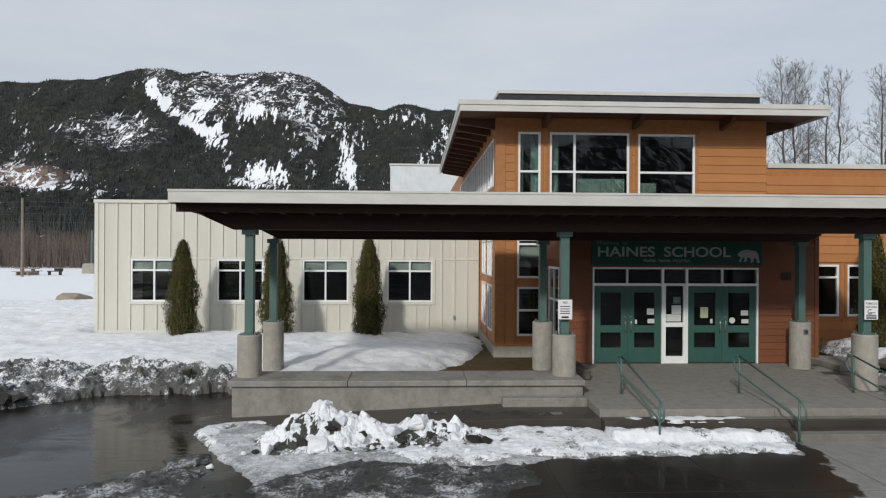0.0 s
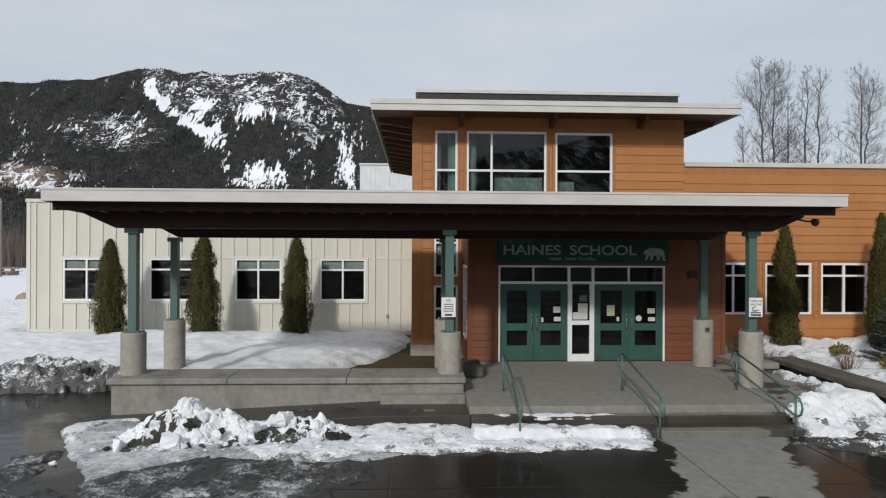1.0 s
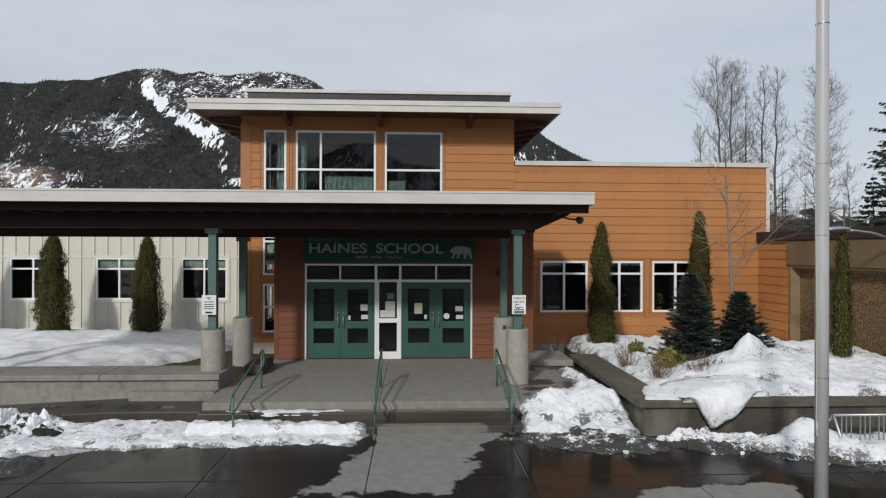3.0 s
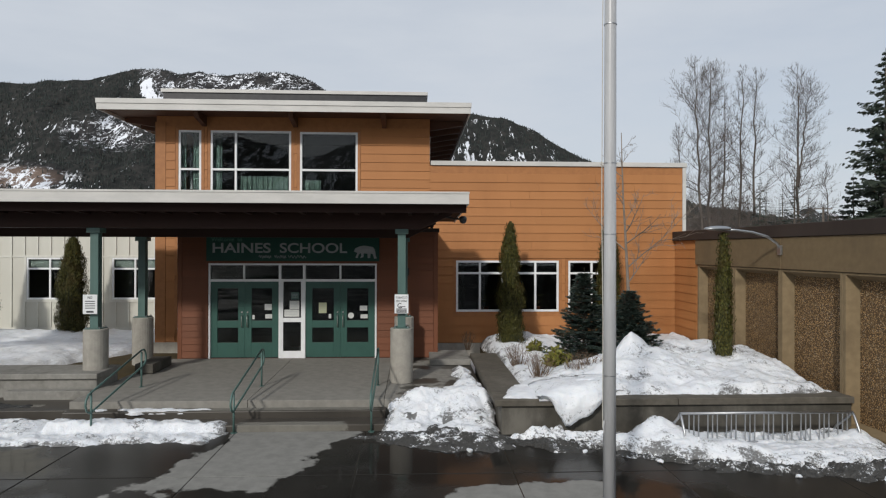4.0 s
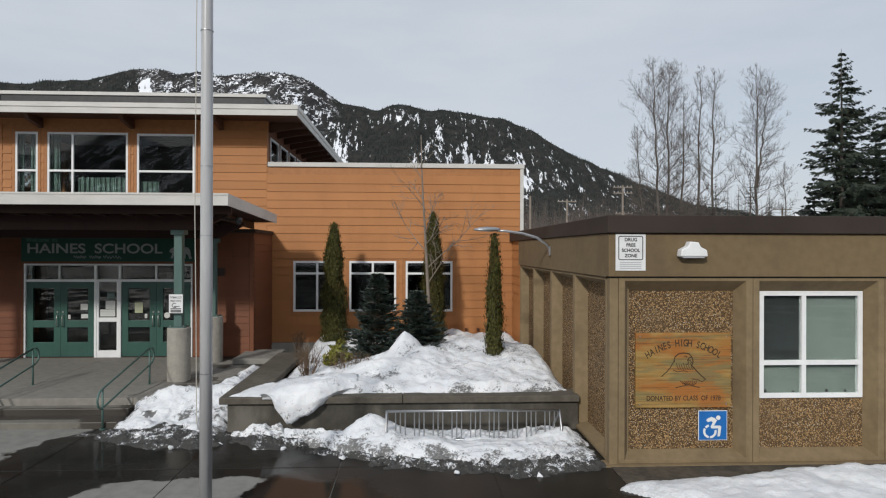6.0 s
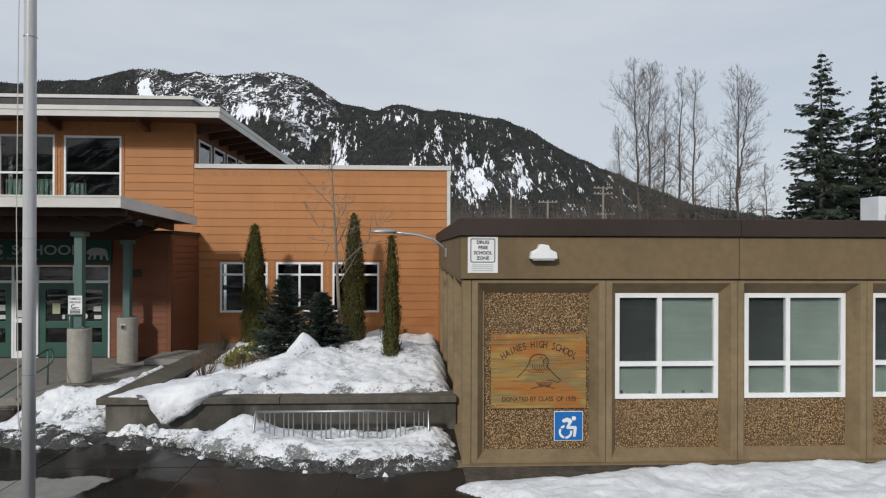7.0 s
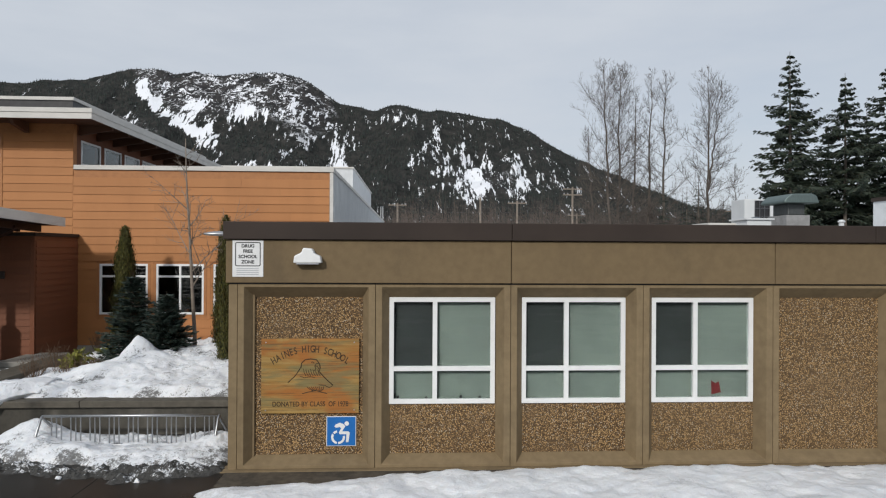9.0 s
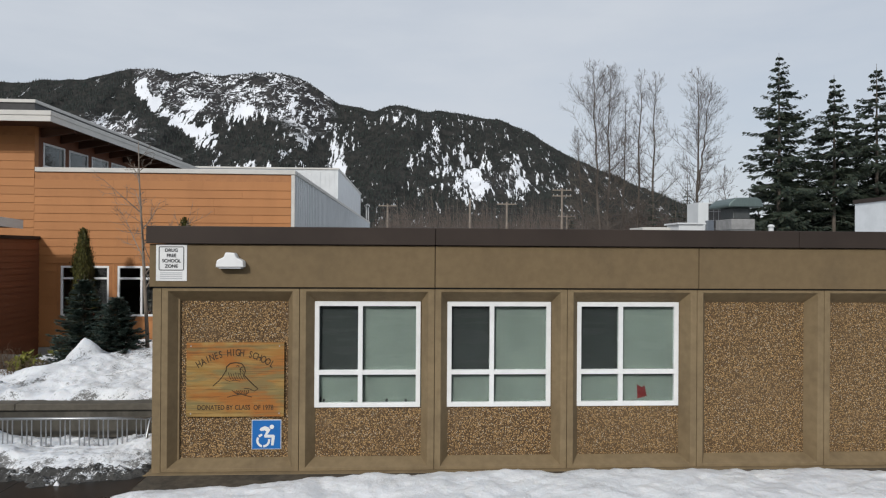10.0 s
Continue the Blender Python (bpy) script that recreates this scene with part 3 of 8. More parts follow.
part("fascia", Mesh().box(CX0, CY0, 4.07, CX1, CY0 + 0.028, 4.335), ROOF_EDGE, can, "pale grey metal fascia", bevel=0.006)
# Added board, set back so no sun reaches the band below the fascia
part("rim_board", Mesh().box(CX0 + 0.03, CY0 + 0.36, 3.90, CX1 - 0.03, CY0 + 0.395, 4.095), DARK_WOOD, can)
part("drip_edge", Mesh().box(CX0 - 0.008, CY0 - 0.014, 4.300, CX1 + 0.008, CY0 - 0.001, 4.342), ROOF_EDGE, can)
for x0, x1 in ((CX0, CX0 + 0.028), (CX1 - 0.028, CX1)):
    m = Mesh()
    o = [(CY0 + 0.03, 4.07), (CY1, 4.07 + slope(CY1)), (CY1, 4.335 + slope(CY1)), (CY0 + 0.03, 4.335)]
    m.add([(x0, y, z) for y, z in o] + [(x1, y, z) for y, z in o], [(3, 2, 1, 0), (4, 5, 6, 7)] + [(i, (i + 1) % 4, 4 + (i + 1) % 4, 4 + i) for i in range(4)])
    part("side_fascia", m, ROOF_EDGE, can)
for yb, zb, xa, xb, top in ((14.1, 3.56, CX0 + 0.25, CX1 - 0.3, 3.98), (16.6, 3.40, CX0 + 0.7, CX1 - 0.6, 3.86)):
    m = Mesh()
    o = [(xa, top), (xa, top - 0.08), (xa + 0.75, zb), (xb - 0.75, zb), (xb, top - 0.08), (xb, top)]
    m.prism(o, front(yb), -0.13, 0.13)
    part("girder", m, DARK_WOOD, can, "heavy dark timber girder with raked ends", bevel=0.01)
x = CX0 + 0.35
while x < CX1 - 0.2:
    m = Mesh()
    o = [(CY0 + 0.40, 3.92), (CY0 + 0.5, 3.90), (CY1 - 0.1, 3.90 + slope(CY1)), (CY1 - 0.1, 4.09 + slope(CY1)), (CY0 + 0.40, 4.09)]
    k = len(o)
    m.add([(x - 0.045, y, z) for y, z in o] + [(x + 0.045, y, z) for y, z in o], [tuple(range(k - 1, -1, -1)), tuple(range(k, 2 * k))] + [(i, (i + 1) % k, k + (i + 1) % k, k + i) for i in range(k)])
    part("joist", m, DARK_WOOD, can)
    x += 0.61


def column(x, y, base, top, square=False):
    c = thing("canopy_column", (x, y, base), "teal square steel post on a grey concrete pedestal", "column", "canopy columns")
    m = Mesh()
    if square:
        m.box(x - 0.26, y - 0.26, base, x + 0.26, y + 0.26, 1.2)
        part("pedestal", m, PED_CONCRETE, c, "square pale concrete pedestal", bevel=0.03)
    else:
        rr = [0.265, 0.265, 0.265, 0.25]
        m.tube([(x, y, base), (x, y, base + 0.3), (x, y, 1.225), (x, y, 1.245)], rr, 28)
        part("pedestal", m, PED_CONCRETE, c, "round pale concrete pedestal", soft=False)
    part("base_plate", Mesh().box(x - 0.18, y - 0.18, 1.246, x + 0.18, y + 0.18, 1.266), TEAL_POST, c)
    m = Mesh().box(x - 0.092, y - 0.092, 1.266, x + 0.092, y + 0.092, top)
    part("post", m, TEAL_POST, c, "teal-painted steel post", bevel=0.004)
    part("saddle", Mesh().box(x - 0.15, y - 0.15, top - 0.11, x + 0.15, y + 0.15, top - 0.002), TEAL_POST, c)
    for dx, dy in ((-1, -1), (1, -1), (-1, 1), (1, 1)):
        part("bolt", Mesh().tube([(x + dx * 0.15, y + dy * 0.15, 1.266), (x + dx * 0.15, y + dy * 0.15, 1.30)], 0.014, 6), GALV, c)
    return c


column(-3.43, 14.1, 0.32, 3.56)
column(3.61, 14.1, 0.32, 3.56)
column(10.63, 14.1, -0.02, 3.56)
column(-3.46, 16.6, -0.28, 3.40)
column(3.62, 16.6, -0.02, 3.40)
column(10.65, 16.6, -0.02, 3.40)


def column_sign(x, y, z, words, label):
    s = thing("post_sign", (x, y, z), label, "sign", "post signs")
    at = front(y)
    part("plate", Mesh().mbox(at, x - 0.16, 0, z, x + 0.16, 0.006, z + 0.44), SIGN_WHITE, s, bevel=0.004)
    for text, dz, size in words:
        lettering("lettering", text, at, x, z + dz, size, SIGN_INK, s, squash=0.8)
    return s


s = column_sign(3.58, 13.89, 1.60, (("NO", 0.345, 0.085),), "white metal notice plate with black lettering on a post")
bars("small_print", front(13.89), [(3.47, 3.69, 1.60 + h, 1.618 + h) for h in (0.28, 0.225, 0.175, 0.125)] + [(3.50, 3.66, 1.63, 1.67)], SIGN_INK, s)
s = column_sign(10.63, 13.89, 1.60, (("TOBACCO", 0.345, 0.07), ("FREE ZONE", 0.265, 0.062)), "white tobacco free zone plate on a teal post")
bars("small_print", front(13.89), [(10.51, 10.75, 1.60 + h, 1.622 + h) for h in (0.09, 0.05, 0.02)] + [(10.58, 10.72, 1.75, 1.765)], SIGN_INK, s)
m = Mesh().tube([(10.60 + 0.055 * math.cos(a), 13.884, 1.78 + 0.05 * math.sin(a)) for a in [math.pi * (0.3 + 1.5 * i / 14) for i in range(15)]], 0.008, 6)
part("emblem", m, SIGN_INK, s)

cctv = thing("security_camera", (11.9, 14.0, 3.7), "small dark dome security camera under the canopy end", "camera")
part("bracket", Mesh().tube([(11.62, 14.0, 3.86), (11.85, 13.95, 3.80), (12.0, 13.95, 3.80)], 0.022, 8), BLACK_PLASTIC, cctv)
m = Mesh()
m.tube([(12.06, 13.95, 3.86), (12.06, 13.95, 3.84), (12.06, 13.95, 3.78), (12.06, 13.95, 3.72), (12.06, 13.95, 3.69)], [0.05, 0.085, 0.09, 0.07, 0.03], 14)
part("dome", m, BLACK_PLASTIC, cctv, soft=True)
box_ = thing("door_opener_plate", (10.65, 16.33, 0.95), "small square push plate on a concrete pedestal", "push plate")
part("plate", Mesh().box(10.58, 16.322, 0.93, 10.72, 16.345, 1.07), GALV, box_, bevel=0.004)
part("button", Mesh().box(10.605, 16.315, 0.955, 10.695, 16.321, 1.045), BLIND_GREY, box_)

# ---------------------------------------------------------------- tower and entrance block
TX0, TX1, TY, VY = 2.75, 11.42, 19.66, 17.28
tower = thing("school_building", (7, 19.7, 0), "two-storey school entrance tower in orange lap siding", "building")
W1, W2, W3 = (3.44, 4.15, 4.5, 6.86), (4.44, 6.98, 4.5, 6.86), (7.26, 9.10, 4.5, 6.84)
L1, L2 = (3.42, 4.18, 2.26, 3.50), (3.42, 4.18, 0.44, 1.99)
at_t = front(TY)
holes = [W1, W2, W3, L1, L2]
m = walled(Mesh(), at_t, TX0, TX1, -0.3, 7.45, holes, 0.2)
tw = part("wall", m, ORANGE_TRIM, tower)
trim_holes = [(a - 0.10, b + 0.10, c - 0.02, d + 0.06) for a, b, c, d in (W1, W2, W3)] + [(a - 0.08, b + 0.12, c - 0.08, d + 0.08) for a, b, c, d in (L1, L2)]
boards(tw, at_t, TX0 + 0.30, TX1, 0.15, 7.1, 0.273, trim_holes, ORANGE, "x", 11)
part("corner_board", Mesh().mbox(at_t, TX0 - 0.03, -0.03, -0.05, TX0 + 0.29, 0, 7.1), ORANGE_TRIM, tower)
for a, b, c, d in (W1, W2, W3, L1, L2):
    for u0, u1, z0, z1 in ((a - 0.09, a - 0.002, c, d), (b + 0.002, b + 0.09, c, d), (a - 0.09, b + 0.09, d + 0.002, d + 0.055)):
        part("trim_board", Mesh().mbox(at_t, u0, -0.03, z0, u1, 0, z1), ORANGE_TRIM, tower)
part("plinth", Mesh().box(TX0 - 0.06, TY - 0.06, -0.35, 4.30, TY - 0.002, 0.12), PED_CONCRETE, tower, bevel=0.01)
window(tower, at_t, *W1, (), (5.62,), blind=[(3.86, 4.09, 4.55, 6.8, CURTAIN), (3.5, 3.62, 4.55, 6.8, CURTAIN)])
window(tower, at_t, *W2, (5.23,), (5.62,), blind=[(5.35, 6.86, 4.55, 5.42, CURTAIN), (4.5, 4.75, 4.55, 6.8, CURTAIN)])
window(tower, at_t, *W3, (), (5.62,), blind=[(7.33, 7.9, 4.55, 5.3, CURTAIN)])
window(tower, at_t, *L1, (), (3.33,), blind=[(3.48, 4.12, 2.6, 3.28, BLIND)])
window(tower, at_t, *L2, (), (1.25,), blind=[])
# left flank
at_l = left_side(TX0)
lh = [(20.3 + 1.75 * i, 21.75 + 1.75 * i, 5.2, 6.75) for i in range(9)]
lh2 = [(20.5, 21.9, 2.26, 3.5), (20.5, 21.9, 0.44, 1.99), (22.3, 23.7, 2.26, 3.5), (22.3, 23.7, 0.44, 1.99)]
lw = part("flank_wall", walled(Mesh(), at_l, TY + 0.2, 46, -0.3, 7.45, lh + lh2, 0.2), ORANGE_TRIM, tower)
boards(lw, at_l, TY + 0.05, 24.5, 0.15, 5.1, 0.273, [(a - 0.05, b + 0.05, c - 0.05, d + 0.05) for a, b, c, d in lh2], ORANGE, "y", 12)
for h in lh:
    window(tower, at_l, *h, ((h[0] + h[1]) / 2,), ())
for h in lh2:
    window(tower, at_l, *h, ((h[0] + h[1]) / 2,), ())
part("flank_plinth", Mesh().box(TX0 - 0.06, TY, -0.35, TX0 - 0.004, 24.5, 0.12), PED_CONCRETE, tower, bevel=0.01)
# right flank above the wing's roof
at_r = right_side(TX1)
rh = [(20.12 + 1.60 * i, 21.45 + 1.60 * i, 6.02, 6.84) for i in range(6)]
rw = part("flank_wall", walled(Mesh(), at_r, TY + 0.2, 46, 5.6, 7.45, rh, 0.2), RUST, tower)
for h in rh:
    window(tower, at_r, *h, (), ())
# roof with its deep eaves
RX0, RX1, RY0, RY1 = 1.51, 12.63, 18.36, 34.0
part("fascia", Mesh().box(RX0, RY0, 7.215, RX1, RY0 + 0.03, 7.40), ROOF_EDGE, tower, "pale grey roof fascia", bevel=0.005)
part("upper_fascia", Mesh().box(RX0 - 0.02, RY0 - 0.025, 7.402, RX1 + 0.02, RY0 + 0.03, 7.545), ROOF_EDGE, tower, bevel=0.005)
for x0, x1 in ((RX0, RX0 + 0.03), (RX1 - 0.03, RX1)):
    part("side_fascia", Mesh().box(x0, RY0 + 0.032, 7.215, x1, RY1, 7.40), ROOF_EDGE, tower)
    part("side_upper_fascia", Mesh().box(x0 - (0.02 if x0 < 5 else 0), RY0 + 0.032, 7.402, x1 + (0 if x0 < 5 else 0.02), RY1, 7.545), ROOF_EDGE, tower)
part("roof", Mesh().box(RX0 + 0.035, RY0 + 0.035, 7.33, RX1 - 0.035, RY1, 7.53), ROOF_TOP, tower)
for i in range(9):
    y = RY0 + 0.04 + i * 0.142
    part("soffit_board", Mesh().box(RX0 + 0.04, y, 7.30, RX1 - 0.04, y + 0.137, 7.326), SOFFIT, tower)
for x0, x1 in ((RX0 + 0.04, TX0 - 0.01), (TX1 + 0.01, RX1 - 0.04)):
    part("side_soffit", Mesh().box(x0, TY + 0.002, 7.30, x1, RY1, 7.326), SOFFIT, tower)
for x in (4.25, 7.12, 9.95):
    m = Mesh()
    m.add([(x - 0.07, y, z) for y, z in ((TY - 0.02, 7.29), (TY - 0.02, 6.98), (18.9, 7.12), (18.75, 7.29))] + [(x + 0.07, y, z) for y, z in ((TY - 0.02, 7.29), (TY - 0.02, 6.98), (18.9, 7.12), (18.75, 7.29))],
          [(0, 1, 2, 3), (7, 6, 5, 4), (0, 4, 5, 1), (1, 5, 6, 2), (2, 6, 7, 3), (3, 7, 4, 0)])
    part("outrigger", m, SOFFIT, tower, "timber roof outrigger")
for i in range(12):
    y = TY + 0.35 + i * 1.2
    for xa, xb in ((TX0 - 0.01, RX0 + 0.12), (TX1 + 0.01, RX1 - 0.12)):
        o = [(xa, 7.29), (xa, 6.98), (xb, 7.16), (xb, 7.29)]
        part("outrigger", Mesh().prism(o, front(y), -0.06, 0.06), SOFFIT, tower)
part("clerestory_band", Mesh().box(2.88, 19.83, 7.53, 11.30, 33.0, 8.098), BLACK_BAND, tower, "black clerestory band")
part("upper_roof", Mesh().box(2.82, 19.78, 8.10, 11.35, 33.2, 8.21), ROOF_EDGE, tower, "raised flat upper roof edge", bevel=0.006)
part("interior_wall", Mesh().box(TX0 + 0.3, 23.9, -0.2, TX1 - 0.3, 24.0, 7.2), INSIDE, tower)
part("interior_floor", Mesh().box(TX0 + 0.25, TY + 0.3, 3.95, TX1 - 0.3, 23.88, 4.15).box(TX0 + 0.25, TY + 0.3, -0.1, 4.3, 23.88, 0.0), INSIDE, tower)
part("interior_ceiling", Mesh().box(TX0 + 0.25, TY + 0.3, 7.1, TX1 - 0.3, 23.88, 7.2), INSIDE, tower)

# entrance block
block = thing("entrance_block", (8, 17.3, 0), "single-storey entrance block in rust-brown lap siding", "entrance")
at_v = front(VY)
VX0, VX1 = 4.32, 11.58
DOOR = (5.15, 9.86, 0.0, 2.68)
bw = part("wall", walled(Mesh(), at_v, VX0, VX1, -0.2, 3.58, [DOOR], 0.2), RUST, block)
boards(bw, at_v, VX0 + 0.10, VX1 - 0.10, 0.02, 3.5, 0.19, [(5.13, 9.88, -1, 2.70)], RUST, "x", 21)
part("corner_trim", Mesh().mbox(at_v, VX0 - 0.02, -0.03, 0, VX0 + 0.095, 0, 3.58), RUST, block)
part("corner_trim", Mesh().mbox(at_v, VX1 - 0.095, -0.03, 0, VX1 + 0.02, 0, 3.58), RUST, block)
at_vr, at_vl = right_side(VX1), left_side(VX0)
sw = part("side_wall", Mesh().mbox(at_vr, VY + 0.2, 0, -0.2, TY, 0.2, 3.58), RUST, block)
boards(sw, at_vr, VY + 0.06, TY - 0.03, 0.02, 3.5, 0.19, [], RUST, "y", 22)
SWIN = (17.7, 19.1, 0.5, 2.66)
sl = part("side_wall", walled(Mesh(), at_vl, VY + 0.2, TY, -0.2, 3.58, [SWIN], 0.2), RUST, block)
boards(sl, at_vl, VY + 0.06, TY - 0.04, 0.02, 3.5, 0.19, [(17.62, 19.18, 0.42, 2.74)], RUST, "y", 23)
window(block, at_vl, *SWIN, (18.4,), (1.7,))
part("roof_cap", Mesh().box(VX0 - 0.05, VY - 0.06, 3.585, VX1 + 0.06, TY - 0.03, 3.69), CAP_BROWN, block, "dark brown roof cap", bevel=0.006)
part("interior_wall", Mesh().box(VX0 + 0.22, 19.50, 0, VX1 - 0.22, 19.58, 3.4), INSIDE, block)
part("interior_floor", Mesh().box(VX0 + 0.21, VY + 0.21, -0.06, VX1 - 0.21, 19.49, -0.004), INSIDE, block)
m = Mesh().mbox(at_v, 10.52, -0.07, 2.34, 10.78, -0.03, 2.56)
light = thing("wall_light", (10.65, VY - 0.05, 2.34), "unlit dark square wall light beside the doors", "wall light")
part("housing", m, CAP_BROWN, light, bevel=0.015)

# doors: white frame, transom lights, two pairs of teal leaves and a sidelight between
doors = thing("entrance_doors", (7.5, VY, 0), "teal double doors with a white frame, transoms and sidelight", "doors")
m = Mesh()
for u0, u1 in ((5.15, 5.20), (9.81, 9.86), (7.10, 7.17), (7.78, 7.85)):
    m.mbox(at_v, u0, -0.03, 0, u1, 0.09, 2.68)
for a, b in ((5.20, 7.10), (7.17, 7.78), (7.85, 9.81)):
    m.mbox(at_v, a, -0.026, 2.63, b, 0.086, 2.68).mbox(at_v, a, -0.026, 2.165, b, 0.086, 2.235)
for u in (6.13, 8.83):
    m.mbox(at_v, u - 0.025, -0.022, 2.235, u + 0.025, 0.08, 2.63)
part("door_frame", m, WHITE, doors, "white aluminium door frame", bevel=0.005)
for a, b in ((5.20, 6.105), (6.155, 7.10), (7.17, 7.78), (7.85, 8.805), (8.855, 9.81)):
    g = part("transom_pane", Mesh().mbox(at_v, a, 0.03, 2.235, b, 0.036, 2.63), GLASS, doors)
    g.visible_shadow = False


def leaf(u0, u1, handle_right):
    m = Mesh()
    g0, g1 = u0 + 0.185, u1 - 0.185
    m.mbox(at_v, u0, 0.012, 0.012, g0, 0.058, 2.16).mbox(at_v, g1, 0.012, 0.012, u1, 0.058, 2.16)
    for z0, z1 in ((0.012, 0.44), (0.86, 1.06), (1.975, 2.16)):
        m.mbox(at_v, g0, 0.012, z0, g1, 0.058, z1)
    d = part("door", m, TEAL, doors, "teal-painted glazed door leaf", bevel=0.004)
    for z0, z1 in ((0.44, 0.86), (1.06, 1.975)):
        g = part("pane", Mesh().mbox(at_v, g0, 0.032, z0, g1, 0.038, z1), GLASS, d)
        g.visible_shadow = False
    u = u1 - 0.075 if handle_right else u0 + 0.075
    part("handle", Mesh().tube([at_v(u, 0.012, 0.88), at_v(u, -0.05, 0.90), at_v(u, -0.06, 0.98), at_v(u, -0.06, 1.12), at_v(u, -0.05, 1.20), at_v(u, 0.012, 1.22)], 0.014, 8), CHROME, d, "chrome pull handle", soft=True)
    part("lock", Mesh().tube([at_v(u, 0.012, 1.30), at_v(u, -0.012, 1.30)], 0.024, 10), CHROME, d)
    part("kick_seal", Mesh().mbox(at_v, u0 + 0.01, 0.004, 0.008, u1 - 0.01, 0.0115, 0.03), BLACK_PLASTIC, d)
    return d


for u0, u1, h in ((5.203, 6.148, True), (6.152, 7.097, False), (7.853, 8.828, True), (8.832, 9.807, False)):
    leaf(u0, u1, h)
m = Mesh().mbox(at_v, 7.17, -0.02, 0.0, 7.78, 0.07, 0.20).mbox(at_v, 7.17, -0.02, 1.02, 7.78, 0.07, 1.14)
m.mbox(at_v, 7.17, -0.015, 0.2, 7.225, 0.07, 1.02).mbox(at_v, 7.725, -0.015, 0.2, 7.78, 0.07, 1.02).mbox(at_v, 7.17, -0.015, 1.14, 7.225, 0.07, 2.165).mbox(at_v, 7.725, -0.015, 1.14, 7.78, 0.07, 2.165)
sd = part("sidelight", m, WHITE, doors, "white framed sidelight between the doors", bevel=0.005)
for z0, z1 in ((0.2, 1.02), (1.14, 2.165)):
    g = part("pane", Mesh().mbox(at_v, 7.225, 0.03, z0, 7.725, 0.036, z1), GLASS, sd)
    g.visible_shadow = False


def notice(u, z, w, h, material, label):
    s = thing("notice", at_v(u, 0.02, z), label, "notice", "door notices")
    part("sheet", Mesh().mbox(at_v, u, 0.0225, z, u + w, 0.025, z + h), material, s)
    bars("print", at_v, [(u + 0.02, u + w * 0.85, z + h * k, z + h * k + 0.008) for k in (0.3, 0.5, 0.7)], GREY_INK, s, -0.018)


notice(7.25, 1.17, 0.42, 0.20, PAPER, "pale green paper notice taped to glass")
notice(7.40, 1.38, 0.27, 0.24, PAPER, "pale green paper notice taped to glass")
notice(7.44, 1.66, 0.22, 0.20, TEAL_POST, "green poster taped inside the sidelight")
notice(8.22, 1.27, 0.22, 0.30, PAPER_TINT, "yellowish framed notice taped to door glass")
notice(8.50, 1.12, 0.07, 0.12, PAPER, "small white sticker on door glass")
notice(6.70, 1.36, 0.20, 0.17, PAPER, "white printed notice on door glass")
notice(6.72, 1.12, 0.20, 0.12, PAPER, "white printed notice on door glass")
notice(6.36, 1.10, 0.06, 0.12, PAPER, "small white sticker on door glass")
notice(9.38, 1.34, 0.21, 0.14, PAPER, "white printed notice on door glass")
notice(9.40, 1.12, 0.20, 0.11, PAPER, "white printed notice on door glass")
rs = thing("round_sticker", at_v(9.13, 0.02, 1.19), "round white sticker on door glass", "sticker")
part("sheet", Mesh().tube([at_v(9.13, 0.024, 1.20), at_v(9.13, 0.021, 1.20)], 0.085, 20), PAPER, rs)

# school sign over the doors
sg = thing("school_sign", (7.5, VY - 0.06, 2.75), "long dark green school name board above the doors", "sign")
part("board", Mesh().mbox(at_v, 5.10, -0.075, 2.745, 9.93, -0.035, 3.455), SIGN_GREEN, sg, bevel=0.006)
at_s = front(VY - 0.075)
lettering("lettering", "HAINES", at_s, 5.25, 2.985, 0.385, PALE_INK, sg, "pale grey raised capital letters", squash=1.26, bold=0.007, align="LEFT")
lettering("lettering", "SCHOOL", at_s, 7.13, 2.985, 0.385, PALE_INK, sg, "pale grey raised capital letters", squash=1.22, bold=0.007, align="LEFT")
lettering("small_lettering", "Welcome", at_s, 5.24, 3.30, 0.16, GREEN_INK, sg, squash=1.0, align="LEFT")
lettering("small_lettering", "to", at_s, 5.96, 3.30, 0.16, GREEN_INK, sg, squash=1.0, align="LEFT")
m = Mesh()
rng = random.Random(5)
for k, (a, b) in enumerate(((6.56, 6.9), (6.98, 7.32), (7.38, 7.88))):
    pts = [(a + (b - a) * i / 26, VY - 0.081, 2.87 + 0.04 * math.sin(i * 1.35 + k) + 0.012 * math.sin(i * 0.5)) for i in range(27)]
    m.tube(pts, 0.009, 4)
part("script", m, PALE_INK, sg, "pale unreadable handwriting line")
bear = [(0, 0.22), (0.04, 0.30), (0.10, 0.33), (0.16, 0.36), (0.28, 0.38), (0.40, 0.36), (0.52, 0.34), (0.58, 0.26), (0.60, 0.10), (0.63, 0.02), (0.56, 0.01), (0.52, 0.13), (0.46, 0.16), (0.45, 0.03), (0.38, 0.02),
        (0.37, 0.15), (0.27, 0.16), (0.26, 0.05), (0.17, 0.03), (0.20, 0.09), (0.19, 0.17), (0.13, 0.12), (0.10, 0.03), (0.04, 0.03), (0.09, 0.17), (0.05, 0.19)]
part("emblem", Mesh().prism([(9.22 + 1.02 * u, 2.81 + z) for u, z in bear], at_s, -0.012, -0.002), PALE_INK, sg, "pale four-legged animal silhouette")

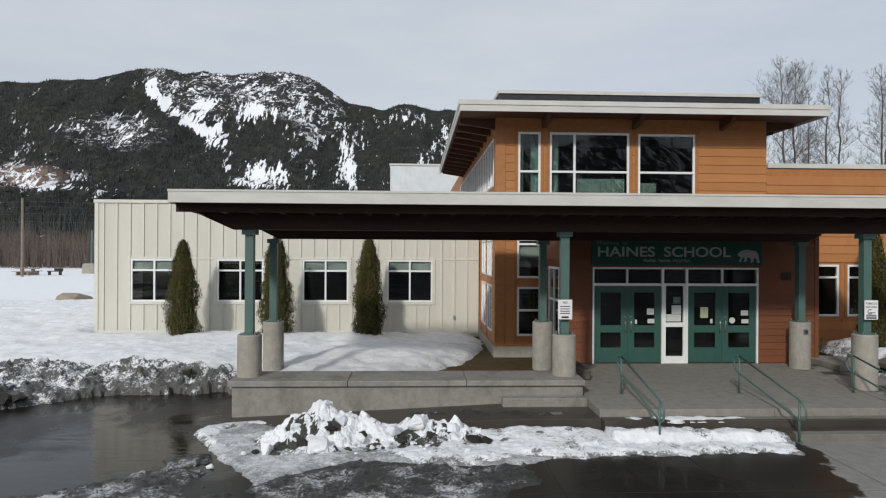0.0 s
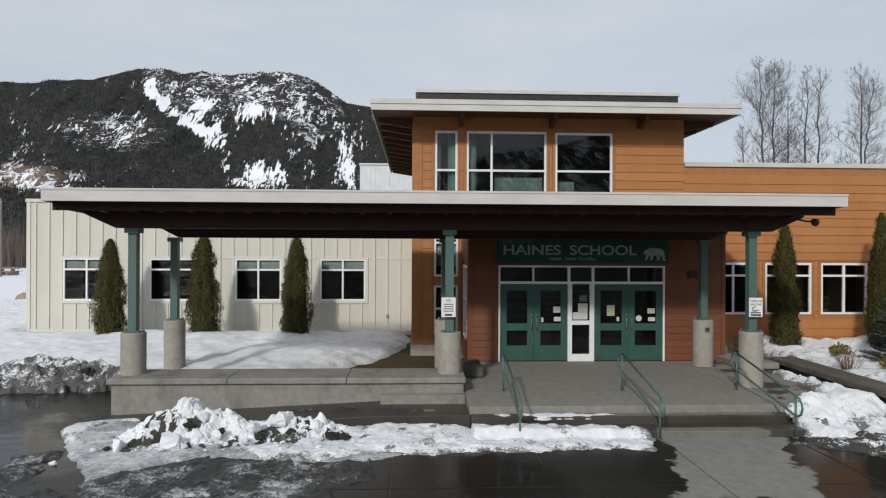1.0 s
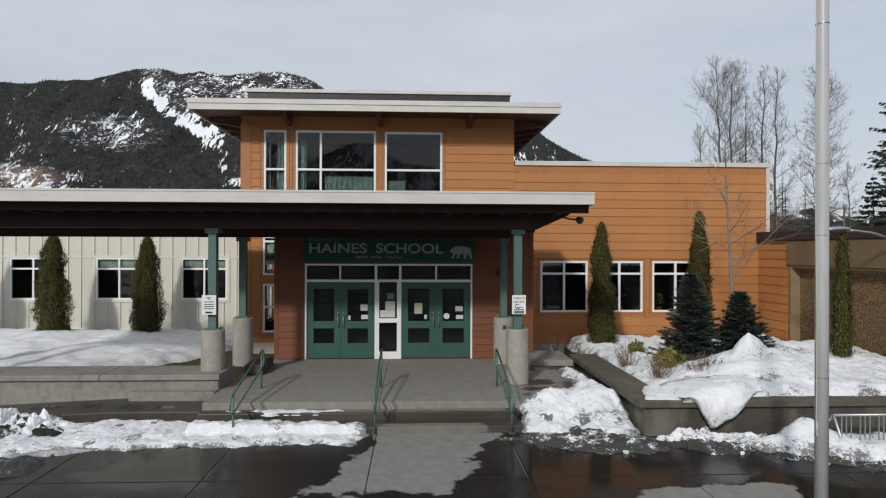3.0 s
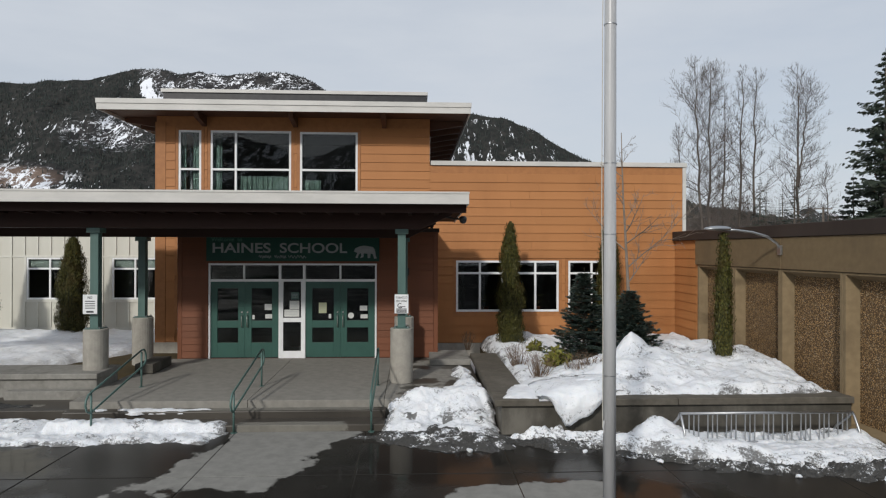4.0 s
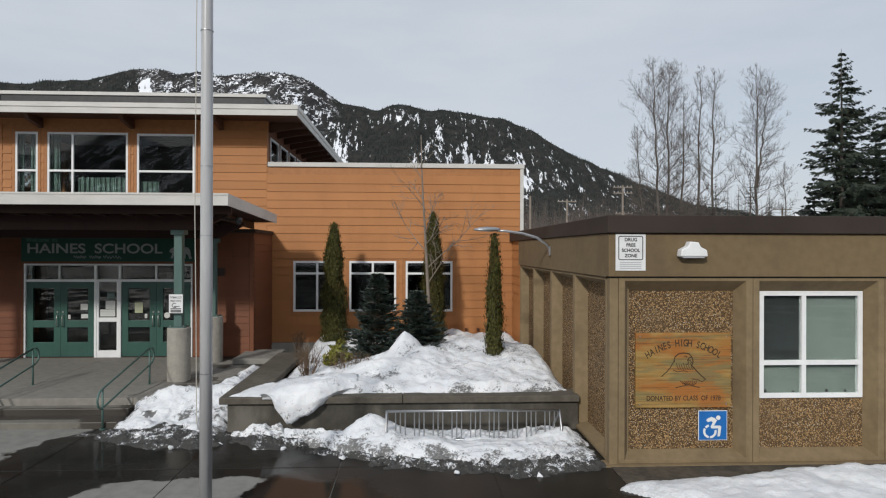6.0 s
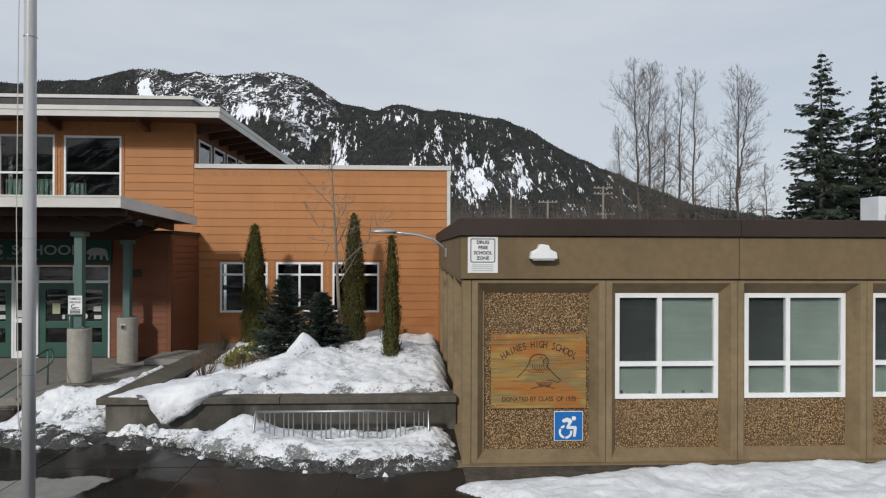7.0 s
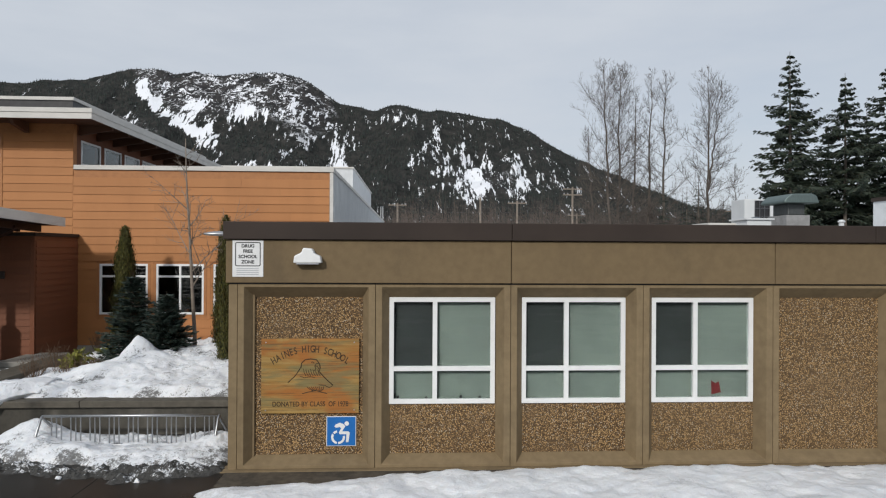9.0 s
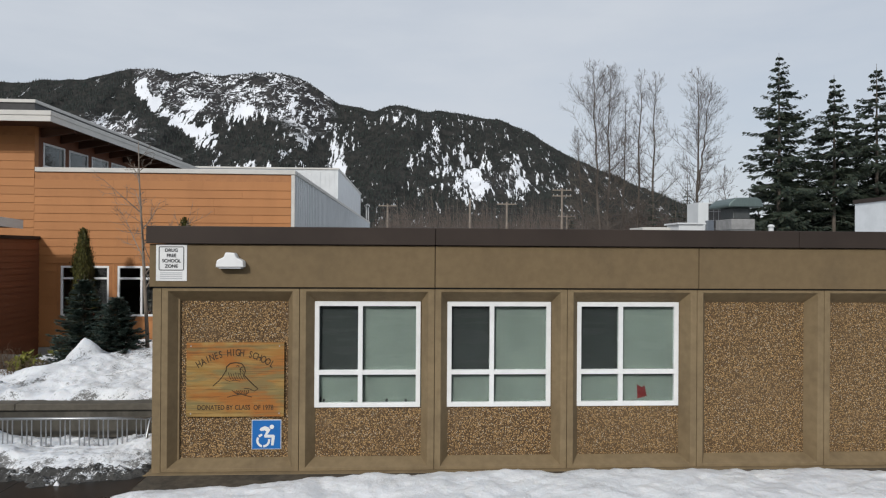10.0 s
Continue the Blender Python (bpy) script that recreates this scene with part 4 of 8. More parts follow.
# ---------------------------------------------------------------- orange wing
wing = thing("school_wing", (15.6, 19.7, 0), "long orange lap-sided school wing with a flat parapet", "building")
WX0, WX1 = TX1, 19.83
OW = [(12.28, 13.83, 1.07, 2.73), (14.10, 15.64, 1.07, 2.73), (15.95, 17.50, 1.07, 2.73)]
ww = part("wall", walled(Mesh(), at_t, WX0, WX1, -0.3, 5.80, OW, 0.2), ORANGE_TRIM, wing)
boards(ww, at_t, WX0 + 0.002, WX1 - 0.09, 0.08, 5.80, 0.273, [(a - 0.10, b + 0.10, c - 0.02, d + 0.02) for a, b, c, d in OW], ORANGE, "x", 31)
part("parapet_cap", Mesh().box(WX0 + 0.03, TY - 0.06, 5.81, WX1 + 0.05, TY + 0.32, 5.955), ROOF_EDGE, wing, "pale grey parapet cap", bevel=0.006)
part("corner_trim", Mesh().mbox(at_t, WX1 - 0.085, -0.03, 0, WX1 + 0.03, 0.0, 5.80), ROOF_EDGE, wing)
for a, b, c, d in OW:
    for u0, u1 in ((a - 0.095, a - 0.002), (b + 0.002, b + 0.095)):
        part("trim_board", Mesh().mbox(at_t, u0, -0.03, c - 0.01, u1, 0, d + 0.01), ORANGE_TRIM, wing)
part("plinth", Mesh().box(VX1 + 0.01, TY - 0.04, -0.35, WX1, TY - 0.002, 0.06), PED_CONCRETE, wing)
for a, b, c, d in OW:
    window(wing, at_t, a, b, c, d, ((a + b) / 2,), (2.32,))
m = Mesh()
for i in range(95):
    y = TY + 0.02 + i * 0.4
    m.box(WX1 - 0.02, y, 3.0, WX1, y + 0.30, 5.82).box(WX1 - 0.02, y + 0.31, 3.0, WX1 + 0.028, y + 0.39, 5.82)
part("metal_side_wall", m, WHITE_METAL, wing, "pale ribbed metal side wall")
part("side_cap", Mesh().box(WX1 - 0.1, TY + 0.33, 5.825, WX1 + 0.06, 57.8, 5.945), ROOF_EDGE, wing)
part("roof", Mesh().box(WX0 + 0.01, TY + 0.33, 5.5, WX1 - 0.11, 54.0, 5.6), ROOF_TOP, wing)
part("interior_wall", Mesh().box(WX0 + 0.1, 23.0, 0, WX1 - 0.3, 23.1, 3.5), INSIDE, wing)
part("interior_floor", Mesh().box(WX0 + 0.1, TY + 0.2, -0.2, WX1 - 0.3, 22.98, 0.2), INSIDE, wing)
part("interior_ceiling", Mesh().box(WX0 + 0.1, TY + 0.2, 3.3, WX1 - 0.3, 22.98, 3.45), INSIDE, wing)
for x in (17.95, 18.35):
    v = thing("wall_vent", (x, TY - 0.05, 0.42), "small square vent hood on the siding", "vent", "wall vents")
    part("hood", Mesh().mbox(at_t, x - 0.09, -0.06, 0.40, x + 0.09, -0.028, 0.56), ORANGE_TRIM, v, bevel=0.008)
    part("pipe", Mesh().tube([at_t(x, -0.06, 0.48), at_t(x, -0.11, 0.47)], 0.05, 12), SOFFIT, v)
for u, z in ((13.30, 0.0), (15.00, 0.0), (16.30, 0.0)):
    p = thing("potted_plant", (u, TY + 0.28, 1.07), "small potted houseplant on the window sill", "plant", "window plants")
    part("pot", Mesh().tube([(u, TY + 0.28, 1.07), (u, TY + 0.28, 1.22)], [0.07, 0.09], 12), RUST, p)
    m, rng = Mesh(), random.Random(int(u * 10))
    for i in range(40):
        a, h, r = rng.uniform(0, 6.3), rng.uniform(0.1, 0.4), rng.uniform(0.03, 0.2)
        c = Vector((u + r * math.cos(a), TY + 0.28 + 0.5 * r * math.sin(a), 1.22 + h))
        e, k = Vector((math.cos(a), 0.3 * math.sin(a), rng.uniform(-0.4, 0.6))) * 0.07, Vector((-math.sin(a), 0.2, 0.3)) * 0.025
        m.add([tuple(c - e), tuple(c + k), tuple(c + e), tuple(c - k)], [(0, 1, 2, 3)])
    part("foliage", m, ARBOR, p)

# taller hall behind
hall = thing("gym_hall", (7.5, 56, 0), "tall pale gymnasium hall behind the school roofs", "building")
m = Mesh().box(-2.0, 55.0, 0, 17.2, 80, 10.45)
for i in range(47):
    m.box(-1.95 + i * 0.408, 54.965, 5.0, -1.90 + i * 0.408, 54.998, 10.40)
part("wall", m, WHITE_METAL, hall)
part("roof_cap", Mesh().box(-2.08, 54.9, 10.455, 17.28, 80.1, 10.60), ROOF_EDGE, hall)
m = Mesh()
for x in (19.60, 19.78):
    m.tube([(x, 56.5, 5.9), (x, 56.5, 7.1), (x, 56.9, 7.25), (x, 57.3, 7.1), (x, 57.3, 5.9)], 0.03, 6)
ladder = thing("roof_ladder", (19.7, 56.5, 5.95), "galvanised roof ladder hoops at the parapet", "ladder")
part("hoop", m, GALV, ladder)

# ---------------------------------------------------------------- cream wing
cream = thing("cream_wing", (-4.6, 24.5, 0), "single-storey cream board-and-batten school wing", "building")
CXL, CXR, CWY, CTOP = -11.94, 2.70, 24.51, 4.86
at_c = front(CWY)
CW = [(a, a + 1.77, 1.10, 2.73) for a in (-10.61, -7.37, -4.12, -0.87)]
part("wall", walled(Mesh(), at_c, CXL, CXR, -0.35, CTOP, CW, 0.2), CREAM, cream)
part("side_wall", Mesh().box(CXL, CWY + 0.2, -0.35, CXL + 0.2, 44, CTOP), CREAM, cream)
part("roof", Mesh().box(CXL + 0.2, CWY + 0.2, 4.5, CXR, 44, 4.6), ROOF_TOP, cream)
part("parapet_cap", Mesh().box(CXL - 0.05, CWY - 0.06, CTOP + 0.003, CXR, CWY + 0.3, 4.985), CREAM_TRIM, cream, "pale metal parapet cap", bevel=0.006)
part("corner_board", Mesh().mbox(at_c, CXL - 0.02, -0.03, -0.05, CXL + 0.12, 0, CTOP), CREAM_TRIM, cream)
m = Mesh()
m.mbox(at_c, CXL + 0.125, -0.026, -0.10, CXR, 0, 0.02)
part("base_trim", m, CREAM_TRIM, cream)
belts = [CXL + 0.13, *[v for a, b, c, d in CW for v in (a - 0.11, b + 0.11)], CXR]
for a, b in list(zip(belts, belts[1:]))[2::2]:
    part("belt_trim", Mesh().mbox(at_c, a, -0.022, 2.735, b, 0, 2.80), CREAM_TRIM, cream)
for a, b, c, d in CW:
    m = Mesh().mbox(at_c, a - 0.10, -0.034, c - 0.10, a - 0.002, 0, d + 0.09).mbox(at_c, b + 0.002, -0.034, c - 0.10, b + 0.10, 0, d + 0.09)
    m.mbox(at_c, a - 0.002, -0.034, d + 0.002, b + 0.002, 0, d + 0.09).mbox(at_c, a - 0.002, -0.04, c - 0.10, b + 0.002, 0, c - 0.002)
    part("window_trim", m, CREAM_TRIM, cream, bevel=0.005)
    shades = [(a + 0.05, (a + b) / 2, 2.32, d - 0.05, BLIND), ((a + b) / 2, b - 0.05, 2.32, d - 0.05, BLIND)] if a != CW[1][0] else []
    window(cream, at_c, a, b, c, d, ((a + b) / 2,), (2.30,), blind=shades)
batten = Mesh().box(0, -0.040, 0, 0.045, 0, 1).data("batten")
batten.materials.append(CREAM_TRIM)
x = CXL + 0.30
BATTENS = []
while x < CXR - 0.06:
    spans = [(0.025, 2.73), (2.805, CTOP)] if x > belts[2] else [(0.025, CTOP)]
    for a, b, c, d in CW:
        if a - 0.16 < x < b + 0.11:
            spans = [(0.025, c - 0.105), (d + 0.095, CTOP)]
    BATTENS += [(x, lo, hi) for lo, hi in spans]
    x += 0.495
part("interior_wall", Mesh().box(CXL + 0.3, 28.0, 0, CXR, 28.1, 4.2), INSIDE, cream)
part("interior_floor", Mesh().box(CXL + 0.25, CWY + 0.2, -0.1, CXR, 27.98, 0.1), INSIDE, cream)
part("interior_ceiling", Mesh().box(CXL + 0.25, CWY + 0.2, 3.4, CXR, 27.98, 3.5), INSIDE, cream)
v = thing("hose_tap", (1.75, CWY - 0.05, 0.45), "small grey outlet box on the cream wall", "outlet")
part("housing", Mesh().mbox(at_c, 1.70, -0.06, 0.42, 1.80, -0.002, 0.58), GALV, v, bevel=0.006)

# ---------------------------------------------------------------- brown precast block
brown = thing("brown_classroom_block", (24, 9.1, GROUND), "low brown precast classroom block with pebble-faced panels", "building")
BX0, BFY, BRY, BAY = 19.45, 9.08, 9.314, 2.286
at_b = front(BFY)
REC = BRY - BFY


def bay_frame(at, u0, u1, deep, seam=0.008, left=0.115, right=0.115, slant_l=0.10, slant_r=0.10, sill=0.225, head=0.225):
    """A splayed precast frame round one bay: flat face, then slanting reveals."""
    m = Mesh()
    a, b = u0 + seam / 2, u1 - seam / 2
    z0, z1 = -0.43, 2.645
    face = [(a, z0), (b, z0), (b, z1), (a, z1)]
    low = min(0.055, 0.5 * sill)
    inner = [(a + left, z0 + low), (b - right, z0 + low), (b - right, z1 - 0.045), (a + left, z1 - 0.045)]
    back = [(a + left + slant_l, z0 + sill), (b - right - slant_r, z0 + sill), (b - right - slant_r, z1 - head), (a + left + slant_l, z1 - head)]
    verts = [at(u, 0, z) for u, z in face] + [at(u, 0, z) for u, z in inner] + [at(u, deep, z) for u, z in back] + [at(u, deep + 0.15, z) for u, z in face] + [at(u, deep + 0.15, z) for u, z in back]
    faces = []
    for i in range(4):
        j = (i + 1) % 4
        faces += [(i, j, 4 + j, 4 + i), (4 + i, 4 + j, 8 + j, 8 + i), (8 + i, 8 + j, 16 + j, 16 + i), (i, 12 + i, 12 + j, j), (12 + i, 16 + i, 16 + j, 12 + j)]
    m.add(verts, faces)
    return m, (back[0][0], back[1][0], back[0][1], back[2][1])


for i in range(8):
    u0 = 19.60 + BAY * i
    m, (a, b, c, d) = bay_frame(at_b, u0, u0 + BAY, REC, left=0.103, right=0.110, slant_l=0.135, slant_r=0.112, sill=0.165)
    part("bay_frame", m, PRECAST, brown, "tan precast concrete bay surround", bevel=0.006)
    if i in (1, 2, 3):
        part("pebble_panel", Mesh().mbox(at_b, a - 0.02, REC + 0.005, c - 0.02, b + 0.02, REC + 0.10, 0.575), PEBBLE, brown, "brown exposed pebble panel")
        split = u0 + 1.008
        sh = [(split, b - 0.05, 1.21, d - 0.05, BLIND), (a + 0.05, split - 0.03, 0.65, 1.17, BLIND), (split, b - 0.05, 0.65, 1.17, BLIND), (a + 0.05, split - 0.03, 1.21, d - 0.05, BLIND_GREY)]
        window(brown, front(BRY - 0.01), a - 0.018, b - 0.012, 0.588, d - 0.004, (split,), (1.19,), bar=0.080, deep=0.07, blind=sh, label="white-framed four-pane classroom window")
    else:
        part("pebble_panel", Mesh().mbox(at_b, a - 0.02, REC + 0.005, c - 0.02, b + 0.02, REC + 0.10, d + 0.02), PEBBLE, brown, "brown exposed pebble panel")
part("corner_pier", Mesh().box(BX0 + 0.004, BFY + 0.004, -0.46, 19.598, BFY + 0.178, 2.645), PRECAST, brown, bevel=0.008)
at_bs = left_side(BX0)
for i in range(4):
    u0 = 9.262 + 2.155 * i
    m, (a, b, c, d) = bay_frame(at_bs, u0, u0 + 2.155, 0.24, left=0.08, right=0.088, slant_l=0.06, slant_r=0.075, sill=0.12, head=0.14)
    part("side_bay_frame", m, PRECAST, brown, bevel=0.006)
    part("pebble_panel", Mesh().mbox(at_bs, a - 0.02, 0.245, c - 0.02, b + 0.02, 0.34, d + 0.02), PEBBLE, brown)
x = 19.42
for k, x1 in enumerate((24.17, 28.75, 33.33, 38.0)):
    part("fascia_panel", Mesh().box(x + (0.0 if k == 0 else 0.006), 9.03, 2.672, x1 - 0.006, 9.20, 3.385), FASCIA_TAN, brown, "tan painted fascia panel", bevel=0.008)
    x = x1
for a, b in ((9.202, 13.5), (13.512, 17.98)):
    part("side_fascia_panel", Mesh().box(19.42, a, 2.655, 19.60, b, 3.385), FASCIA_TAN, brown, bevel=0.008)
# Recessed gap under the fascia; its shadow line is put in as black
part("shadow_gap_strip", Mesh().box(19.47, 9.10, 2.646, 38, 9.19, 2.671), BLACK_BAND, brown)
part("roof_edge", Mesh().box(19.385, 8.97, 3.392, 24.17, 9.35, 3.685).box(24.176, 8.97, 3.392, 30.5, 9.35, 3.685).box(30.506, 8.97, 3.392, 38, 9.35, 3.685), CAP_BROWN, brown, "dark brown metal roof edge", bevel=0.012)
part("side_roof_edge", Mesh().box(19.385, 9.352, 3.392, 19.75, 19.6, 3.685), CAP_BROWN, brown, bevel=0.012)
part("roof", Mesh().box(19.76, 9.36, 3.45, 44, 30, 3.58), ROOF_TOP, brown, "flat grey membrane roof")
link = part("link_wall", Mesh().box(19.50, 17.985, -0.3, 19.7, 19.62, 3.39), ORANGE_TRIM, brown)
at_k = left_side(19.50)
boards(link, at_k, 17.99, 19.60, 0.10, 3.38, 0.273, [], ORANGE, "y", 41)
part("footing", Mesh().box(19.36, 8.96, GROUND - 0.2, 38, 9.30, -0.433), PRECAST, brown, bevel=0.01)
part("end_wall", Mesh().box(37.9, 9.3, GROUND, 38.1, 30, 3.4).box(19.8, 29.8, GROUND, 37.9, 30, 3.4), PRECAST, brown)
part("interior_wall", Mesh().box(21.5, 13.0, -0.4, 37.8, 13.1, 3.3).box(21.4, 9.6, -0.4, 21.5, 13.1, 3.3), INSIDE, brown)
part("interior_floor", Mesh().box(21.5, 9.5, -0.4, 37.8, 12.98, -0.3), INSIDE, brown)
k = thing("red_paper_cutout", (27.8, BRY + 0.07, 0.75), "small red paper cutout stuck inside the window", "paper")
m = Mesh().prism([(27.80, 0.70), (27.97, 0.74), (27.93, 0.93), (27.87, 0.90), (27.79, 0.95)], front(BRY), 0.062, 0.066)
part("sheet", m, painted("red_paper", (0.22, 0.02, 0.018), (0.18, 0.015, 0.015), 0.6), k)
for u, h in ((22.2, 0.09), (22.26, 0.05), (23.35, 0.05), (23.68, 0.04), (22.75, 0.03)):
    k = thing("sill_ornament", (u, BRY + 0.05, 0.67), "small dark figure standing on the window sill", "ornament", "sill ornaments")
    part("figure", Mesh().tube([(u, BRY + 0.055, 0.67), (u, BRY + 0.055, 0.67 + h * 0.6), (u + 0.01, BRY + 0.055, 0.67 + h)], [0.02, 0.024, 0.008], 8), BLACK_PLASTIC, k)

# wall lamp, signs, plaque
lamp = thing("wall_pack_light", (20.78, 9.0, 3.0), "unlit white wall-pack light with a domed hood", "wall light")
m = Mesh()
prof = [(0.0, 0.0), (0.46, 0.0), (0.445, 0.11), (0.34, 0.16), (0.31, 0.235), (0.16, 0.25), (0.13, 0.17), (0.02, 0.12)]
m.prism([(20.55 + u, 3.005 + z) for u, z in prof], front(8.85), 0.0, 0.178)
part("housing", m, WHITE, lamp, "white domed lamp housing", bevel=0.02)
part("lens", Mesh().box(20.60, 8.87, 2.985, 20.96, 9.02, 3.004), GREY_INK, lamp)
dz = thing("zone_sign", (19.78, 9.02, 2.77), "white drug free school zone sign on the fascia", "sign")
at_d = front(9.02)
part("plate", Mesh().mbox(at_d, 19.53, 0, 2.77, 20.035, 0.008, 3.375), SIGN_WHITE, dz, bevel=0.004)
m = Mesh()
u0, u1, z0, z1, w = 19.575, 19.99, 2.945, 3.345, 0.014
m.mbox(at_d, u0 + 0.03, -0.003, z0, u1 - 0.03, -0.001, z0 + w).mbox(at_d, u0 + 0.03, -0.003, z1 - w, u1 - 0.03, -0.001, z1)
m.mbox(at_d, u0, -0.003, z0 + 0.03, u0 + w, -0.001, z1 - 0.03).mbox(at_d, u1 - w, -0.003, z0 + 0.03, u1, -0.001, z1 - 0.03)
for cu, cz, a0 in ((u0 + 0.03, z0 + 0.03, math.pi), (u1 - 0.03, z0 + 0.03, 1.5 * math.pi), (u1 - 0.03, z1 - 0.03, 0), (u0 + 0.03, z1 - 0.03, 0.5 * math.pi)):
    arc = [(a0 + 0.5 * math.pi * i / 5) for i in range(6)]
    o = [(cu + 0.03 * math.cos(a), cz + 0.03 * math.sin(a)) for a in arc] + [(cu + 0.016 * math.cos(a), cz + 0.016 * math.sin(a)) for a in reversed(arc)]
    m.prism(o, at_d, -0.003, -0.001)
part("border", m, SIGN_INK, dz)
for i, text in enumerate(("DRUG", "FREE", "SCHOOL", "ZONE")):
    lettering("lettering", text, at_d, 19.783, 3.258 - i * 0.088, 0.076, SIGN_INK, dz, squash=1.0, bold=0.0015)
bars("small_print", at_d, [(19.60, 19.96, 2.90 - 0.032 * i, 2.913 - 0.032 * i) for i in range(4)], GREY_INK, dz)
ac = thing("accessible_sign", (21.3, BRY - 0.02, -0.12), "blue accessible entrance symbol plate on the pebble wall", "sign")
at_a = front(BRY - 0.022)
part("plate", Mesh().mbox(at_a, 21.05, 0, -0.125, 21.555, 0.008, 0.385), SIGN_WHITE, ac, bevel=0.006)
part("face", Mesh().mbox(at_a, 21.062, -0.004, -0.113, 21.543, -0.001, 0.373), SIGN_BLUE, ac)
m = Mesh()
m.prism([(21.395 + 0.038 * math.cos(a), 0.262 + 0.038 * math.sin(a)) for a in [2 * math.pi * i / 18 for i in range(18)]], at_a, -0.008, -0.005)
for a0, a1 in ((150, 258), (270, 372), (100, 138)):
    arc = [math.radians(a0 + (a1 - a0) * i / 14) for i in range(15)]
    m.prism([(21.25 + 0.118 * math.cos(a), 0.030 + 0.118 * math.sin(a)) for a in arc] + [(21.25 + 0.080 * math.cos(a), 0.030 + 0.080 * math.sin(a)) for a in reversed(arc)], at_a, -0.008, -0.005)
m.prism([(21.185, 0.215), (21.205, 0.245), (21.275, 0.278), (21.335, 0.255), (21.372, 0.215), (21.318, 0.128), (21.425, 0.128), (21.448, 0.105), (21.425, -0.055), (21.383, -0.055), (21.392, 0.080), (21.275, 0.080), (21.262, 0.110),
         (21.300, 0.180), (21.275, 0.205), (21.215, 0.190)], at_a, -0.008, -0.0052)
part("symbol", m, SIGN_WHITE, ac, "white wheel and bar symbol")


def plank_wood():
    k = Mat("weathered_painted_planks", 0.7, 0, 0.3).world()
    g = k.noise(3.0, 7, 0.62, (0.45, 1, 6.0), 0.6)
    c = k.mix(k.ramp(g, 0.34, 0.64), (0.29, 0.165, 0.042), (0.36, 0.235, 0.080))
    c = k.mix(k.math("MULTIPLY", k.ramp(k.noise(1.1, 5, 0.6, (0.8, 1, 1.5), 0.5), 0.46, 0.62), 0.85), c, (0.33, 0.115, 0.024))
    c = k.mix(k.math("MULTIPLY", k.ramp(k.noise(2.0, 7, 0.65, (0.5, 1, 3.4), 0.3), 0.48, 0.62), 0.75), c, (0.17, 0.155, 0.070))
    c = k.mix(k.math("MULTIPLY", k.ramp(k.noise(5.0, 7, 0.65, (0.25, 1, 11.0), 0.3), 0.52, 0.64), 0.6), c, (0.085, 0.055, 0.026))
    k.colour(c).bump(k.noise(30, 4, 0.6, (0.2, 1, 6)), 0.4, 0.004)
    return k.m


PLAQUE_WOOD = plank_wood()
CARVED = painted("burnt_carving", (0.042, 0.024, 0.011), (0.070, 0.042, 0.019), 0.8, 9)
pl = thing("wooden_plaque", (20.78, BRY - 0.04, 0.44), "weathered orange wooden plaque with carved lettering on the wall", "plaque")
for i in range(5):
    part("plank", Mesh().box(19.955, BRY - 0.05, 0.445 + 0.2535 * i, 21.60, BRY - 0.006, 0.445 + 0.2535 * i + 0.2532), PLAQUE_WOOD, pl, bevel=0.0015)
for u, z in ((20.03, 0.50), (21.52, 0.50), (20.03, 1.65), (21.52, 1.65)):
    part("screw", Mesh().tube([(u, BRY - 0.051, z), (u, BRY - 0.056, z)], 0.012, 10), GALV, pl)
at_p = front(BRY - 0.05)
for word, u in (("DONATED", 20.14), ("BY", 20.628), ("CLASS", 20.77), ("OF", 21.085), ("1978", 21.235)):
    lettering("lettering", word, at_p, u, 0.565, 0.118, CARVED, pl, squash=0.80, depth=0.003, bold=0.0015, align="LEFT")
text = "HAINES HIGH SCHOOL"
for i, ch in enumerate(text):
    if ch == " ":
        continue
    f = (i - (len(text) - 1) / 2) / ((len(text) - 1) / 2)
    u, z = 20.78 + 0.62 * f, 1.545 - 0.20 * f * f
    lettering("letter", ch, lambda a, d, b, u=u, z=z, f=f: at_p(u + a * math.cos(-0.5 * f) - b * math.sin(-0.5 * f), d, z + a * math.sin(-0.5 * f) + b * math.cos(-0.5 * f)), 0, -0.06, 0.165, CARVED, pl, squash=0.70, depth=0.003, bold=0.002)
P = lambda u, z: (u, BRY - 0.051, z)


def carve(points, r):
    part("carved_line", Mesh().tube([P(u, z) for u, z in points], r, 5), CARVED, pl)


# bird of prey: head, beak, eye, shoulders, breast feathers, perch
carve([(20.62, 1.22), (20.63, 1.30), (20.69, 1.355), (20.78, 1.37), (20.88, 1.355), (20.93, 1.29), (20.945, 1.22), (20.92, 1.15)], 0.009)
carve([(20.93, 1.30), (20.88, 1.29), (20.85, 1.25), (20.87, 1.20), (20.84, 1.17)], 0.007)
carve([(20.86, 1.25), (20.90, 1.24), (20.92, 1.20)], 0.006)
carve([(20.79, 1.31), (20.82, 1.32), (20.84, 1.30)], 0.007)
carve([(20.63, 1.27), (20.60, 1.20), (20.55, 1.12), (20.50, 1.06), (20.40, 0.97)], 0.008)
carve([(20.92, 1.16), (20.99, 1.08), (21.08, 0.99), (21.16, 0.92)], 0.009)
for j in range(7):
    u = 20.66 + 0.04 * j
    carve([(u, 1.20 - 0.012 * (j % 3)), (u + 0.015, 1.13), (u + 0.045, 1.08)], 0.005)
carve([(20.60, 1.08), (20.68, 1.05), (20.78, 1.07), (20.86, 1.05)], 0.006)
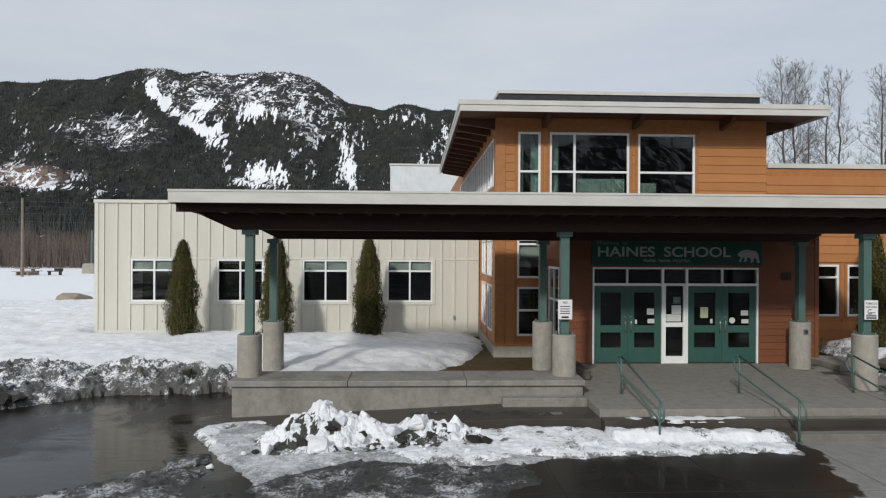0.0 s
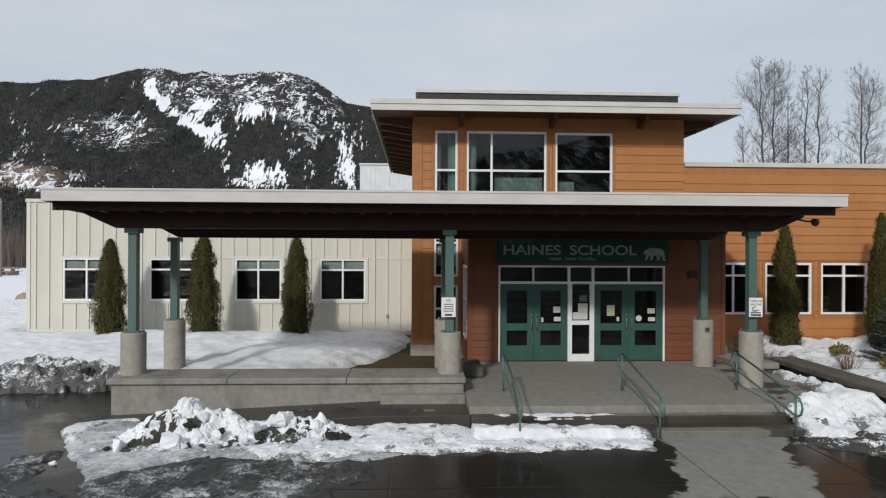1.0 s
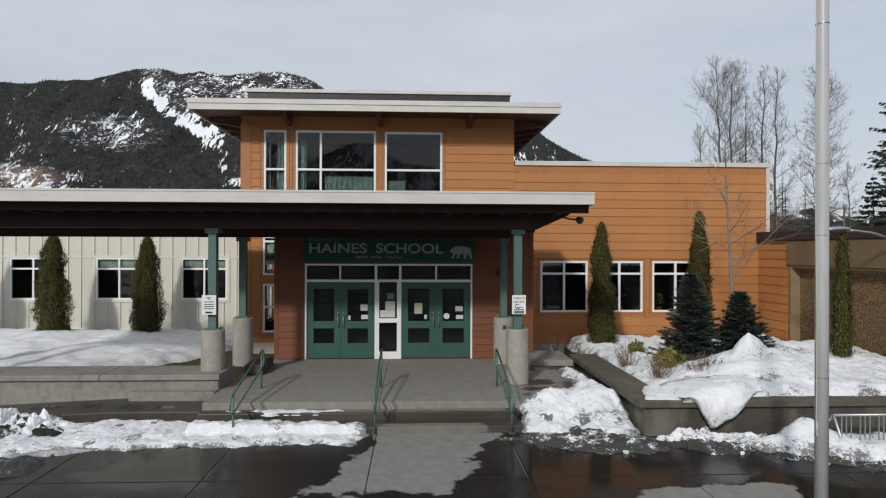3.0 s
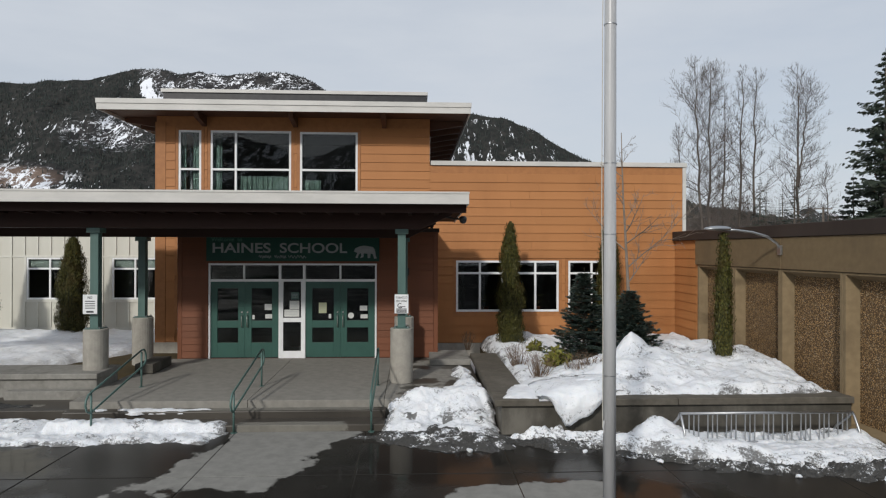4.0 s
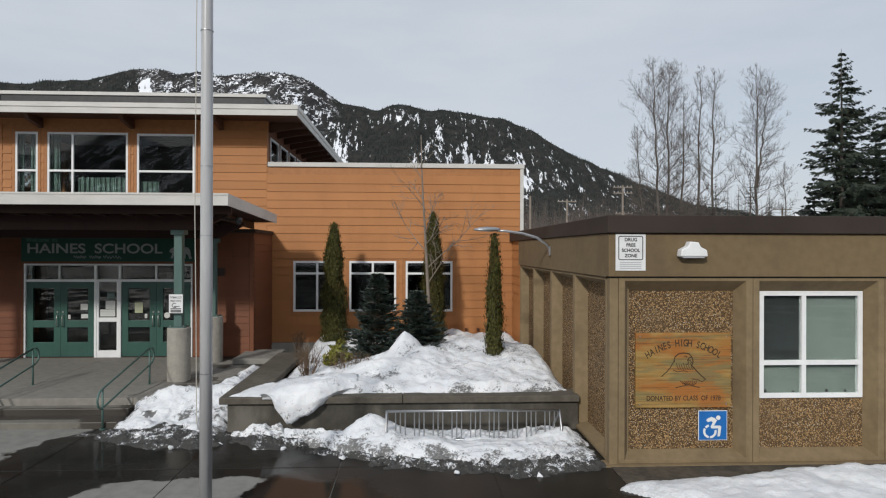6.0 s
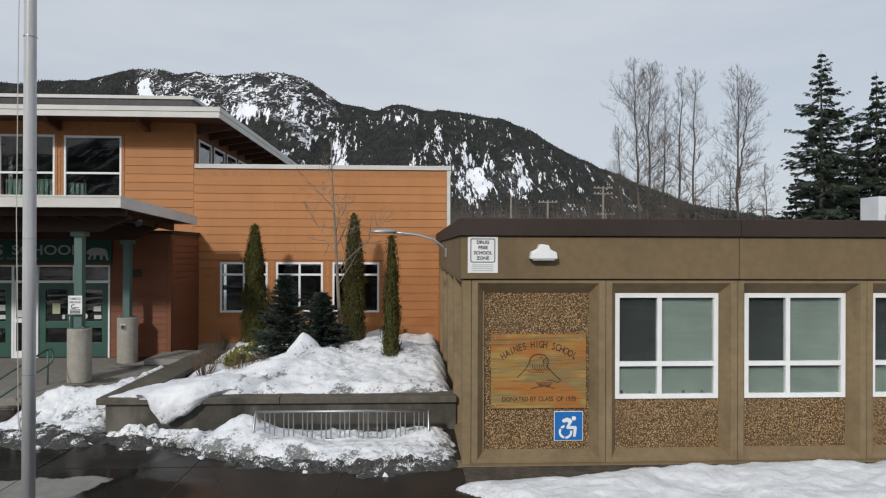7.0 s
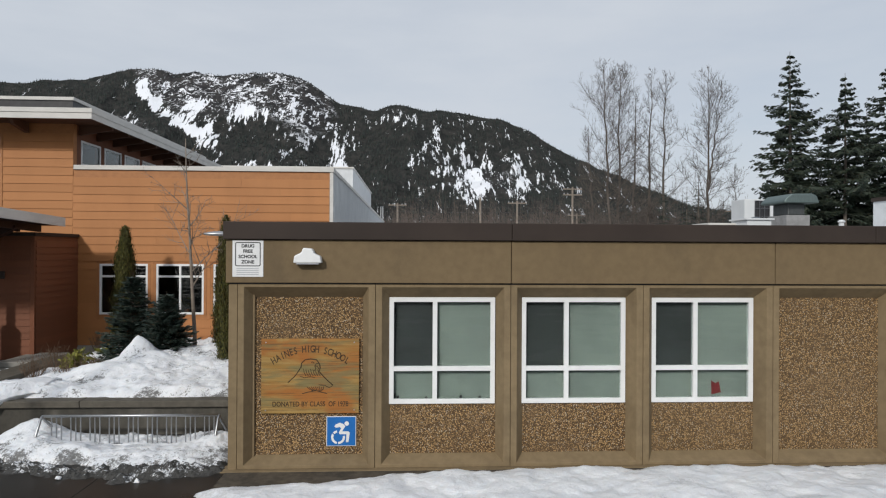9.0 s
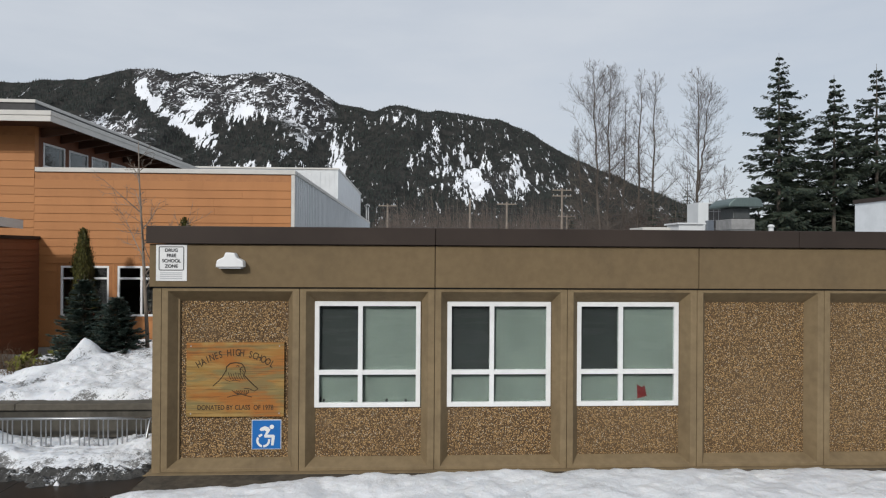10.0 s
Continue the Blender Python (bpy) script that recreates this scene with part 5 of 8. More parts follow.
for j in range(9):
    carve([(20.72 + 0.035 * j, 0.90 - 0.01 * (j % 2)), (20.76 + 0.03 * j, 0.86), (20.83 + 0.016 * j, 0.82)], 0.006)
carve([(20.64, 0.78), (20.76, 0.81), (20.88, 0.83), (20.98, 0.80), (21.06, 0.78)], 0.007)
carve([(20.92, 0.93), (21.02, 0.92), (21.10, 0.88), (21.16, 0.92)], 0.006)

# street-type lamp on the side wall
arm = thing("arm_light", (19.42, 13.5, 3.1), "grey cobra-head lamp on a curved arm from the wall", "lamp")
pts = [(19.40, 13.5, 3.12), (19.34, 13.5, 3.24), (19.10, 13.5, 3.40), (18.75, 13.5, 3.50), (18.35, 13.5, 3.55), (18.15, 13.5, 3.56)]
part("arm", Mesh().tube(pts, 0.03, 10), GALV, arm, soft=True)
part("wall_bracket", Mesh().box(19.372, 13.42, 2.98, 19.418, 13.58, 3.20), GALV, arm, bevel=0.006)
m = Mesh()
for i, (x, w, h) in enumerate(((18.22, 0.05, 0.045), (18.12, 0.09, 0.065), (17.95, 0.13, 0.075), (17.75, 0.14, 0.06), (17.64, 0.09, 0.035), (17.60, 0.02, 0.01))):
    n0 = len(m.v)
    for k in range(12):
        a = 2 * math.pi * k / 12
        m.v.append((x, 13.5 + w * math.cos(a), 3.575 + (h if math.sin(a) > 0 else h * 0.55) * math.sin(a)))
    if i:
        for k in range(12):
            m.f.append((n0 - 12 + k, n0 - 12 + (k + 1) % 12, n0 + (k + 1) % 12, n0 + k))
m.f += [tuple(range(12)), tuple(range(len(m.v) - 12, len(m.v)))]
part("head", m, GALV, arm, "grey cobra-head lamp housing", soft=True)

# ---------------------------------------------------------------- roof equipment
hv = thing("rooftop_unit", (32.4, 16.4, 3.58), "pale rooftop air-conditioning unit with a coil face", "air conditioner")
part("casing", walled(Mesh(), front(16.1), 32.0, 32.86, 3.66, 4.74, [(32.30, 32.76, 3.72, 4.70)], 0.75), WHITE_METAL, hv, bevel=0.01)
part("coil", Mesh().box(32.302, 16.14, 3.722, 32.758, 16.2, 4.698), BLACK_BAND, hv)
m = Mesh()
for i in range(4):
    m.box(32.31 + i * 0.145, 16.11, 3.722, 32.318 + i * 0.145, 16.12, 4.698)
for i in range(3):
    m.box(32.302, 16.121, 3.98 + 0.25 * i, 32.758, 16.129, 3.988 + 0.25 * i)
part("grille", m, GALV, hv)
part("base", Mesh().box(31.9, 16.0, 3.578, 32.9, 16.9, 3.655), GALV, hv)
part("switch_box", Mesh().box(32.20, 15.98, 3.66, 32.40, 16.095, 4.22), steel("blue_grey_steel", (0.28, 0.31, 0.35), 0.5), hv, bevel=0.008)
hv = thing("roof_ventilator", (31.8, 13.6, 3.58), "grey hooded roof ventilator with a domed cap", "ventilator")
part("curb", Mesh().box(31.46, 13.2, 3.578, 32.06, 14.0, 3.86), steel("pale_zinc", (0.30, 0.31, 0.31), 0.6), hv, bevel=0.01)
part("body", Mesh().box(31.48, 13.2, 3.863, 32.06, 14.0, 4.12), ROOF_TOP, hv, bevel=0.01)
part("throat", Mesh().box(31.56, 13.28, 4.123, 31.98, 13.92, 4.40), steel("dull_zinc", (0.16, 0.17, 0.17), 0.6), hv, bevel=0.02)
m = Mesh()
m.prism([(31.34, 4.403), (32.19, 4.403), (32.19, 4.44), (32.13, 4.58), (32.02, 4.63), (31.52, 4.62), (31.40, 4.53), (31.34, 4.46)], front(13.05), 0, 1.05)
part("hood", m, steel("green_grey_zinc", (0.24, 0.30, 0.29), 0.55), hv, "green-grey metal hood", bevel=0.02)
hv = thing("roof_vent_box", (29.2, 10.5, 3.58), "low pale metal vent box on the roof", "vent")
part("casing", Mesh().box(28.94, 10.3, 3.578, 29.42, 10.9, 3.84), WHITE_METAL, hv, bevel=0.01)
part("lid", Mesh().box(28.90, 10.26, 3.843, 29.46, 10.94, 3.875), WHITE_METAL, hv, bevel=0.006)
hv = thing("roof_hatch", (28.7, 11.2, 3.58), "flat pale roof hatch", "hatch")
part("lid", Mesh().box(28.38, 10.73, 3.70, 29.0, 11.5, 3.80), ROOF_EDGE, hv, bevel=0.01)
part("curb", Mesh().box(28.42, 10.78, 3.578, 28.96, 11.45, 3.697), ROOF_TOP, hv)
far = thing("far_hall", (64, 40, GROUND), "distant pale metal hall behind the spruces", "building")
part("wall", Mesh().box(57.3, 36, GROUND, 72, 44.6, 7.05), WHITE_METAL, far)
part("roof_edge", Mesh().box(57.2, 35.9, 7.053, 72.1, 44.7, 7.35), CAP_BROWN, far)
x, y = 30.56, 9.94
hv = thing("vent_pipe", (x, y, 3.58), "short capped roof vent pipe", "vent pipe")
part("pipe", Mesh().tube([(x, y, 3.57), (x, y, 3.79)], 0.045, 12), WHITE_METAL, hv)
part("cap", Mesh().tube([(x, y, 3.792), (x, y, 3.81), (x, y, 3.84)], [0.065, 0.065, 0.03], 12), WHITE_METAL, hv)

# ---------------------------------------------------------------- handrails, bike rack, flagpole


def handrail(x, zfoot=-0.45):
    h = thing("handrail", (x, 12.7, 0), "teal pipe handrail with looped ends on the entrance steps", "handrail", "step handrails")
    r = 0.021
    part("upper_post", Mesh().tube([(x, 13.72, -0.035), (x, 13.72, 0.76)], r, 10), TEAL_POST, h, soft=True)
    part("lower_post", Mesh().tube([(x, 11.50, zfoot), (x, 11.50, 0.34)], r, 10), TEAL_POST, h, soft=True)
    hi, lo = [(x, 13.72, 0.80), (x, 11.55, 0.36)], [(x, 13.72, 0.42), (x, 11.55, -0.02)]
    loop = [hi[0], hi[1], (x, 11.40, 0.325), (x, 11.31, 0.24), (x, 11.29, 0.14), (x, 11.33, 0.03), (x, 11.42, -0.02), lo[1], lo[0],
            (x, 13.85, 0.45), (x, 13.94, 0.53), (x, 13.96, 0.63), (x, 13.92, 0.74), (x, 13.84, 0.80), hi[0]]
    part("rail", Mesh().tube(loop, r, 10), TEAL_POST, h, soft=True)
    for y, z in ((13.72, -0.032), (11.50, zfoot)):
        part("flange", Mesh().tube([(x, y, z), (x, y, z + 0.012)], 0.06, 14), TEAL_POST, h)
    return h


for x in (4.80, 7.47, 10.10):
    handrail(x)

rack = thing("bike_rack", (17.3, 10.4, GROUND), "galvanised bike rack with upright bars half sunk in snow", "bike rack")
ZR = 0.135
part("top_rail", Mesh().tube([(15.72, 10.40, ZR), (18.92, 10.40, ZR)], 0.024, 10), GALV, rack, soft=True)
part("bottom_rail", Mesh().tube([(15.72, 10.40, -0.40), (18.92, 10.40, -0.40)], 0.024, 10), GALV, rack, soft=True)
for x in (15.72, 18.92):
    part("end_hoop", Mesh().tube([(x, 10.40, ZR), (x, 10.34, ZR - 0.05), (x, 10.20, -0.16), (x, 10.15, -0.42)], 0.024, 10), GALV, rack, soft=True)
    part("leg", Mesh().tube([(x, 10.40, ZR), (x, 10.48, ZR - 0.10), (x, 10.85, -0.25), (x, 10.95, -0.42)], 0.024, 10), GALV, rack, soft=True)
x, i = 15.886, 0
while x < 18.85:
    part("bar", Mesh().tube([(x, 10.40, -0.40), (x, 10.40, ZR)], 0.0125, 8), GALV, rack)
    i += 1
    x += 0.088 if i % 3 else 0.170

pole = thing("flagpole", (13.455, 7.29, GROUND), "tall brushed aluminium flagpole on the forecourt", "flagpole")
m = Mesh().tube([(13.455, 7.29, GROUND), (13.455, 7.29, 3.0), (13.455, 7.29, 7.0), (13.455, 7.29, 11.5)], [0.082, 0.080, 0.074, 0.055], 32)
part("shaft", m, ALU, pole, soft=True)
for z in (1.45, 3.28, 4.2, 6.0):
    part("joint_ring", Mesh().tube([(13.455, 7.29, z), (13.455, 7.29, z + 0.012)], 0.0825, 32), GALV, pole)
part("base_collar", Mesh().tube([(13.455, 7.29, GROUND - 0.01), (13.455, 7.29, GROUND + 0.03), (13.455, 7.29, GROUND + 0.09)], [0.19, 0.18, 0.09], 28), ALU, pole, soft=True)
part("halyard", Mesh().tube([(13.35, 7.24, 0.8), (13.345, 7.22, 2.2), (13.325, 7.22, 3.6), (13.335, 7.23, 6), (13.39, 7.26, 11.4)], 0.006, 5), ROPE, pole, "pale halyard rope")
part("cleat", Mesh().tube([(13.37, 7.25, 0.72), (13.36, 7.24, 0.80), (13.37, 7.25, 0.88)], 0.012, 8), ALU, pole)
part("finial", Mesh().tube([(13.455, 7.29, 11.5), (13.455, 7.29, 11.54), (13.455, 7.29, 11.62), (13.455, 7.29, 11.66)], [0.03, 0.07, 0.07, 0.02], 16), ALU, pole, soft=True)

bench = thing("stone_bench_block", (3.6, 15.4, 0), "dark block beside a column on the landing", "bench")
part("block", Mesh().box(4.05, 15.1, 0.0, 4.5, 16.3, 0.24), WET_WALL, bench, bevel=0.02)

# ---------------------------------------------------------------- snow


def inside(poly, X, Y):
    """Signed distance to an outline, positive inside."""
    p = np.array(poly, float)
    best, hit = np.full(X.shape, 1e9), np.zeros(X.shape, bool)
    for (x0, y0), (x1, y1) in zip(p, np.roll(p, -1, 0)):
        dx, dy = x1 - x0, y1 - y0
        t = np.clip(((X - x0) * dx + (Y - y0) * dy) / (dx * dx + dy * dy), 0, 1)
        best = np.minimum(best, np.hypot(X - x0 - t * dx, Y - y0 - t * dy))
        with np.errstate(divide="ignore", invalid="ignore"):
            c = ((y0 > Y) != (y1 > Y)) & (X < dx * (Y - y0) / (dy if dy else 1e-9) + x0)
        hit ^= c
    return np.where(hit, best, -best)


def waves(X, Y, seed, freqs, amps):
    """Smooth random relief from value noise on a lattice."""
    out = np.zeros(X.shape)
    for k, (f, a) in enumerate(zip(freqs, amps)):
        r = np.random.RandomState(seed * 31 + k)
        lat = r.rand(64, 64) * 2 - 1
        u, v = X * f + 13.7 * k, Y * f + 5.1 * k
        i, j = np.floor(u).astype(int), np.floor(v).astype(int)
        a0, b0 = u - i, v - j
        a0, b0 = a0 * a0 * (3 - 2 * a0), b0 * b0 * (3 - 2 * b0)
        g = lambda p, q: lat[p % 64, q % 64]
        out += a * ((g(i, j) * (1 - a0) + g(i + 1, j) * a0) * (1 - b0) + (g(i, j + 1) * (1 - a0) + g(i + 1, j + 1) * a0) * b0)
    return out


def cells(X, Y, size, seed):
    """Cracked blocks: distance to the two nearest cell middles, a random number and a tilt for each cell."""
    r = np.random.RandomState(seed)
    lat = r.rand(64, 64, 5)
    u, v = X / size, Y / size
    i, j = np.floor(u).astype(int), np.floor(v).astype(int)
    f1, f2, out = np.full(X.shape, 9.0), np.full(X.shape, 9.0), np.zeros((3, *X.shape))
    for a in (-1, 0, 1):
        for b in (-1, 0, 1):
            q = lat[(i + a) % 64, (j + b) % 64]
            dx, dy = u - (i + a + q[..., 0]), v - (j + b + q[..., 1])
            d = np.hypot(dx, dy)
            near = d < f1
            f2 = np.where(near, f1, np.minimum(f2, d))
            f1 = np.where(near, d, f1)
            out[0] = np.where(near, q[..., 2], out[0])
            out[1] = np.where(near, (q[..., 3] - 0.5) * dx + (q[..., 4] - 0.5) * dy, out[1])
    return f2 - f1, out[0], out[1]


def grid_mesh(name, X, Y, Z, keep, thin=None):
    ny, nx = X.shape
    verts = np.stack([X, Y, Z], -1).reshape(-1, 3)
    idx = np.arange(ny * nx).reshape(ny, nx)
    q = np.stack([idx[:-1, :-1], idx[:-1, 1:], idx[1:, 1:], idx[1:, :-1]], -1).reshape(-1, 4)
    ok = keep.reshape(-1)[q].any(1)
    q = q[ok]
    used = np.unique(q)
    remap = np.zeros(ny * nx, int)
    remap[used] = np.arange(len(used))
    me = bpy.data.meshes.new(name)
    me.from_pydata(verts[used].tolist(), [], remap[q].tolist())
    me.update()
    if thin is not None:
        me.attributes.new("thin", "FLOAT", "POINT").data.foreach_set("value", thin.reshape(-1)[used].astype(np.float32))
    return smooth(me)


def snow_patch(name, poly, ground, thick, edge, material, label, seed, step=0.06, rough=0.05, fray=0.25, lumps=(), chop=0.0, cones=(), blocks=(), soil=(), crisp=False):
    """Snow lying on the ground inside an outline: thick in the middle, frayed and thin at the edge."""
    p = np.array(poly)
    xs = np.arange(p[:, 0].min() - 0.5, p[:, 0].max() + 0.5, step)
    ys = np.arange(p[:, 1].min() - 0.5, p[:, 1].max() + 0.5, step)
    X, Y = np.meshgrid(xs, ys)
    d = inside(poly, X, Y) + waves(X, Y, seed, (0.9, 2.3, 5.5, 12.0), (fray, fray * 0.6, fray * 0.4, fray * 0.25))
    t = np.clip(d / edge, 0, 1)
    low = 0.95 if material in (SNOW_GRIT, SLUSH) else 0.5
    H = thick * t ** low * (1 + waves(X, Y, seed + 1, (0.7, 1.7), (0.25, 0.15))) + rough * waves(X, Y, seed + 2, (1.6, 3.8, 8.0, 15.0), (1.0, 0.7, 0.5, 0.3)) * np.clip(t * 2, 0, 1)
    for x, y, r, h in lumps:
        H = H + h * np.exp(-((X - x) ** 2 + (Y - y) ** 2) / (r * r)) * (1 + chop * waves(X, Y, seed + 3, (2.5, 5.0, 9.0), (0.5, 0.4, 0.3)))
    H = np.where(d > 0, H, -0.03 + 0.05 * np.clip(d, -1, 0))
    if chop:
        H = H - chop * 0.5 * np.clip(waves(X, Y, seed + 4, (1.6, 3.4, 7.0), (1.0, 0.6, 0.4)) - 0.22, 0, 1) * (d > 0)
    peak = np.zeros(X.shape)
    for x, y, r, h in cones:
        peak = np.maximum(peak, h * np.clip(1 - np.hypot(X - x, (Y - y) * 1.1) / r, 0, 1) ** 0.9)
    H = H + peak * (d > 0)
    thin = np.clip(1 - t, 0, 1)
    for k, (size, amp) in enumerate(blocks):
        wob = size * 0.25
        gap, pick, tilt = cells(X + wob * waves(X, Y, seed + 7, (2 / size,), (1,)), Y + wob * waves(X, Y, seed + 8, (2 / size,), (1,)), size, seed + 40 + k)
        H = H + amp * ((pick - 0.35) * 1.3 + 1.6 * tilt) * np.clip(gap * 3.5, 0, 1) * np.clip(t * 1.6, 0, 1)
        for x, y, r in soil if k else ():
            thin = np.where((np.hypot(X - x, Y - y) < r * (0.55 + 0.9 * pick)) & (pick < 0.6), np.maximum(thin, 1.6), thin)
    me = grid_mesh(name, X, Y, (ground(X, Y) if callable(ground) else ground) + H, H > -0.025, thin)
    if crisp:
        me.polygons.foreach_set("use_smooth", [False] * len(me.polygons))
    return tagged(part(name, me, material, fix=False), label, "snow", kind="stuff")


# field and lawn snow, with the ploughed bank along the drive
snow_patch("lawn_snow", [(-34, 17.2), (-9, 17.0), (-4.3, 16.6), (-3.2, 14.75), (-1.6, 14.75), (-0.3, 15.7), (1.2, 17.6), (2.3, 20.4), (2.55, 22.6), (2.3, 24.55), (-12.2, 24.55), (-12.4, 40), (-34, 40)],
           -0.24, 0.27, 1.1, SNOW, "smooth old snow covering the school lawn", 3, 0.10, 0.030, 0.22, [(-1.8, 19.5, 1.9, 0.10), (-6.5, 21.5, 2.2, 0.08), (-1.4, 22.4, 1.0, 0.10), (-4.7, 22.2, 1.0, 0.10)])
snow_patch("ploughed_bank", [(-20, 12.4), (-12, 12.9), (-8.9, 14.1), (-7.4, 15.75), (-4.35, 15.85), (-3.9, 16.9), (-5.4, 18.0), (-8.5, 18.2), (-12, 17.5), (-20, 17.4)],
           GROUND, 0.46, 0.8, SNOW_DIRTY, "gritty grey ploughed snow bank along the drive", 8, 0.045, 0.06, 0.28, [(-8.8, 15.3, 0.8, 0.12), (-6.0, 16.8, 0.8, 0.10), (-11, 14.6, 1.1, 0.15)], 0.30,
           blocks=[(0.55, 0.20), (0.20, 0.09), (0.09, 0.03)], crisp=True)
# strip before the landing, with the shovelled pile at its end
snow_patch("walk_snow", [(-0.6, 12.22), (1.2, 12.26), (3.0, 12.25), (3.9, 12.2), (5.0, 12.04), (7.15, 12.02), (7.40, 11.7), (7.5, 11.3), (7.15, 10.72), (5.8, 10.72), (4.2, 10.85), (2.6, 10.75), (1.7, 10.35), (0.4, 10.5), (-0.5, 10.9)],
           lambda X, Y: np.where((Y > 11.55) & (X > 3.93), -0.335, np.where((Y > 11.40) & (X > 3.93), -0.335 - 0.13 * (11.55 - Y) / 0.15, -0.468)), 0.088, 0.26, SNOW_HEAP, "trampled snow strip in front of the landing", 14, 0.032, 0.016, 0.20,
           [(2.4, 11.9, 0.6, 0.10), (3.4, 12.0, 0.5, 0.09), (1.2, 11.9, 0.6, 0.06)], 0.10, blocks=[(0.5, 0.03), (0.17, 0.022), (0.07, 0.011)], soil=[(1.9, 11.5, 0.12), (3.2, 11.9, 0.10), (2.6, 11.75, 0.08)])
snow_patch("snow_remnant", [(0.2, 13.1), (1.0, 13.2), (2.0, 13.05), (2.9, 12.75), (2.2, 12.55), (1.2, 12.75), (0.4, 12.8)], lambda X, Y: np.minimum(-0.185, -0.458 + 0.0479 * (X + 3.6)) - 0.012, 0.04, 0.3, SLUSH, "thin remnant of melting snow below the wall", 15, 0.035, 0.02, 0.25)
snow_patch("step_snow", [(4.3, 12.34), (5.2, 12.36), (6.0, 12.33), (7.0, 12.35), (6.8, 12.16), (5.6, 12.12), (4.6, 12.15)], -0.192, 0.03, 0.12, SNOW, "thin snow remnant lying on the step", 16, 0.025, 0.012, 0.14)
snow_patch("crust_sheet", [(-3.85, 12.2), (-3.75, 12.9), (-3.2, 13.05), (-2.3, 12.9), (-1.9, 12.2), (-0.9, 11.4), (0.2, 11.2), (1.3, 11.1), (2.6, 10.75), (2.3, 10.45), (0.6, 10.5), (-0.65, 10.58), (-1.35, 10.3), (-1.8, 9.95), (-2.15, 9.35), (-2.75, 10.35)],
           GROUND - 0.012, 0.065, 0.14, ICE_CRUST, "flat icy crust around the shovelled pile", 19, 0.03, 0.014, 0.12, (), 0.06)
snow_patch("crust_rim", [(-3.95, 12.3), (-3.8, 12.8), (-3.3, 13.1), (-2.9, 13.15), (-2.75, 12.9), (-3.2, 12.8), (-3.5, 12.4), (-3.3, 11.6), (-3.0, 11.0), (-3.25, 11.05)],
           GROUND, 0.075, 0.10, SNOW_HEAP, "white raised rim of the icy crust", 20, 0.03, 0.012, 0.06, (), 0.05, blocks=[(0.25, 0.02)])
snow_patch("shovelled_pile", [(-2.7, 11.2), (-2.75, 11.9), (-2.1, 12.4), (-1.1, 12.75), (-0.3, 12.45), (0.6, 12.35), (1.6, 12.2), (1.75, 11.6), (1.2, 11.25), (0.3, 11.3), (-0.5, 11.0), (-1.1, 10.65), (-1.6, 10.75), (-2.2, 10.85)],
           GROUND, 0.10, 0.30, SNOW_PILE, "jagged pile of shovelled snow and soil", 21, 0.02, 0.03, 0.14, (), 0.12,
           cones=[(-1.52, 12.05, 0.95, 0.56), (-1.95, 11.80, 0.70, 0.22), (-0.80, 12.05, 0.75, 0.24), (0.25, 12.05, 0.70, 0.24), (0.85, 12.0, 0.6, 0.12)],
           blocks=[(0.40, 0.12), (0.20, 0.075), (0.09, 0.035)], soil=[(-1.80, 11.55, 0.34), (-2.03, 11.13, 0.26), (-1.30, 11.62, 0.18), (-0.5, 11.2, 0.30), (0.09, 11.65, 0.24), (0.68, 11.70, 0.24), (-1.0, 11.0, 0.18), (-2.5, 12.1, 0.18), (1.3, 11.5, 0.2)], crisp=True)
PILE = [(-1.50, 12.05, 0.18, 0.10), (-1.45, 11.0, -0.28, 0.20), (-2.32, 11.0, -0.33, 0.14), (0.28, 11.85, -0.16, 0.17), (-1.15, 11.8, -0.06, 0.13), (0.95, 11.75, -0.22, 0.12), (-0.15, 11.65, -0.22, 0.13), (-0.62, 11.95, -0.14, 0.10), (-1.95, 11.6, -0.12, 0.11), (-0.75, 11.35, -0.25, 0.10)]
snow_patch("slush_sheet", [(-5.2, 9.3), (-4.6, 10.1), (-3.9, 10.7), (-3.5, 10.8), (-3.0, 10.0), (-2.6, 9.2), (-2.2, 8.6), (-1.6, 7.6), (-4.0, 7.4), (-5.9, 8.2)],
           GROUND - 0.012, 0.05, 0.25, SLUSH, "thin melting slush over the wet asphalt", 33, 0.035, 0.035, 0.30, blocks=[(0.25, 0.03), (0.10, 0.02)])
snow_patch("slush_film", [(-2.3, 9.6), (-1.7, 10.1), (-0.7, 10.6), (0.6, 10.6), (2.1, 10.5), (2.3, 9.7), (1.75, 9.0), (1.5, 8.0), (0.6, 7.5), (-1.2, 7.6), (-2.2, 8.6)],
           GROUND - 0.014, 0.045, 0.22, SLUSH, "grey film of refrozen slush on asphalt", 34, 0.035, 0.032, 0.30, blocks=[(0.25, 0.03), (0.10, 0.02)])
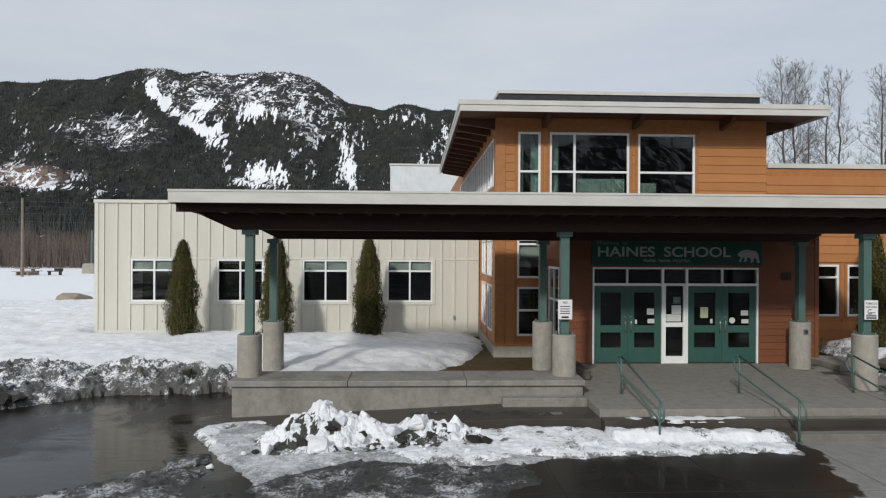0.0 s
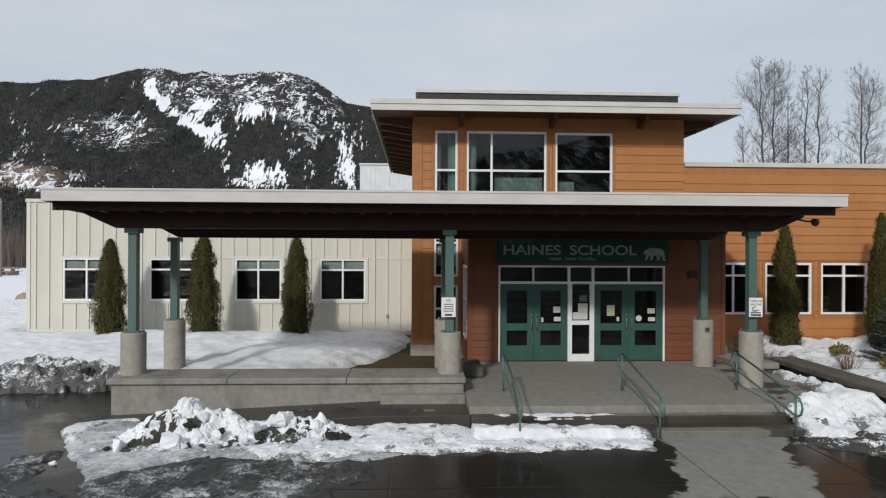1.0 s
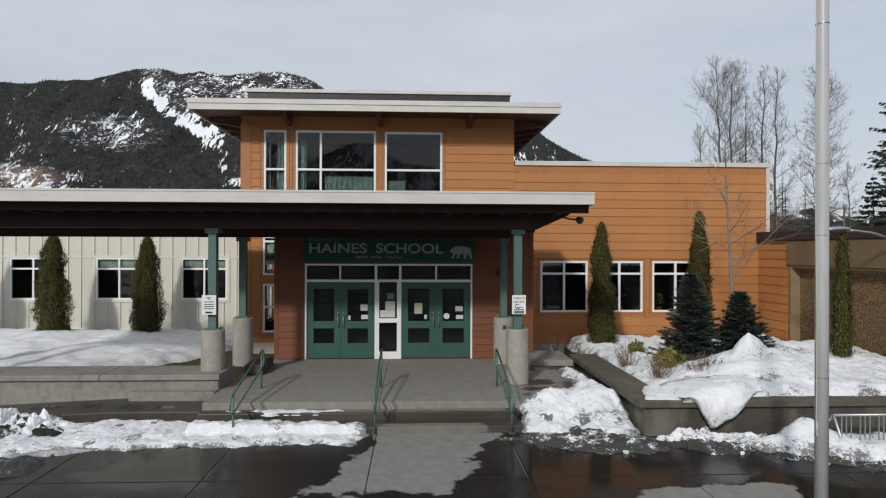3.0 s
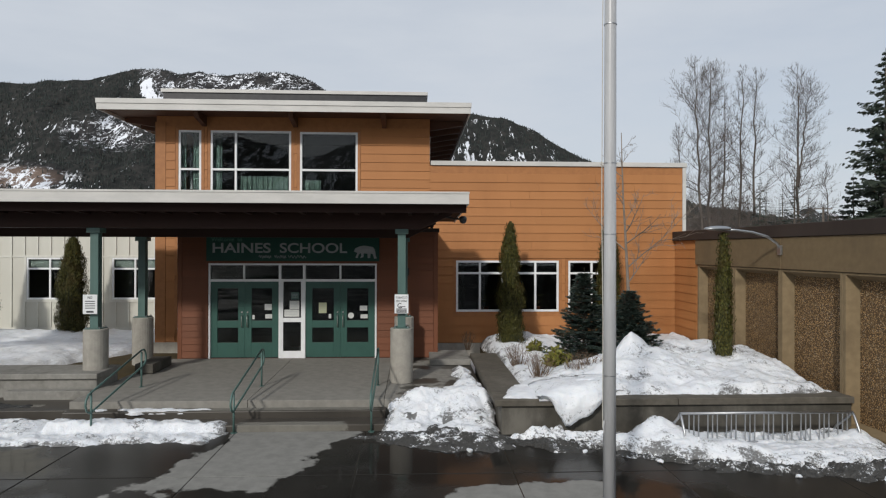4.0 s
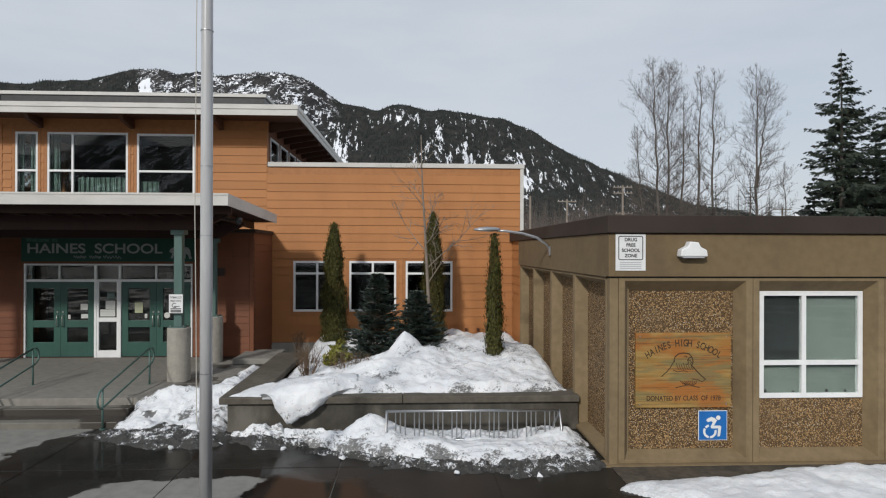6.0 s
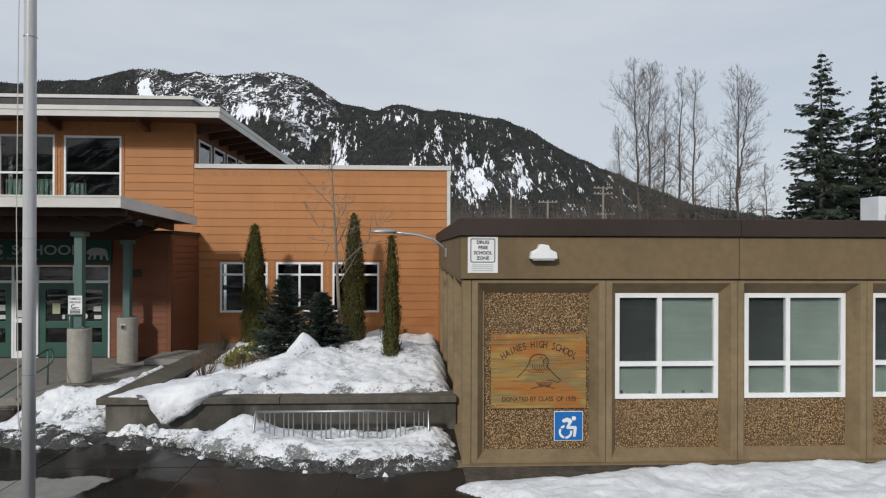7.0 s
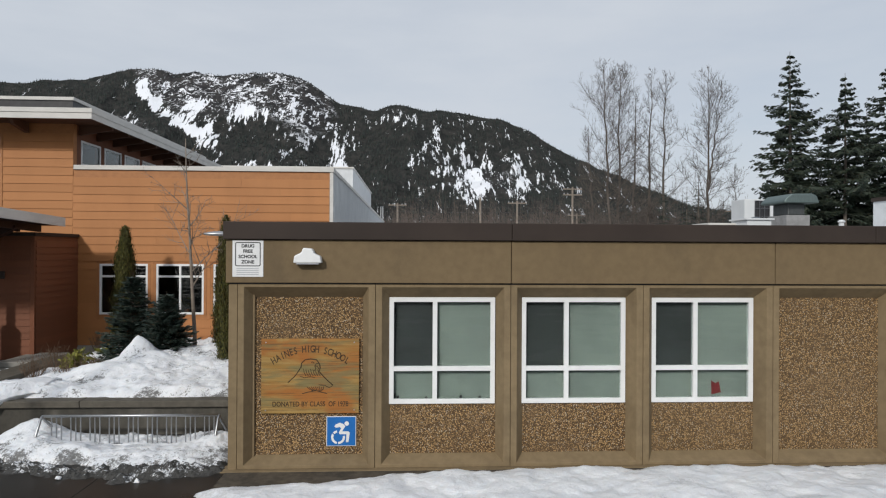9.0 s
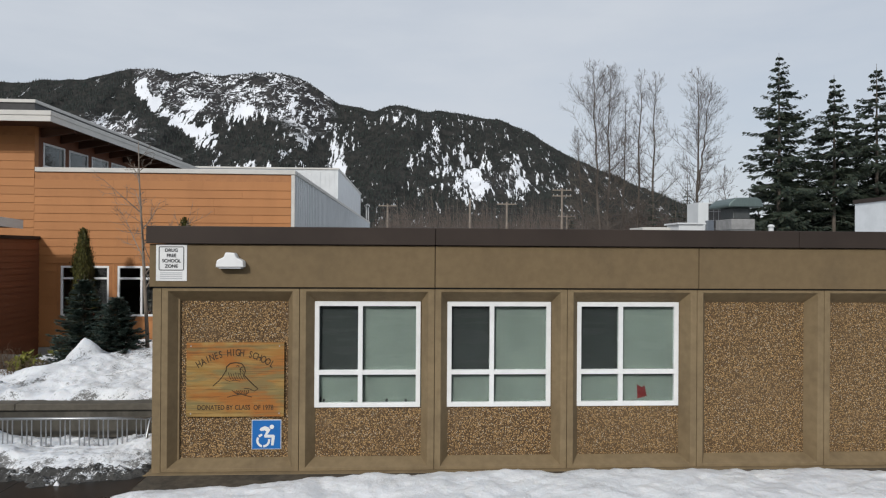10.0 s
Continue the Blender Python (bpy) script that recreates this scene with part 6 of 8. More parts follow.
# right of the steps
snow_patch("step_side_snow", [(10.38, 11.75), (10.50, 12.45), (10.8, 12.75), (11.45, 12.85), (11.75, 13.2), (11.85, 14.2), (11.98, 15.4), (12.12, 15.6), (12.3, 15.0), (12.43, 13.9), (12.5, 12.2), (12.62, 11.1), (12.3, 10.85), (11.6, 11.15), (10.9, 11.3), (10.45, 11.5)],
           lambda X, Y: np.interp(Y, (11.0, 11.7, 12.0, 12.40, 12.6, 13.5), (GROUND, -0.40, -0.30, -0.10, -0.04, -0.025)), 0.135, 0.24, SNOW_HEAP, "broken snow heaped beside the steps", 41, 0.028, 0.022, 0.11,
           [(11.0, 12.5, 0.35, 0.08), (12.0, 12.45, 0.45, 0.10), (11.4, 12.0, 0.35, -0.06), (12.1, 13.4, 0.3, 0.04)], 0.14,
           blocks=[(0.5, 0.05), (0.2, 0.03), (0.08, 0.012)], soil=[(10.85, 11.85, 0.14), (11.6, 11.75, 0.12), (12.2, 11.6, 0.14)])
snow_patch("grey_drift", [(9.95, 11.1), (10.5, 11.45), (11.3, 11.5), (12.2, 11.3), (12.6, 11.0), (12.75, 10.5), (12.3, 10.1), (11.7, 10.25), (11.0, 10.4), (10.5, 10.8)], GROUND, 0.10, 0.40, SNOW_GRIT, "gritty grey drift beside the planter", 43, 0.028, 0.025, 0.16, [(11.6, 11.2, 0.5, 0.06)], 0.12,
           blocks=[(0.3, 0.05), (0.12, 0.022), (0.06, 0.010)], crisp=True)
snow_patch("rack_snow", [(15.0, 10.9), (15.3, 11.18), (19.2, 11.18), (19.38, 10.2), (19.3, 9.35), (18.0, 9.15), (16.5, 9.45), (15.4, 9.8), (14.5, 10.2), (14.2, 10.6)],
           GROUND, 0.13, 0.35, SNOW_HEAP, "snow bank half burying the bike rack", 52, 0.03, 0.018, 0.13,
           [(15.40, 10.75, 0.40, 0.32), (15.65, 10.1, 0.45, 0.16), (14.9, 10.4, 0.4, 0.12), (19.0, 10.3, 0.4, 0.16), (17.4, 9.6, 0.5, 0.05), (18.3, 9.5, 0.5, 0.05), (16.5, 9.9, 0.4, 0.06), (17.3, 10.75, 0.5, -0.05), (18.2, 10.42, 0.6, -0.07), (17.2, 10.42, 0.5, -0.04)], 0.10,
           blocks=[(0.45, 0.035), (0.16, 0.018), (0.07, 0.008)])
snow_patch("wall_base_snow", [(12.75, 11.0), (13.3, 11.15), (14.4, 11.12), (15.0, 11.0), (14.6, 10.6), (14.0, 10.75), (13.5, 10.7)], GROUND, 0.13, 0.22, SNOW_HEAP, "small broken snow drift at the planter's foot", 54, 0.028, 0.03, 0.10, [(13.3, 11.05, 0.3, 0.10)], 0.2, blocks=[(0.25, 0.08), (0.1, 0.03)], crisp=True)
snow_patch("melting_shards", [(12.75, 10.7), (13.4, 10.85), (14.3, 10.7), (15.0, 10.2), (15.2, 9.8), (14.2, 9.9), (13.2, 10.2)], GROUND - 0.01, 0.06, 0.35, SNOW_GRIT, "melting shards of dirty snow on the paving", 55, 0.028, 0.03, 0.22, [(13.3, 10.45, 0.35, 0.10)], 0.1, blocks=[(0.22, 0.07), (0.09, 0.03)], crisp=True)
snow_patch("rack_edge_grit", [(14.5, 10.2), (15.4, 9.9), (16.6, 9.55), (17.9, 9.3), (19.35, 9.45), (19.4, 8.95), (17.8, 8.62), (16.6, 8.8), (15.4, 9.15), (14.4, 9.85)],
           GROUND - 0.01, 0.085, 0.30, SNOW_GRIT, "dirty melting snow edge along the paving", 57, 0.028, 0.03, 0.14, (), 0.2, blocks=[(0.3, 0.05), (0.12, 0.035), (0.06, 0.018)], crisp=True)
snow_patch("planter_heap", [(13.35, 11.75), (14.0, 11.34), (16.0, 11.36), (18.0, 11.38), (19.5, 11.40), (19.44, 13.2), (19.43, 19.6), (13.1, 19.6), (13.1, 17.0), (13.15, 15.2), (13.12, 13.2)],
           0.0, 0.37, 0.28, SNOW_HEAP, "big snow heap filling the raised planter", 63, 0.05, 0.04, 0.045,
           [(16.15, 13.85, 0.75, 0.30), (17.2, 14.4, 1.3, 0.34), (18.6, 14.4, 1.0, 0.32), (15.2, 13.0, 0.9, 0.12), (18.9, 13.0, 0.8, 0.16), (17.2, 12.6, 1.6, 0.10), (13.6, 15.2, 1.1, -0.17), (13.7, 13.7, 0.8, -0.12), (13.6, 17.3, 1.0, -0.12)], 0.05, cones=[(16.0, 13.77, 0.42, 0.36)], blocks=[(1.2, 0.05), (0.4, 0.03), (0.1, 0.008)])

snow_patch("cap_snow", [(12.62, 11.25), (13.45, 11.2), (13.75, 11.7), (13.35, 12.6), (12.95, 12.5), (12.8, 11.9)], 0.215, 0.07, 0.3, SNOW, "small wedge of snow on the planter's corner", 66, 0.03, 0.02, 0.05)

# snow tongue sliding over the planter's cap
rng = np.random.RandomState(12)
tongue, NU = Mesh(), 44
for i in range(NU):
    f = i / (NU - 1)
    x = 13.30 + 1.75 * f
    low = float(np.interp(x, (13.30, 13.46, 13.62, 13.79, 13.90, 14.24, 14.55, 14.80, 15.05), (0.27, 0.25, 0.0, -0.27, -0.24, -0.04, 0.16, 0.25, 0.26))) + rng.uniform(-0.012, 0.012)
    fat = float(np.interp(f, (0, 0.12, 0.5, 0.8, 1), (0.05, 0.15, 0.26, 0.30, 0.26)))
    out_ = float(np.interp(f, (0, 0.2, 0.6, 1), (0.02, 0.10, 0.07, 0.02)))
    ring = [(12.3, 0.22 + fat * 0.9), (11.75, 0.24 + fat), (11.25, 0.24 + fat * 0.92), (11.06 - out_ * 0.5, 0.22 + fat * 0.6), (11.0 - out_, (0.24 + low) / 2 + 0.08), (11.03 - out_ * 0.9, low + 0.05), (11.08 - out_ * 0.4, low),
            (11.115, min(0.2, low + 0.06)), (11.12, 0.238), (11.7, 0.238), (12.3, 0.1)]
    ease = min(1.0, max(0.0, (f - 0.55) / 0.45))
    ease = 0.48 * ease * ease * (3 - 2 * ease)
    ring = [(y + ease * min(1.0, max(0.0, (12.3 - y) / 0.9)), z) for y, z in ring]
    dense = [(a[0] + (b[0] - a[0]) * k / 4, a[1] + (b[1] - a[1]) * k / 4) for a, b in zip(ring, ring[1:] + ring[:1]) for k in range(4)]
    for y, z in dense:
        v = Vector((x, y, z))
        n3 = noise.noise_vector(v * 3.0) * 0.035 + noise.noise_vector(v * 9) * 0.022 + noise.noise_vector(v * 24) * 0.010
        v = v + n3 if z > 0.24 or y < 11.1 else v
        tongue.v.append(tuple(v))
NR = 44
for i in range(NU - 1):
    for k in range(NR):
        a, b = i * NR + k, i * NR + (k + 1) % NR
        tongue.f.append((a, b, b + NR, a + NR))
tongue.f += [tuple(range(NR)), tuple(range((NU - 1) * NR, NU * NR))]
tagged(part("snow_tongue", tongue, SNOW_HEAP, soft=True), "thick snow tongue sliding over the planter cap", "snow", kind="stuff")
snow_patch("wall_foot_snow", [(19.3, 8.0), (19.6, 8.3), (21.2, 8.42), (22.0, 8.72), (24, 8.8), (27.3, 8.82), (37.5, 8.84), (37.5, 6.4), (30, 5.9), (24, 5.8), (20.6, 6.6)],
           GROUND, 0.13, 0.30, SNOW, "crusted snow strip along the classroom wall", 71, 0.05, 0.022, 0.08, [(24.0, 8.1, 0.8, 0.03), (27.5, 8.1, 1.0, 0.04)], 0.06, blocks=[(0.6, 0.025), (0.2, 0.012)])
tagged(part("verge", Mesh().box(19.45, 8.1, GROUND - 0.05, 37.9, 8.956, GROUND + 0.012), GRAVEL), "dark wet gravel and soil strip at the wall's foot", "soil", kind="structure")

rng = random.Random(77)


def lump(x, y, z, r, material, label, name, seed, tall=0.8):
    """A broken angular block: the hull of a few random corners, its faces roughened."""
    g = random.Random(seed)
    bm = bmesh.new()
    for i in range(13):
        v = Vector((g.uniform(-1, 1), g.uniform(-1, 1), g.uniform(-1, 1)))
        bm.verts.new(v.normalized() * r * g.uniform(0.75, 1.2))
    bmesh.ops.convex_hull(bm, input=bm.verts)
    for v in [v for v in bm.verts if not v.link_faces]:
        bm.verts.remove(v)
    bmesh.ops.subdivide_edges(bm, edges=bm.edges, cuts=3, use_grid_fill=True, smooth=0.08)
    bmesh.ops.triangulate(bm, faces=bm.faces)
    off = Vector((g.uniform(0, 50), g.uniform(0, 50), 0))
    for v in bm.verts:
        f = 1 + 0.16 * noise.noise(v.co / r * 2.2 + off) + 0.10 * noise.noise(v.co / r * 6 + off)
        v.co = Vector((v.co.x * f * 1.12, v.co.y * f, v.co.z * f * tall)) + Vector((x, y, z))
    me = bpy.data.meshes.new(name)
    bm.to_mesh(me)
    bm.free()
    return tagged(part(name, me, material, soft=material is ROCK, fix=True), label, "boulder" if material is ROCK else "earth clod" if material is CLOD else "snow lump", name + "s")


for i, (a, b, c, r) in enumerate(PILE):
    lump(a, b, c, r, SNOW, "broken chunk of shovelled snow on the pile", "snow_chunk", 500 + i, 0.95)
for i in range(30):
    a, b = rng.uniform(-2.7, 1.2), rng.uniform(10.75, 11.5)
    r = rng.uniform(0.018, 0.055)
    lump(a, b, GROUND + 0.09 + r * 0.3, r, SNOW, "broken lump of shovelled snow", "snow_lump", 100 + i)
for i, (a, b, c, r) in enumerate(((1.32, 11.42, -0.30, 0.17), (1.55, 11.38, -0.33, 0.12), (0.55, 11.5, -0.26, 0.12), (0.0, 11.4, -0.30, 0.11), (-0.72, 11.45, -0.22, 0.10), (-1.75, 11.2, -0.30, 0.13), (-1.3, 11.5, -0.12, 0.10), (-9.0, 14.45, -0.26, 0.26), (-8.7, 14.5, -0.28, 0.2), (-5.5, 16.2, 0.0, 0.16), (-2.5, 10.95, -0.37, 0.07))):
    lump(a, b, c, r, CLOD, "dark earth clod lying in ploughed snow", "earth_clod", 200 + i, 0.6)
for i, (a, b, r) in enumerate(((11.9, 10.2, 0.06), (12.7, 10.4, 0.05), (13.9, 10.1, 0.05), (16.9, 8.75, 0.05), (18.2, 8.6, 0.05), (15.0, 9.5, 0.06), (-3.1, 10.4, 0.06))):
    lump(a, b, GROUND + r * 0.4, r, SNOW, "broken lump of shovelled snow", "snow_lump", 300 + i)
lump(-22.1, 42.2, GROUND + 0.16, 1.10, ROCK, "large flat tan boulder lying in the snow field", "boulder", 404, 0.80)

# picnic table and bench far out on the field
PX, PY = -50.4, 84.8
pt = thing("picnic_table", (PX, PY, GROUND), "weathered picnic table standing in the snow field", "table")
part("tabletop", Mesh().box(PX - 1.25, PY - 0.6, 0.36, PX + 1.25, PY + 0.6, 0.46), ROCK, pt)
for y in (-1.3, 0.95):
    part("seat", Mesh().box(PX - 1.25, PY + y, 0.0, PX + 1.25, PY + y + 0.35, 0.07), ROOF_TOP, pt)
for x in (-0.75, 0.62):
    part("trestle", Mesh().box(PX + x, PY - 1.25, GROUND, PX + x + 0.14, PY + 1.25, -0.004).box(PX + x, PY - 0.35, -0.004, PX + x + 0.14, PY + 0.35, 0.357), ROCK, pt)
PX, PY = -46.9, 84.8
bn = thing("park_bench", (PX, PY, GROUND), "dark park bench standing in the snow field", "bench")
part("seat", Mesh().box(PX - 0.85, PY - 0.3, 0.0, PX + 0.85, PY + 0.25, 0.10), BLACK_PLASTIC, bn)
part("backrest", Mesh().box(PX - 0.25, PY + 0.26, 0.03, PX + 0.85, PY + 0.35, 0.42), BLACK_PLASTIC, bn)
for x in (-0.75, 0.63):
    part("leg", Mesh().box(PX + x, PY - 0.3, GROUND, PX + x + 0.12, PY + 0.25, -0.004), BLACK_PLASTIC, bn)

PX, PY = -45.6, 91.0
cb = thing("light_pole", (PX, PY, GROUND), "slim grey-green pole on a pale concrete base in snow", "pole")
part("base", Mesh().add([(PX + a * w, PY + b * w, z) for z, w in ((GROUND - 0.05, 0.85), (0.75, 0.78), (0.95, 0.60)) for a, b in ((-1, -0.6), (1, -0.6), (1, 0.6), (-1, 0.6))],
                         [(3, 2, 1, 0), (8, 9, 10, 11)] + [(4 * k + i, 4 * k + (i + 1) % 4, 4 * k + 4 + (i + 1) % 4, 4 * k + 4 + i) for k in (0, 1) for i in range(4)]), PED_CONCRETE, cb, bevel=0.03)
part("post", Mesh().tube([(PX + 0.3, PY, 0.94), (PX + 0.3, PY, 5.6)], 0.14, 10), TEAL_POST, cb, "slim grey-green post")

# ---------------------------------------------------------------- plants


def arborvitae(x, y, base, top, radius, seed, label, lean=0.0):
    g = np.random.RandomState(seed)
    t = thing("arborvitae", (x, y, base), label, "evergreen shrub", "columnar evergreens")
    part("trunk", Mesh().tube([(x, y, base - 0.1), (x, y, base + 0.5)], [0.05, 0.035], 8), BARK, t)
    h = top - base
    prof = lambda f: radius * float(np.interp(f, (0, 0.06, 0.25, 0.5, 0.75, 0.9, 0.97, 1.0), (0.92, 1.0, 0.99, 0.87, 0.64, 0.38, 0.20, 0.03)))
    # solid dark core that stands in for the shade between the sprays
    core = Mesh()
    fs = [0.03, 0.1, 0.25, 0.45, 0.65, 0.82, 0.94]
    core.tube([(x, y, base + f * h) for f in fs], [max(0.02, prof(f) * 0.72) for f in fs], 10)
    part("shade_core", core, ARBOR_IN, t)
    m = Mesh()
    n = int(22000 * min(1.0, radius * h / 1.6) + 5000)
    for i in range(n):
        f = g.rand() ** 0.95
        a = g.rand() * 6.2832
        bulge = 1 + 0.40 * noise.noise((math.cos(a) * 1.2 + seed, math.sin(a) * 1.2, f * h * 1.6)) + 0.30 * noise.noise((math.cos(a) * 3 + seed, math.sin(a) * 3, f * h * 4.5))
        r = max(0.03, prof(f)) * bulge * (0.70 + 0.34 * g.rand()) + (0.10 * g.rand() if g.rand() < 0.14 else 0)
        c = Vector((x + lean * f + r * math.cos(a), y + r * math.sin(a), base + f * h))
        out = Vector((math.cos(a), math.sin(a), 0))
        up = (Vector((0, 0, 1)) + out * g.uniform(-0.1, 0.45) + Vector(g.uniform(-0.25, 0.25, 3))).normalized()
        side = (Vector((-math.sin(a), math.cos(a), 0)) + out * g.uniform(-0.9, 0.9)).normalized()
        L, w = g.uniform(0.03, 0.09), g.uniform(0.007, 0.016)
        m.add([tuple(c - up * L * 0.5), tuple(c + side * w), tuple(c + up * L * 0.7), tuple(c - side * w)], [(0, 1, 2, 3)])
    part("crown", m, ARBOR, t, fix=False)
    return t


arborvitae(-8.04, 22.8, -0.05, 3.42, 0.53, 1, "dense brown-green columnar evergreen before the cream wall")
arborvitae(-4.70, 22.6, 0.02, 3.60, 0.55, 2, "dense brown-green columnar evergreen before the cream wall")
arborvitae(-1.45, 22.75, -0.05, 3.53, 0.53, 3, "dense brown-green columnar evergreen before the cream wall")
arborvitae(13.80, 18.05, 0.05, 3.90, 0.38, 4, "slim green columnar evergreen in the planter bed")
arborvitae(16.80, 18.1, 0.1, 4.25, 0.36, 5, "slim green columnar evergreen in the planter bed")
arborvitae(18.11, 13.6, 0.66, 3.47, 0.19, 6, "thin sparse columnar evergreen rising from the snow")


def conifer(name, x, y, base, top, radius, seed, label, material, whorls, boughs, twigs, droop, group, bare=0.06, ragged=0.25):
    g = np.random.RandomState(seed)
    h = top - base
    t = thing(name, (x, y, base), label, "conifer", group)
    part("trunk", Mesh().tube([(x, y, base - 0.1), (x, y, base + h * 0.5), (x, y, top)], [h * 0.012 + 0.02, h * 0.008 + 0.012, 0.004], 8), BARK, t)
    m = Mesh()
    for k in range(whorls):
        f = bare + (1 - bare) * (k + 0.5) / whorls
        f = min(0.995, f + g.uniform(-0.4, 0.4) / whorls)
        R = radius * (1 - f) ** 0.82 * (1 + 0.18 * math.sin(k * 2.4)) + 0.015 * h * (1 - f)
        for b in range(boughs):
            a = 6.2832 * (b + g.rand()) / boughs + k
            L = R * g.uniform(1 - ragged * 1.6, 1 + ragged * 0.6)
            if L <= 0:
                continue
            out = Vector((math.cos(a), math.sin(a), 0))
            side = Vector((-math.sin(a), math.cos(a), 0))
            root = Vector((x, y, base + f * h))
            for i in range(twigs):
                s = (i + g.rand()) / twigs
                s = 0.12 + 0.88 * s
                c = root + out * L * s + Vector((0, 0, -droop * L * s * s + 0.12 * L * s * s * s * (1 if f > 0.5 else 1.4)))
                wd = L * 0.32 * (1.12 - s) + 0.03 * L + 0.004 * h
                tilt = g.uniform(-1, 1)
                w = (side * (1 if tilt > 0 else -1) + out * 0.7 + Vector((0, 0, g.uniform(-0.55, 0.12)))).normalized() * wd * g.uniform(0.7, 1.5)
                e = (out + Vector((0, 0, -droop * 1.2))).normalized() * L * 2.2 / twigs * g.uniform(0.6, 1.2)
                m.add([tuple(c), tuple(c + w * 0.55 + e * 0.6), tuple(c + w + e), tuple(c + w * 0.5 - e * 0.5)], [(0, 1, 2, 3)])
    part("crown", m, material, t, fix=False)
    return t


def young_spruce(x, y, base, top, radius, seed, label):
    """A small dense spruce: whorled boughs, each clothed in short needle sprays."""
    g = np.random.RandomState(seed)
    h = top - base
    t = thing("blue_spruce", (x, y, base), label, "conifer", "young spruces")
    part("trunk", Mesh().tube([(x, y, base - 0.1), (x, y, base + h * 0.6), (x, y, top)], [0.045, 0.025, 0.004], 8), BARK, t)
    boughs, m = Mesh(), Mesh()
    for k in range(36):
        f = 0.02 + 0.95 * (k + g.uniform(-0.4, 0.4)) / 36
        R = radius * (1 - max(0, f)) ** 0.80 + 0.03
        for b in range(8):
            a = 6.2832 * (b + g.rand()) / 8 + 0.7 * k
            L = R * g.uniform(0.60, 1.12)
            out, side = Vector((math.cos(a), math.sin(a), 0)), Vector((-math.sin(a), math.cos(a), 0))
            root = Vector((x, y, base + max(0.03, f) * h))
            P = lambda s: root + out * L * s + Vector((0, 0, L * (0.16 * s - 0.26 * s * s + 0.22 * s ** 3)))
            boughs.tube([tuple(P(s)) for s in (0, 0.5, 1)], [0.012 * (1 - f) + 0.003, 0.006, 0.002], 3, False)
            n = int(30 + 120 * L / radius)
            for i in range(n):
                s = 0.1 + 0.92 * g.rand() ** 0.65
                spread = 0.30 * L * (1.08 - s) + 0.015
                c = P(s) + side * g.uniform(-1, 1) * spread + Vector((0, 0, g.uniform(-0.035, 0.02)))
                way = (out * g.uniform(0.6, 1) + side * g.uniform(-0.8, 0.8) + Vector((0, 0, g.uniform(-0.1, 0.4)))).normalized()
                wide = way.cross(Vector((g.uniform(-0.5, 0.5), g.uniform(-0.5, 0.5), 1))).normalized()
                l, w = g.uniform(0.05, 0.10), g.uniform(0.012, 0.024)
                m.add([tuple(c - way * l * 0.4), tuple(c + wide * w), tuple(c + way * l), tuple(c - wide * w)], [(0, 1, 2, 3)])
    part("boughwork", boughs, BARK, t, fix=False)
    part("crown", m, BLUE_SPRUCE, t, fix=False)


young_spruce(15.27, 15.2, -0.05, 2.62, 1.05, 11, "young blue spruce in the snowy planter")
young_spruce(16.30, 14.75, 0.1, 2.15, 1.0, 12, "young blue spruce in the snowy planter")


def old_spruce(x, y, base, top, radius, seed, label):
    """A tall open spruce: bare-looking stem, uneven drooping boughs hung with sprays, gaps between them."""
    g = np.random.RandomState(seed)
    h = top - base
    t = thing("tall_spruce", (x, y, base), label, "conifer", "tall spruces")
    part("trunk", Mesh().tube([(x, y, base - 0.1), (x + 0.1, y, base + h * 0.5), (x, y, top)], [h * 0.010, h * 0.007, 0.02], 8), BARK, t)
    m = Mesh()
    whorls = int(h * 1.55)
    for k in range(whorls):
        f = 0.04 + 0.955 * (k + g.uniform(-0.3, 0.3)) / whorls
        wide = radius * float(np.interp(f, (0, 0.2, 0.45, 0.62, 0.78, 0.9, 1), (0.9, 1.0, 0.95, 0.80, 0.50, 0.20, 0.03)))
        strong = g.uniform(0.65, 1.1)
        for b in range(g.randint(4, 8)):
            a = g.rand() * 6.2832
            L = wide * strong * g.uniform(0.5, 1.15)
            out, side = Vector((math.cos(a), math.sin(a), 0)), Vector((-math.sin(a), math.cos(a), 0))
            root = Vector((x, y, base + f * h))
            droop, tip = g.uniform(0.12, 0.42) * (1.15 - 0.7 * f), g.uniform(0.10, 0.28)
            P = lambda q: root + out * L * q + Vector((0, 0, L * (-droop * q + tip * q ** 3)))
            m.tube([tuple(P(q)) for q in (0, 0.4, 0.75, 1.0)], [0.05 * (1 - f) + 0.015, 0.035 * (1 - f) + 0.01, 0.018, 0.006], 3, False)
            for i in range(int(14 + 48 * L / radius)):
                q = 0.10 + 0.92 * g.rand() ** 0.8
                reach = 0.30 * L * (1.1 - q) ** 0.8 + 0.22
                c = P(q) + Vector((0, 0, g.uniform(-0.10, 0.05)))
                w = (side * g.choice((-1, 1)) * g.uniform(0.3, 1.0) + out * g.uniform(0.2, 0.9) + Vector((0, 0, g.uniform(-0.75, 0.05)))).normalized() * reach * g.uniform(0.6, 1.25)
                e = (out * 0.6 + Vector((0, 0, -0.8)) + side * g.uniform(-0.5, 0.5)).normalized() * g.uniform(0.12, 0.28)
                m.add([tuple(c), tuple(c + w * 0.5 + e), tuple(c + w), tuple(c + w * 0.45 - e * 0.6)], [(0, 1, 2, 3)])
    part("crown", m, DARK_SPRUCE, t, fix=False)
    return t


